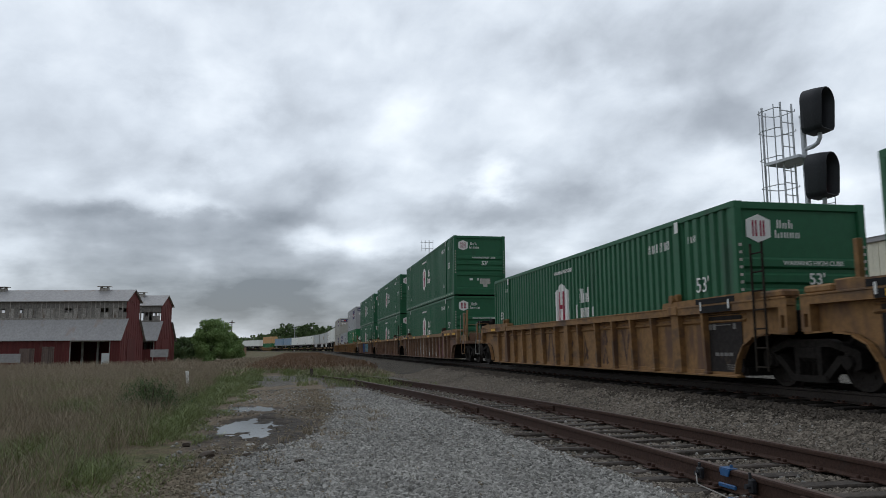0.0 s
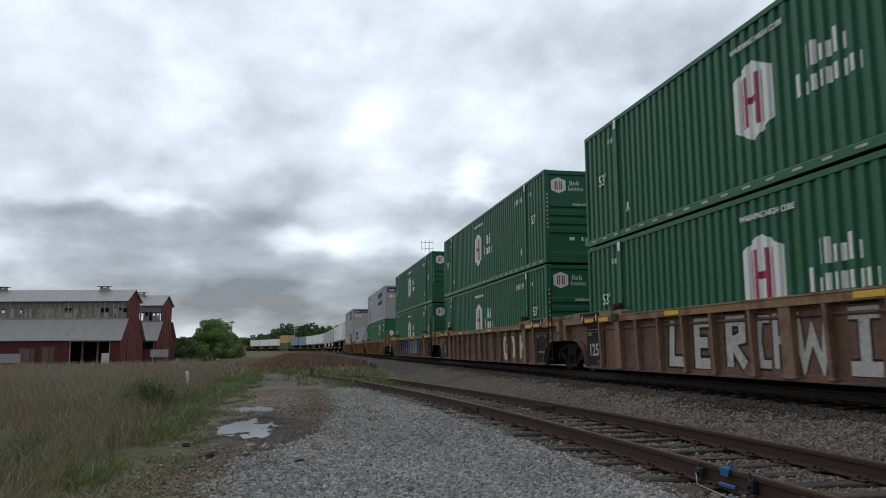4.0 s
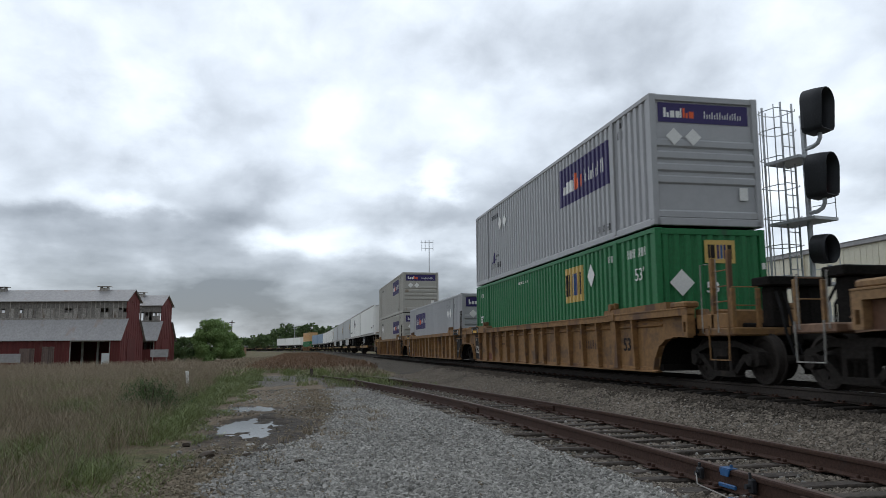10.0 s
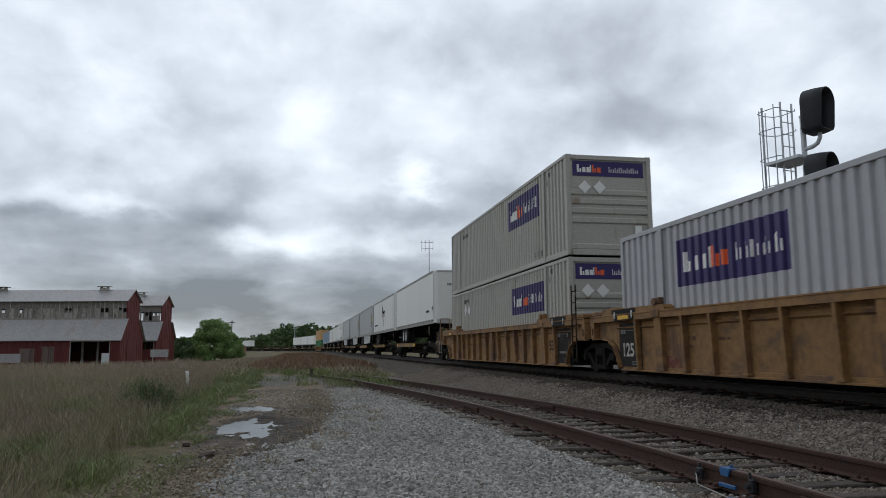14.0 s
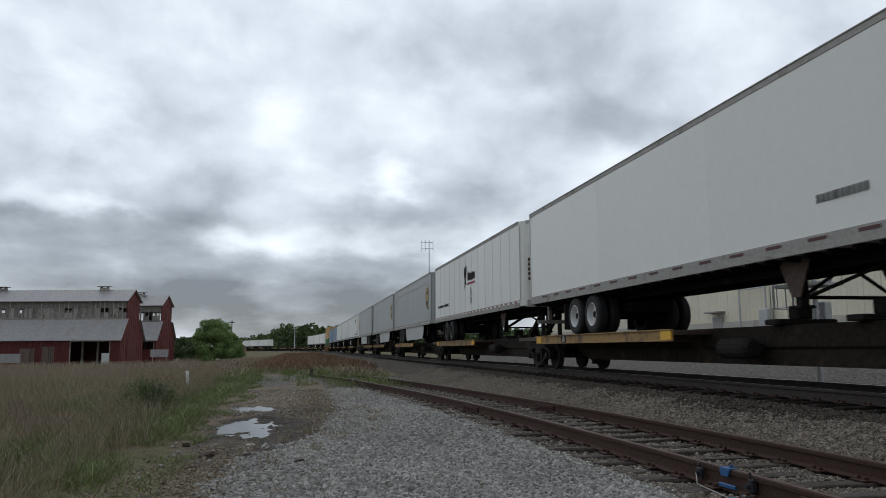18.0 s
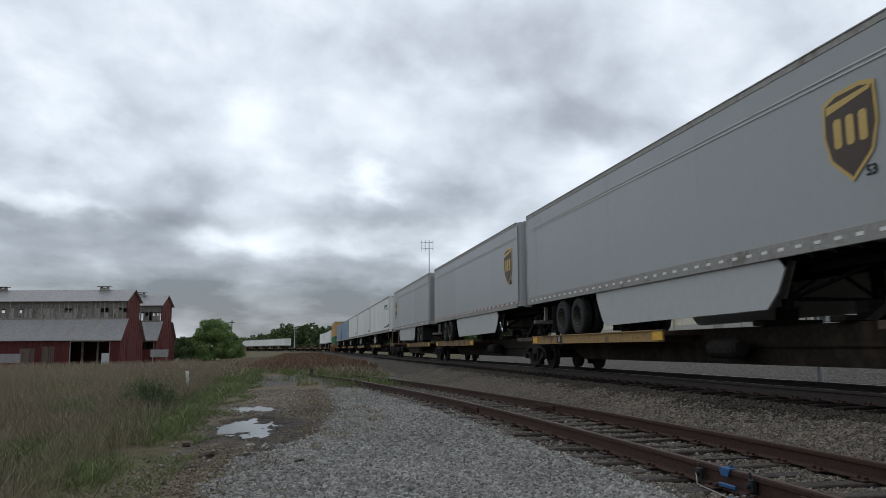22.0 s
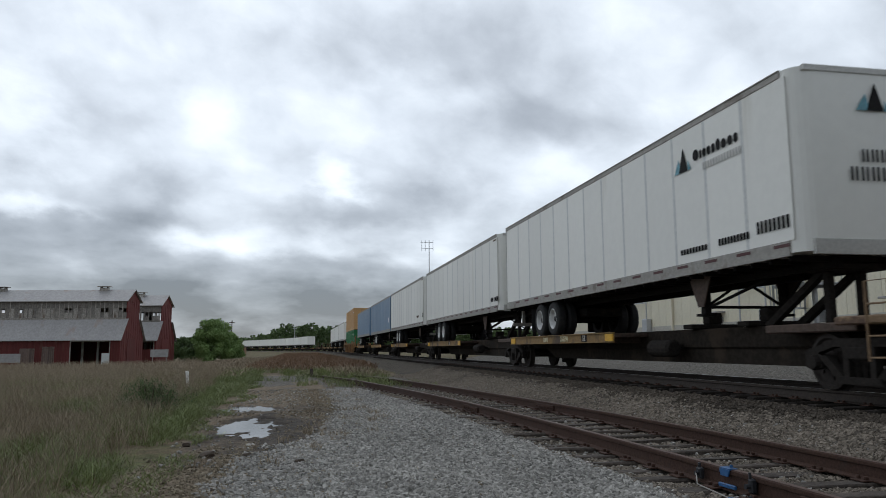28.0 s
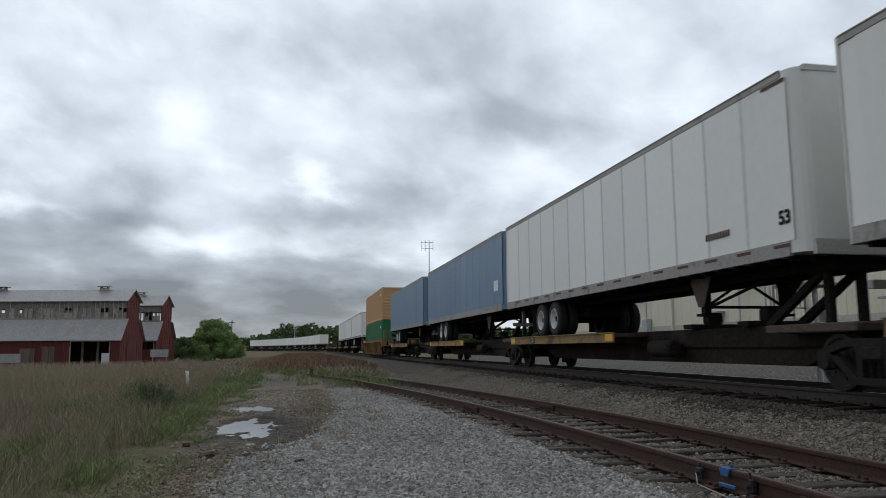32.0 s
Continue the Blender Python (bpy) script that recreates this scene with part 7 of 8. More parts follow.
def art_swirl(th):
    rng = random.Random(14)
    lettering("length_mark", "53", 0.4, FADEDBLACK, th, on_near(bay(0), 0.68, -1.336), 0.008)
    d = well_meshes(BROWN)
    sign("graffiti", [(-0.12, 0.1), (0.1, 0.02), (0.17, 0.3), (0.12, 0.72), (0.0, 0.85), (-0.1, 0.6)], MINT, th, on_near(bay(10) - 0.3, 0.3, -1.335), 0.003, "mint green painted patch")
    for i in range(3):
        x = bay(9 - i)
        sign("graffiti", rect(-0.49, 0.49, 0.0, 0.93), DEEPBLUE, th, on_near(x, 0.25, -1.334), 0.002, "deep blue and cream graffiti")
        if i < 2:
            part("graffiti", d["painted_rib"], None, th, "blue painted rib", Matrix.Translation((-1.37, RIBS[9 - i], 0)))
        for k in range(7):
            cx, cz, a = rng.uniform(-0.4, 0.4), 0.08 + 0.13 * k, rng.uniform(0, 6.28)
            u, w = rng.uniform(0.25, 0.45), rng.uniform(0.09, 0.15)
            star = [(cx + r * math.cos(a + q), cz + r * 0.8 * math.sin(a + q)) for r, q in ((u, 0), (w, 0.5), (w * 0.6, 1.9), (u * 0.8, 2.5), (w, 3.4), (w * 0.5, 5.2))]
            for grow, mat, dz in ((1.2, OLDWHITE, 0.0), (1.0, (CREAMP, OLIVEP, CREAMP, DEEPBLUE, CREAMP, SKYBLUE, OLIVEP)[k], 0.0004)):
                pts = [(min(0.48, max(-0.48, cx + (p - cx) * grow)), min(0.92, max(0.01, cz + (q - cz) * grow))) for p, q in star]
                sign("graffiti", pts, mat, th, on_near(x, 0.25, -1.3365 - 0.001 * k - dz), 0.002)
        s = stroke(Shape(), [(rng.uniform(-0.4, 0.4), rng.uniform(0.1, 0.8)) for _ in range(3)], 0.1)
        part("graffiti", s, DEEPBLUE, th, "", on_near(x, 0.25, -1.3445))


def art_tag(th):
    """Faded dark brown sprayed strokes across several bays."""
    for y, pts in ((1.72, [(0.1, 0.95), (0.0, 0.5), (-0.12, 0.0)]), (1.5, [(0.2, 0.0), (0.05, 0.6), (-0.1, 0.95)]), (0.35, [(0.15, 1.0), (0.05, 0.5), (-0.1, 0.02)]), (0.12, [(0.2, 0.9), (0.0, 0.05)]),
                   (-0.1, [(0.15, 0.55), (-0.1, 0.3), (0.1, 0.12)]), (-1.1, [(0.18, 0.1), (0.0, 0.6), (-0.05, 0.1), (0.2, 0.35)]), (-2.4, [(0.12, 0.5), (0.0, 0.95), (-0.12, 0.5), (0.12, 0.5)]), (-2.42, [(0.12, 0.0), (0.0, 0.3), (-0.15, 0.0)]),
                   (-3.6, [(0.2, 0.9), (0.0, 0.1), (-0.2, 0.8)])):
        part("graffiti", stroke(Shape(), pts, 0.11), SMEAR, th, "faded dark brown sprayed strokes", on_near(y, 0.26, -1.334))


def art_mark(th):
    """A large faded dark red mark of straight bars and a cross."""
    s = Shape()
    for c in (-1.48, -2.0):
        s.prism(rect(-c - 2.1 - 0.09, -c - 2.1 + 0.09, 0.0, 0.5), 0, 0.003, 2)
    s.prism(rect(-0.98, 0.2, 0.5, 0.66), 0, 0.003, 2)
    stroke(s, [(0.32, 0.0), (0.98, 0.64)], 0.16)
    stroke(s, [(0.32, 0.64), (0.98, 0.0)], 0.16, 0.0035)
    part("faded_mark", s, OLDRED, th, "large faded dark red painted mark", on_near(-2.1, 0.46, -1.334))
    bays(th)


def bays(th):
    """Small stencils and a dull red patch low on the side."""
    blocks("marking", [0.05, 0.09, 0.05, 0.05, 0.09], 0.07, 0.04, SMEAR, th, on_near(5.05, 0.82, -1.336))
    blocks("marking", [0.09, 0.05, 0.07, 0.05], 0.07, 0.04, SMEAR, th, on_near(5.05, 0.66, -1.336))
    blocks("marking", [0.06] * 8, 0.05, 0.03, SMEAR, th, on_near(4.0, 0.8, -1.336))
    lettering("length_mark", "53", 0.4, FADEDBLACK, th, on_near(-6.6, 0.7, -1.336), 0.008)
    sign("graffiti", [(-0.5, 0.0), (0.5, 0.0), (0.46, 0.2), (0.1, 0.26), (-0.45, 0.22)], OLDRED, th, on_near(5.9, 0.22, -1.334), 0.002, "dull red overpainted patch")


def art_big(th):
    """Three tall cream signs, two pale scrawls, and small stencils."""
    forms = ([[(0.22, 0.78), (0.0, 0.88), (-0.22, 0.7), (-0.26, 0.4), (-0.12, 0.12), (0.14, 0.1), (0.26, 0.3), (0.2, 0.46), (0.02, 0.44)]],
             [[(-0.24, 0.9), (0.0, 0.5), (0.26, 0.9)], [(0.0, 0.52), (-0.06, 0.08)]],
             [[(-0.22, 0.06), (-0.22, 0.9)], [(0.22, 0.06), (0.22, 0.9)], [(-0.2, 0.48), (0.2, 0.48)]])
    for i, form in zip((3, 2, 1), forms):
        painted(th, on_near(bay(i), 0.24, -1.334), form, 0.3, 0.24, CREAMP)
    part("graffiti", stroke(stroke(Shape(), [(-0.2, 0.9), (0.1, 0.5), (0.0, 0.3), (0.25, 0.0)], 0.05), [(-0.25, 0.86), (0.15, 0.86), (0.05, 0.55)], 0.04), OLDWHITE, th, "thin white scrawl", on_near(bay(10), 0.26, -1.334))
    part("graffiti", stroke(Shape(), [(-0.3, 0.9), (0.0, 0.55), (0.3, 0.9)], 0.06), FADEDBLACK, th, "thin dark scrawl", on_near(bay(8), 0.26, -1.334))
    blocks("marking", [0.07, 0.1, 0.07, 0.1], 0.2, 0.06, SMEAR, th, on_near(bay(5), 0.72, -1.334))


# trailers
TR0, TR1, TRW = 2.02, 4.98, 1.3
TRAILER_MESH = {}


def trailer_meshes(skin, panels):
    key = (skin.name, panels)
    if key in TRAILER_MESH:
        return TRAILER_MESH[key]
    d = {}
    y0, y1 = -7.8, 8.35
    c = 0.32
    plan = [(-TRW + 0.012, y1), (TRW - 0.012, y1), (TRW - 0.012, y0 + c)] + [(TRW - 0.012 - c + c * math.cos(a), y0 + c - c * math.sin(a)) for a in (0.26, 0.52, 0.79, 1.05, 1.31, 1.57)]
    plan += [(-(TRW - 0.012 - c + c * math.cos(a)), y0 + c - c * math.sin(a)) for a in (1.57, 1.31, 1.05, 0.79, 0.52, 0.26)] + [(-TRW + 0.012, y0 + c)]
    d["body"] = Shape().prism(plan, TR0 + 0.05, TR1 - 0.02, 2).mesh("body", skin)
    n = 13 if panels else 3
    w = (y1 - y0 - 0.5) / n
    g = 0.006 if panels else 0.0015
    d["panel"] = Shape().box(-0.012, 0.0, g, w - g, TR0 + 0.24, TR1 - 0.13, 0.004 if panels else 0.0).mesh("side_panel", skin)
    d["n"], d["w"] = n, w
    d["seam"] = Shape().box(-0.016, 0.0, -0.042, 0.042, TR0 + 0.24, TR1 - 0.13, 0.003).mesh("panel_post", SEAM if skin is TRAILER else skin)
    d["top"] = Shape().box(-0.022, 0.02, y0 + c, y1, TR1 - 0.13, TR1 - 0.025, 0.006).box(-0.034, 0.02, y0 + c, y1, TR1 - 0.028, TR1, 0.006).mesh("top_rail", DIRTRAIL)
    d["bottom"] = Shape().box(-0.03, 0.03, y0 + c, y1, TR0, TR0 + 0.24, 0.006).mesh("bottom_rail", DIRTRAIL)
    d["nose"] = Shape().box(-1.12, 1.12, y0 - 0.02, y0 + 0.05, TR0, TR0 + 0.24, 0.006).mesh("nose_rail", TRIM)
    d["nose_top"] = Shape().box(-1.12, 1.12, y0 - 0.02, y0 + 0.05, TR1 - 0.1, TR1, 0.006).mesh("nose_rail", TRIM)
    u = Shape().box(-0.55, -0.42, y0 + 0.3, y1 - 0.1, TR0 - 0.16, TR0).box(0.42, 0.55, y0 + 0.3, y1 - 0.1, TR0 - 0.16, TR0)
    for i in range(32):
        u.box(-1.24, 1.24, y0 + 0.4 + 0.5 * i, y0 + 0.47 + 0.5 * i, TR0 - 0.06, TR0 + 0.03)
    d["under"] = u.mesh("underframe", GUARD)
    r = Shape().box(-TRW, TRW, y1, y1 + 0.06, TR0, TR0 + 0.2).box(-TRW, TRW, y1, y1 + 0.06, TR1 - 0.22, TR1).box(-TRW, -TRW + 0.09, y1, y1 + 0.06, TR0, TR1).box(TRW - 0.09, TRW, y1, y1 + 0.06, TR0, TR1)
    d["rear"] = r.mesh("rear_frame", TRIM)
    r = Shape().box(-1.2, 1.2, y1 - 0.012, y1 + 0.018, TR0 + 0.2, TR1 - 0.22)
    for x in (-0.6, 0.6):
        r.tube((x, y1 + 0.05, TR0 + 0.2), (x, y1 + 0.05, TR1 - 0.22), 0.02, 6)
    d["door"] = r.mesh("rear_door", skin)
    d["guard"] = Shape().box(-1.1, 1.1, y1 - 0.05, y1 + 0.05, 1.42, 1.54, 0.01).box(-0.75, -0.65, y1 - 0.05, y1 + 0.05, 1.5, TR0).box(0.65, 0.75, y1 - 0.05, y1 + 0.05, 1.5, TR0).mesh("rear_guard", DIRTRAIL)
    for i, (p, q) in enumerate((((-0.85, -4.22, 1.42), (0.85, -4.22, 1.42)), ((-0.85, -4.22, 1.42), (0.0, -4.22, 1.95)), ((0.85, -4.22, 1.42), (0.0, -4.22, 1.95)), ((-0.85, -4.2, 1.38), (-0.3, -5.6, 1.9)), ((0.85, -4.2, 1.38), (0.3, -5.6, 1.9)))):
        d["brace", i] = Shape().tube(p, q, 0.03, 6).mesh("landing_gear_brace", GUARD)
    d["leg"] = Shape().box(-0.07, 0.07, -4.3, -4.14, 1.28, TR0, 0.01).box(-0.14, 0.14, -4.36, -4.08, 1.24, 1.29, 0.01).mesh("landing_leg", GUARD)
    d["gusset"] = Shape().prism([(-4.62, TR0), (-3.82, TR0), (-4.12, 1.42), (-4.32, 1.42)], -0.012, 0.012, 0).mesh("gusset_plate", DIRTRAIL if skin is TRAILER2 else DECK)
    d["flap"] = Shape().box(-0.33, 0.33, 5.55, 5.57, 1.22, 1.95).mesh("mudflap", TYRE)
    d["bogie"] = Shape().box(-0.55, 0.55, 2.7, 5.7, 1.62, 1.86, 0.02).tube((-1.15, 3.6, 1.57), (1.15, 3.6, 1.57), 0.07, 8).tube((-1.15, 4.82, 1.57), (1.15, 4.82, 1.57), 0.07, 8).mesh("axle_frame", GUARD)
    d["skirt"] = Shape().prism([(2.2, 1.18), (2.4, 1.3), (2.62, 1.62), (2.75, 1.9), (2.78, TR0), (-4.6, TR0), (-4.75, 1.85), (-4.55, 1.5), (-4.25, 1.24)], -0.015, 0.015, 0).mesh("side_skirt", SKIRT)
    d["skirt"].name = "side_skirt"
    d["tape_r"] = Shape().box(-0.006, 0.0, -0.1, 0.1, TR0 + 0.15, TR0 + 0.21).mesh("red_strip", REDTAPE)
    d["tape_w"] = Shape().box(-0.006, 0.0, -0.1, 0.1, TR0 + 0.15, TR0 + 0.21).mesh("white_strip", WHITE)
    d["tape_d"] = Shape().box(-0.006, 0.0, -0.2, 0.2, TR0 + 0.15, TR0 + 0.2).mesh("dull_strip", DULLTAPE)
    d["tape_s"] = Shape().box(-0.006, 0.0, -0.07, 0.07, TR0 + 0.1, TR0 + 0.15).mesh("pale_strip", WHITE)
    TRAILER_MESH[key] = d
    return d


def tyre_mesh():
    rings = [(-0.13, 0.3), (-0.14, 0.4), (-0.12, 0.48), (-0.07, 0.515), (0.07, 0.515), (0.12, 0.48), (0.14, 0.4), (0.13, 0.3)]
    s = Shape()
    n, sides = 0, 26
    for al, r in rings:
        for i in range(sides):
            a = 2 * math.pi * i / sides
            s.v.append((al, r * math.cos(a), r * math.sin(a)))
    for k in range(len(rings)):
        m = (k + 1) % len(rings)
        for i in range(sides):
            j = (i + 1) % sides
            s.f.append((k * sides + i, k * sides + j, m * sides + j, m * sides + i))
    return s.mesh("tyre", TYRE)


TYRE_ME = tyre_mesh()


def rim_mesh(material):
    s = Shape().lathe([(0.07, 0.05), (0.07, 0.12), (0.06, 0.19), (0.03, 0.215), (0.02, 0.255), (-0.1, 0.28), (-0.14, 0.295), (-0.13, 0.305), (0.1, 0.305)], 0, 0, 0, 22)
    return s.mesh("rim", material)


RIMS = {m.name: rim_mesh(m) for m in (RIM, OLDRIM)}
HUB = Shape().tube((-0.06, 0, 0), (0.07, 0, 0), 0.085, 10).lathe([(0.02, 0.03), (0.02, 0.17), (0.068, 0.19)], 0, 0, 0, 14).mesh("hub", GUARD)


def trailer(skin, label, s, panels=False, skirts=False, tape="dark", rims=RIM, marks=None, flipped=False, back=-0.1):
    """A road trailer whose supporting unit's middle is s metres along at the start."""
    th = thing("trailer", label, "trailer", "road trailers on the train")
    d = trailer_meshes(skin, panels)
    body = part("body", d["body"], None, th)
    for sx in (-1, 1):
        turn = pose(0, 0, 0) if sx < 0 else Matrix.Scale(-1, 4, (1, 0, 0))
        at = Matrix.Translation((sx * (TRW - 0.012), 0, 0)) @ turn
        part("top_rail", d["top"], None, th, "", at)
        part("bottom_rail", d["bottom"], None, th, "", at)
        for i in range(d["n"]):
            part("side_panel", d["panel"], None, body, "", Matrix.Translation((sx * (TRW - 0.012), -7.6 + i * d["w"], 0)) @ turn)
            if panels and i:
                part("panel_post", d["seam"], None, body, "", Matrix.Translation((sx * (TRW - 0.012), -7.6 + i * d["w"], 0)) @ turn)
        for y in (3.6 + back, 4.82 + back):
            for x, dual in ((1.13, True), (0.8, False)):
                wh = part("wheel", TYRE_ME, None, th, "", Matrix.Translation((sx * x, y, 1.5)) @ turn)
                if dual:
                    r = part("rim", RIMS[rims.name], None, wh, "white wheel rim" if rims is RIM else "")
                    part("hub", HUB, None, wh)
        if skirts:
            part("side_skirt", d["skirt"], None, th, "", Matrix.Translation((sx * (TRW - 0.06), 0, 0)))
        if (sx > 0) != flipped:
            continue
        if tape == "pairs":
            for i in range(26):
                for dy, k in ((0.0, "tape_w"), (0.2, "tape_r")):
                    part("reflective_strip", d[k], None, th, "", Matrix.Translation((sx * (TRW + 0.019), -7.45 + 0.62 * i + dy, 0)) @ turn)
        elif tape:
            step = 1.02 if tape == "dark" else 0.42
            for i in range(int(15.6 / step)):
                part("reflective_strip", d["tape_d" if tape == "dark" else "tape_s"], None, th, "", Matrix.Translation((sx * (TRW + 0.019), -7.3 + step * i, 0)) @ turn)
    for k, nm in (("nose", "nose_rail"), ("nose_top", "nose_rail"), ("under", "underframe"), ("rear", "rear_frame"), ("door", "rear_door"), ("guard", "rear_guard")):
        part(nm, d[k], None, th)
    part("axle_frame", d["bogie"], None, th, "", pose(0, back, -0.085))
    for i in range(5):
        part("landing_gear_brace", d["brace", i], None, th)
    for x in (-0.85, 0.85):
        lg = part("landing_leg", d["leg"], None, th, "", pose(x, 0, 0))
        part("gusset_plate", d["gusset"], None, lg, "", pose(0.1 if x > 0 else -0.1, 0, 0))
    for x in (-0.95, 0.95):
        part("mudflap", d["flap"], None, th, "", pose(x, back, -0.07))
    if marks:
        marks(th)
    MOVING.append((th, s, 0.0) if not flipped else (th, s + 0.55, 0.0, 180.0))
    return th


def spine_meshes():
    d = {}
    d["beam"] = Shape().box(-0.42, 0.42, -8.35, 8.35, 0.62, 1.02, 0.03).prism([(-7.2, 0.62), (-6.4, 0.32), (5.9, 0.32), (6.9, 0.62)], -0.36, 0.36, 0).mesh("centre_beam", BEAM)
    p = Shape().box(-1.28, -0.42, -0.8, 7.95, 0.89, 0.985, 0.01).box(0.42, 1.28, -0.8, 7.95, 0.89, 0.985, 0.01)
    for i in range(7):
        p.box(-1.24, 1.24, -0.4 + 1.25 * i, -0.28 + 1.25 * i, 0.75, 0.89)
    d["deck"] = p.mesh("wheel_deck", DECK)
    d["edge"] = Shape().box(-0.012, 0.01, -0.8, 7.95, 0.78, 0.99).box(-0.05, 0.02, -0.8, 7.95, 0.985, 1.012, 0.004).box(-0.03, 0.02, -0.8, 7.95, 0.765, 0.79, 0.004).mesh("deck_edge", DECKYEL)
    d["refl"] = Shape().box(-0.008, 0.02, -0.22, 0.22, 0.8, 0.975).mesh("reflector", YELLOW)
    d["hitch_leg"] = Shape().box(-0.06, 0.06, -7.07, -6.93, 1.0, 1.86, 0.01).mesh("hitch_leg", TRUCK)
    d["hitch_brace"] = Shape().prism([(-6.95, 1.82), (-6.8, 1.86), (-5.3, 1.04), (-5.55, 1.02)], -0.06, 0.06, 0).mesh("hitch_brace", TRUCK)
    d["hitch"] = Shape().box(-0.5, 0.5, -7.4, -6.7, 1.84, 1.95, 0.02).mesh("hitch_plate", TRUCK)
    d["tank"] = Shape().lathe([(-0.5, 0.0), (-0.5, 0.14), (-0.42, 0.19), (0.42, 0.19), (0.5, 0.14), (0.5, 0.0)], -0.75, -2.2, 0.62, 14, 1).box(-0.75, -0.4, -2.5, -2.4, 0.6, 0.7).box(-0.75, -0.4, -2.0, -1.9, 0.6, 0.7).mesh("air_tank", TRUCK)
    d["lug"] = Shape().box(-0.6, 0.6, -0.18, 0.18, 1.02, 1.12, 0.02).box(-0.16, 0.16, -0.14, 0.14, 1.12, 1.36, 0.03).mesh("pedestal", TRUCK)
    d["side"] = Shape().box(-0.95, -0.42, -8.3, -6.2, 0.86, 1.0, 0.02).box(0.42, 0.95, -8.3, -6.2, 0.86, 1.0, 0.02).mesh("end_step", DECK)
    e = Shape().box(-1.3, 1.3, -9.5, -8.3, 0.94, 1.06, 0.02).box(-0.3, 0.3, -10.2, -8.3, 0.68, 0.96, 0.03).box(-0.2, 0.2, -10.6, -10.1, 0.7, 0.96, 0.05)
    d["end"] = e.mesh("end_deck", TANEND)
    d["irons"] = [Shape().path([(x, -9.42, 1.06), (x, -9.42, 2.17), (x + 0.03, -9.42, 2.2), (x + 0.47, -9.42, 2.2), (x + 0.5, -9.42, 2.17), (x + 0.5, -9.42, 1.06)], 0.028, 6).mesh("end_rail", TANEND) for x in (-1.25, 0.75)]
    r = Shape()
    r.path([(-1.36, -9.4, 0.45), (-1.36, -9.4, 1.5), (-1.36, -9.0, 1.5), (-1.36, -9.0, 0.45)], 0.018, 6)
    for z in (0.5, 0.78, 1.2):
        r.tube((-1.36, -9.4, z), (-1.36, -9.0, z), 0.014, 6)
    d["rail"] = r.mesh("stirrup_ladder", TANEND)
    ring = [(0.15 + 0.27 * math.cos(a), -9.6, 1.75 + 0.27 * math.sin(a)) for a in np.linspace(0, 2 * math.pi, 17)]
    d["brake"] = Shape().path(ring, 0.016, 6).tube((-0.12, -9.6, 1.75), (0.42, -9.6, 1.75), 0.011, 6).tube((0.15, -9.6, 1.48), (0.15, -9.6, 2.02), 0.011, 6).box(0.02, 0.28, -9.55, -9.3, 1.1, 1.95, 0.03).mesh("brake_wheel", RUST)
    return d


SPINE = spine_meshes()


def spine_car(s, label="dark low spine car unit with a yellow-edged wheel deck", first=False, last=False, lug=True, number="", mark=5.5, flipped=False):
    th = thing("spine_car", label, "railcar", "spine cars")
    part("centre_beam", SPINE["beam"], None, th)
    turn = pose(0, 0, 0, 0, 0, 180 if flipped else 0)
    dk = part("wheel_deck", SPINE["deck"], None, th, "rusty wheel deck", turn)
    part("deck_edge", SPINE["edge"], None, dk, "worn yellow deck edge", Matrix.Translation((-1.28, 0, 0)))
    part("deck_edge", SPINE["edge"], None, dk, "", pose(1.28, 7.15, 0, 0, 0, 180))
    side = -1 if flipped else 1
    for y in (-0.55, 7.65):
        part("reflector", SPINE["refl"], None, dk, "yellow reflector", turn @ Matrix.Translation((-1.31, side * y, 0)))
    sign("number_patch", rect(-0.2, 0.2, -0.09, 0.09), FADEDBLACK, dk, turn @ on_near(side * mark, 0.885, -1.294), 0.003, "black patch")
    lettering("length_mark", "53", 0.2, OLDWHITE, dk, turn @ on_near(side * mark, 0.885, -1.299), 0.005)
    if number:
        lettering("car_number", number, 0.2, CREAMP, dk, on_near(2.6, 0.885, -1.296), 0.006)
        blocks("marking", [0.09, 0.09, 0.09], 0.13, 0.05, CREAMP, dk, on_near(4.2, 0.885, -1.296))
    hp = part("hitch_plate", SPINE["hitch"], None, th, "dark greasy hitch plate", turn)
    for x in (-0.3, 0.3):
        part("hitch_leg", SPINE["hitch_leg"], None, hp, "", pose(x, 0, 0))
        part("hitch_brace", SPINE["hitch_brace"], None, hp, "", pose(x, 0, 0))
    part("air_tank", SPINE["tank"], None, th)
    for y in (-3.0, -5.0) if lug else ():
        part("pedestal", SPINE["lug"], None, th, "", pose(0, side * y, 0))
    part("end_step", SPINE["side"], None, th)
    if first or last:
        at = pose(0, 0, 0) if first else pose(0, 0, 0, 0, 0, 180)
        part("end_deck", SPINE["end"], None, th, "", at)
        part("stirrup_ladder", SPINE["rail"], None, th, "", at)
        for me in SPINE["irons"]:
            part("end_rail", me, None, th, "", at)
        part("brake_wheel", SPINE["brake"], None, th, "", at)
    truck(th, 8.45, s)
    if first:
        truck(th, -8.45, s)
    MOVING.append((th, s, 0.0))
    return th


# marks on the trailers, as plain shapes
def tr_near(y, z):
    return on_near(y, z, -TRW - 0.014)


def tr_front(x, z):
    return on_front(x, z, -7.83)


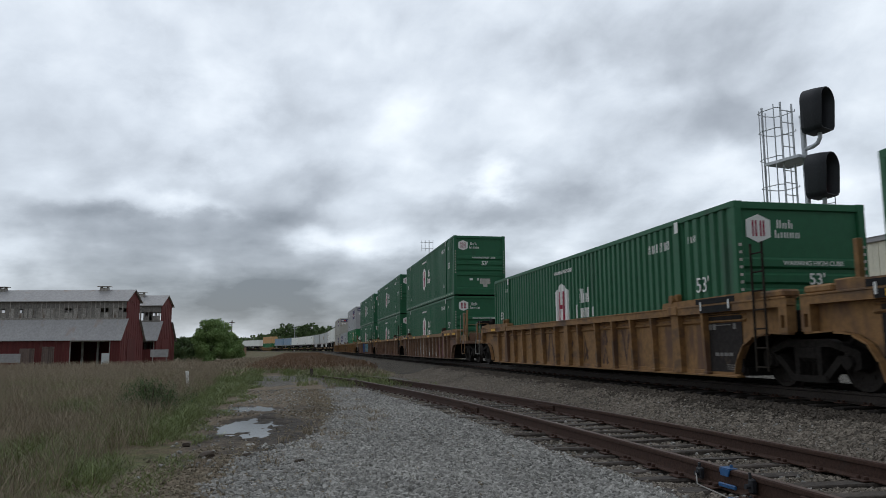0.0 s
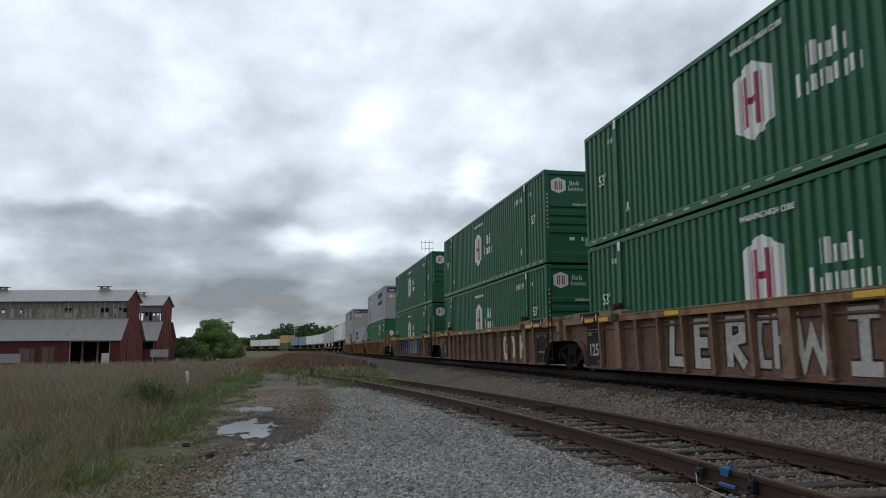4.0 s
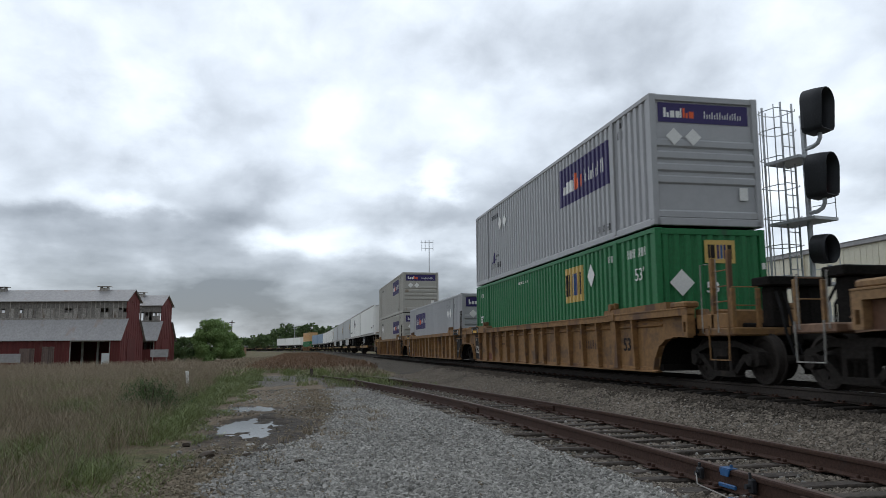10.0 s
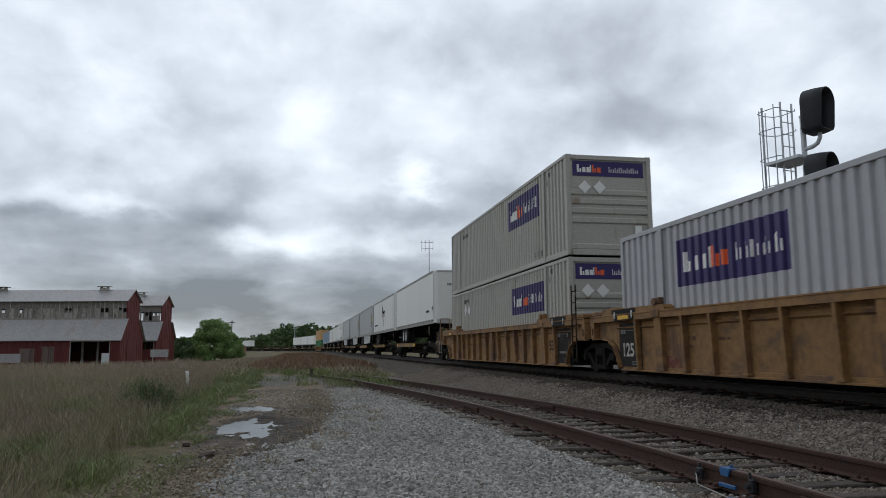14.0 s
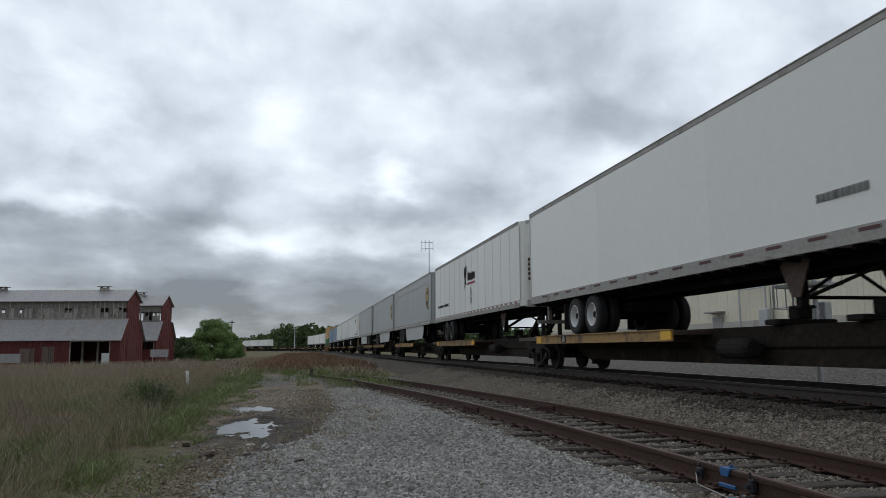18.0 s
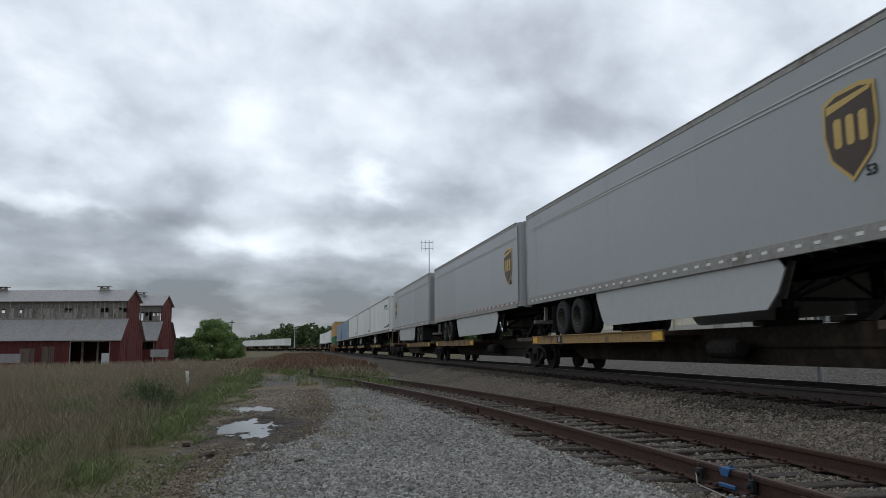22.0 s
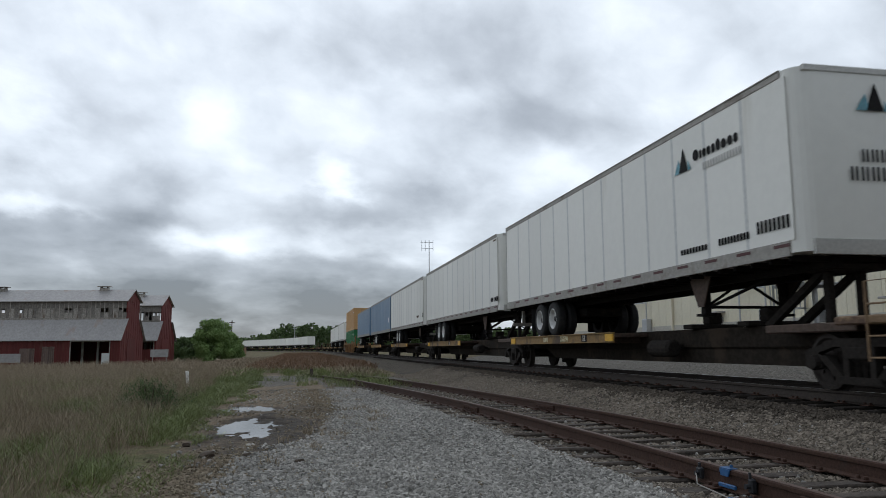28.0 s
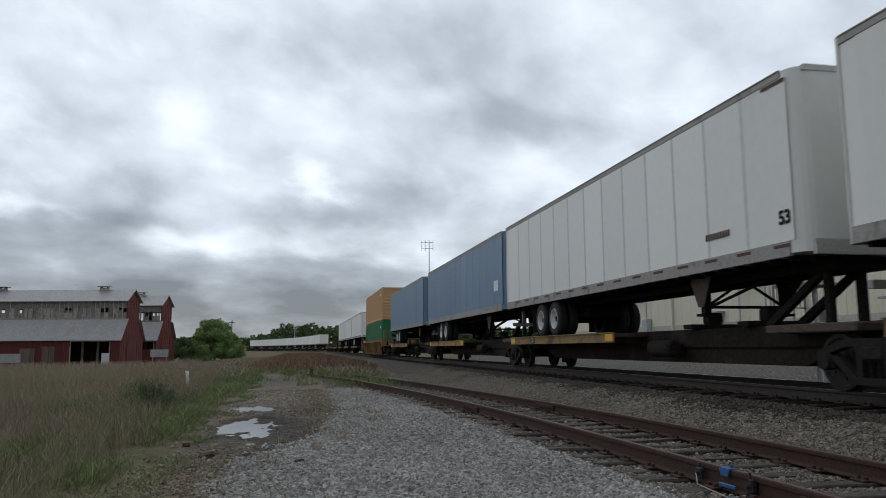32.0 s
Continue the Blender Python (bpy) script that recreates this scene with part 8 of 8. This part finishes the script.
def marks_numbers(th):
    figures(th, 4, 0.13, tr_near(-5.5, 2.7), BLACK)
    figures(th, 6, 0.13, tr_near(-6.0, 2.7), BLACK)
    lettering("length_mark", "53'", 0.3, BLACK, th, tr_near(-7.3, 2.85), 0.006)
    figures(th, 4, 0.15, tr_front(-0.33, 4.12), BLACK)
    figures(th, 6, 0.15, tr_front(0.2, 4.12), BLACK)
    sign("emblem", [(0.11 * math.cos(a), 0.08 * math.sin(a)) for a in np.linspace(0, 6.28, 14)[:-1]], RED, th, tr_front(0.15, 4.66), 0.006, "small dark red oval badge")
    sign("nose_box", rect(-0.17, 0.17, -0.2, 0.2), TRIM, th, tr_front(0.6, 2.75), 0.09, "grey connector box")
    sign("nose_box", rect(-0.26, 0.26, -0.13, 0.13), TRIM, th, tr_front(-0.05, 2.45), 0.06)


def marks_bird(th):
    wing = [(0.0, 0.0), (0.14, 0.25), (0.2, 0.6), (0.05, 0.42), (-0.05, 0.75), (-0.12, 0.4), (-0.3, 0.62), (-0.3, 0.3), (-0.2, -0.05), (-0.24, -0.45), (-0.06, -0.2), (0.1, -0.3)]
    sign("emblem", wing, BLACK, th, tr_near(0.72, 3.72), 0.006, "black feathered emblem")
    blocks("emblem_word", [0.24, 0.22, 0.22, 0.2, 0.24], 0.42, 0.06, BLACK, th, tr_near(-0.35, 3.82), hollow=True)
    blocks("emblem_word", [0.09] * 12, 0.1, 0.03, RED, th, tr_near(-0.35, 3.48))
    s = Shape()
    for a, b in (((0, 0.42), (0.2, 0)), ((0.2, 0), (0, -0.42)), ((0, -0.42), (-0.2, 0)), ((-0.2, 0), (0, 0.42))):
        s.prism([a, b, (b[0] * 0.8, b[1] * 0.8), (a[0] * 0.8, a[1] * 0.8)], 0, 0.006, 2)
    part("diamond_mark", s, BLACK, th, "black diamond outline", tr_near(-0.3, 2.9))
    lettering("slogan", "OUR DRIVERS MAKE THE DIFFERENCE", 0.17, BLACK, th, tr_near(6.05, 2.8), 0.004)
    blocks("marking", [0.12] * 5, 0.14, 0.04, SMEAR, th, tr_front(-1.0, 3.3) @ pose(0, 0, 0, 0, 0, 90))
    sign("nose_box", rect(-0.2, 0.2, -0.25, 0.25), TRIM, th, tr_front(-0.45, 2.9), 0.08)


def shield(y, z, k=1.0, back=False):
    def side(a, b):
        return pose(0, 0, 0, 0, 0, 180) @ tr_near(-a, b) if back else tr_near(a, b)

    def marks(th):
        out = [(-0.5, 0.5), (-0.25, 0.6), (0.25, 0.62), (0.5, 0.56), (0.52, 0.0), (0.4, -0.38), (0.0, -0.72), (-0.4, -0.38), (-0.52, 0.0)]
        e = sign("shield_emblem", [(a * k, b * k) for a, b in out], GOLD, th, side(y, z), 0.005, "brown and gold shield emblem")
        sign("shield_field", [(a * k * 0.9, b * k * 0.9) for a, b in out], SHIELD, e, pose(0, 0, 0.004), 0.004)
        sign("shield_band", [(-0.42 * k, 0.32 * k), (0.42 * k, 0.46 * k), (0.44 * k, 0.52 * k), (-0.42 * k, 0.44 * k)], GOLD, e, pose(0, 0, 0.0085), 0.004)
        for a in (-0.3, -0.06, 0.18):
            s = Shape()
            s.prism([((a + p) * k, q * k) for p, q in ((0.03, -0.2), (0.12, -0.2), (0.15, -0.16), (0.15, 0.18), (0.12, 0.22), (0.03, 0.22), (0.0, 0.18), (0.0, -0.16))], 0.0, 0.004, 2)
            part("shield_block", s, GOLD, e, "", pose(0, 0, 0.0085))
        lettering("length_mark", "53", 0.2, BLACK, th, side(-6.75, 2.95), 0.003)
        for z0 in (4.4, 4.47):
            sign("side_groove", rect(-7.6, 7.6, -0.012, 0.012), TRIM, th, side(0.15, z0), 0.004)
    return marks


def marks_peak(th):
    def peaks(name, at, k):
        e = sign(name, [(-0.5 * k, 0), (-0.1 * k, 0), (-0.22 * k, 0.45 * k)], SKYBLUE, th, at, 0.006, "blue and black peaks emblem")
        sign("peak", [(-0.2 * k, 0), (0.32 * k, 0), (0.08 * k, 0.75 * k)], BLACK, e, pose(0, 0, 0.002), 0.006)
        sign("peak", [(0.34 * k, 0), (0.52 * k, 0), (0.34 * k, 0.3 * k)], SKYBLUE, e, pose(0, 0, 0), 0.006)
    peaks("emblem", tr_near(-4.4, 4.05), 0.62)
    blocks("emblem_word", [0.2, 0.06, 0.11, 0.11, 0.11, 0.12, 0.15, 0.15, 0.11], 0.21, 0.045, BLACK, th, tr_near(-5.55, 4.27), hollow=True)
    blocks("emblem_word", [0.055] * 14, 0.13, 0.035, TRIM, th, tr_near(-5.75, 4.0))
    blocks("marking", [0.06, 0.05, 0.06, 0.06, 0.06, 0.06, 0.06, 0.06], 0.2, 0.05, BLACK, th, tr_near(-7.1, 2.57))
    blocks("marking", [0.07] * 9, 0.1, 0.04, BLACK, th, tr_near(-4.67, 2.48))
    blocks("marking", [0.06] * 10, 0.12, 0.035, BLACK, th, tr_near(-6.0, 2.5))
    peaks("emblem", tr_front(0.05, 4.28), 0.6)
    figures(th, 4, 0.2, tr_front(0.1, 3.46), BLACK)
    figures(th, 6, 0.22, tr_front(0.1, 3.16), BLACK)


def marks_plate(th):
    blocks("marking", [0.07, 0.06, 0.06, 0.06], 0.17, 0.035, BLACK, th, tr_near(-6.75, 2.5))
    blocks("marking", [0.06] * 6, 0.17, 0.035, BLACK, th, tr_near(-7.4, 2.5))
    sign("badge", rect(-0.24, 0.24, -0.025, 0.025), SMEAR, th, tr_near(-7.27, 4.76), 0.005, "dark red maker's badge")


def marks_53(th):
    blocks("marking", [0.045] * 10, 0.12, 0.035, SMEAR, th, tr_near(-5.5, 2.63))
    lettering("length_mark", "53", 0.3, BLACK, th, tr_near(-7.4, 2.63), 0.008)
    sign("badge", rect(-0.3, 0.3, -0.025, 0.025), SMEAR, th, tr_near(-7.3, 4.8), 0.005, "dark red maker's badge")


def marks_small(th):
    sign("badge", rect(-0.3, 0.3, -0.2, 0.2), WHITE, th, tr_near(-6.7, 3.0), 0.004, "small pale label")


MID = L53 / 2
LOW, HIGH = 0.28, 3.235
green_low = "green corrugated container with a white hexagon emblem, in a well"
green_top = "green corrugated container stacked on another, with white emblem"
for f, top in ((-7.93, False), (11.53, False), (35.28, True), (54.77, True), (74.53, True)):
    container(GREEN, green_low, f + MID, LOW, green_marks)
    if top:
        container(GREEN, green_top, f + MID, HIGH, green_upper_marks)
container(GREEN2, "bright green container with gold panel, in a well", 97.95 + MID, LOW, gold_marks)
container(GREY, "grey corrugated container with purple name panel, stacked on top", 97.95 + MID, HIGH, panel_marks(-4.0, 1.4, 2.5, True, ((3.55, 2.07), (4.18, 2.07)), owner=True))
container(GREY, "grey corrugated container with purple name panel, alone in a well", 117.08 + MID, LOW, panel_marks(3.72, 1.55, 2.48, True, ((-4.95, 2.08), (-5.55, 2.08))))
container(WARM, "warm grey container with purple name panel, in a well", 136.65 + MID, LOW, panel_marks(-4.1, 1.5, 2.42, True, ((4.3, 2.0), (5.0, 2.05))))
container(WARM, "rust-streaked warm grey container with purple panel, stacked on top", 136.65 + MID, HIGH, panel_marks(-3.75, 1.55, 2.6, True))
container(GREEN2, "green container in a well under an orange one", 337.6 + MID, LOW, plain_marks)
container(ORANGE, "faded orange container stacked on a green one", 337.6 + MID, HIGH, plain_marks)

ochre = "ochre steel well car with ribbed sides"
brown = "faded brown steel well car with ribbed sides and graffiti"
well_car(TAN, ochre, -7.93 + MID, False, False, True, True)
well_car(TAN, "ochre steel well car with faded brown sprayed strokes", 11.53 + MID, False, True, True, False, art_tag)
well_car(BROWN, brown, 35.28 + MID, True, False, True, True, art_white)
well_car(BROWN, brown, 54.77 + MID, False, False, True, False, art_big)
well_car(BROWN, brown, 74.53 + MID, False, True, True, False, lambda th: (art_swirl(th), art_blue(th))[0])
well_car(TAN, ochre, 97.95 + MID, True, False, True, True, lambda th: (bays(th), blocks("marking", [0.08] * 9, 0.22, 0.07, SMEAR, th, on_near(-4.3, 0.72, -1.336)))[0])
well_car(TAN, "ochre steel well car with a large faded red mark", 117.08 + MID, False, False, True, False, art_mark)
well_car(TAN, ochre, 136.65 + MID, False, True, True, False, bays)
well_car(TAN, ochre, 337.6 + MID, True, True, True, True)

UNIT = 7.8
plain = "white road trailer with smooth sides on a spine car"
ribbed = "white road trailer with panel seams on a spine car"
silver = "silver grey road trailer with side skirts and brown shield"
fronts = [(157.7, TRAILER, plain, False, False, "dark", RIM, marks_numbers, False, -0.15, 5.5),
          (174.9, TRAILER, "white road trailer with black emblem on a spine car", True, False, "pairs", OLDRIM, marks_bird, False, 0.62, 5.5),
          (192.3, TRAILER2, silver, False, True, "white", OLDRIM, shield(-6.42, 3.58), False, 0.5, 5.5),
          (209.35, TRAILER2, silver, False, True, "pairs", OLDRIM, shield(-6.42, 3.58), False, 0.8, 3.2),
          (227.3, TRAILER2, "silver grey road trailer facing backwards with its doors ahead", False, True, "white", OLDRIM, shield(-6.3, 3.6, 1.0, True), True, 0.45, 5.9),
          (246.3, TRAILER, "white road trailer with blue and black peaks emblem", True, False, "dark", RIM, marks_peak, False, 0.0, 1.1),
          (263.5, TRAILER, ribbed, True, False, "dark", RIM, marks_plate, False, -0.12, 1.75),
          (280.65, TRAILER, ribbed, True, False, "dark", RIM, marks_53, False, -0.1, 5.5),
          (297.2, TRAILER3, "faded blue road trailer on a spine car", True, False, "", RIM, marks_small, False, -0.1, 5.5),
          (315.1, TRAILER3, "faded blue road trailer on a spine car", True, False, "", RIM, None, False, -0.1, 5.5)]
for i, (f, skin, label, panels, skirts, tape, rims, marks, flipped, back, mark) in enumerate(fronts):
    spine_car(f + UNIT, first=i in (0, 5), last=i in (4, 9), number="553794" if i == 5 else "", mark=mark, flipped=flipped)
    trailer(skin, label, f + UNIT, panels, skirts, tape, rims, marks, flipped, back)
for i in range(3):
    spine_car(360.0 + 17.0 * i + UNIT, first=i == 0)
    trailer(TRAILER, plain, 360.0 + 17.0 * i + UNIT, False, False, "", RIM, None)
for i in range(4):
    spine_car(412.0 + 20.0 * i + UNIT, "empty dark spine car unit", first=True, last=True)
for i in range(9):
    spine_car(496.0 + 17.0 * i + UNIT)
    trailer(TRAILER, plain, 496.0 + 17.0 * i + UNIT, False, False, "", RIM, None)


# ---- movement ----
PACE = ((0.0, 8.26), (2.0, 8.30), (5.0, 8.38), (13.0, 8.38), (17.0, 8.46), (20.0, 8.58), (32.0, 8.59))


def gone(t):
    """The way that the train has gone since the start; its pace rises a little."""
    d = 0.0
    for (a, u), (b, w) in zip(PACE, PACE[1:]):
        e = min(t, b)
        if e > a:
            d += (e - a) * (u + (u + (w - u) * (e - a) / (b - a))) / 2
    return d


def on_track(s):
    """The pose of a car whose middle is s metres along the track."""
    if s <= BEND:
        return Matrix.Translation((MAIN_X, s, 0))
    a = (s - BEND) / RADIUS
    return Matrix.Translation((MAIN_X - RADIUS * (1 - math.cos(a)), BEND + RADIUS * math.sin(a), 0)) @ pose(0, 0, 0, 0, 0, math.degrees(a))


def motions():
    drift = Vector((-0.9816, 0.191, 0)) * 9.6
    walk(clouds, [(t, Matrix.Translation(drift * (t - 13.0))) for t in (0.0, 32.0)])
    for ob, s, z, *turn in MOVING:
        extra = pose(0, 0, z, 0, 0, turn[0] if turn else 0)
        walk(ob, [(2.0 * i, on_track(s - gone(2.0 * i)) @ extra) for i in range(17)])
    # wheels roll while they pass near
    step = 1 / 15
    for ob, at, s in WHEELSETS:
        near = [i for i in range(481) if 6 < s - gone(i * step) < 45]
        if len(near) < 3:
            continue
        rows = [(0.0, 0.0)] if near[0] > 0 else []
        rows += [(i * step, math.degrees((gone(i * step) - gone(near[0] * step)) / 0.42)) for i in near]
        if rows[-1][0] < 31.99:
            rows.append((32.0, rows[-1][1]))
        walk(ob, [(t, pose(*at, a, 0, 0)) for t, a in rows])


motions()
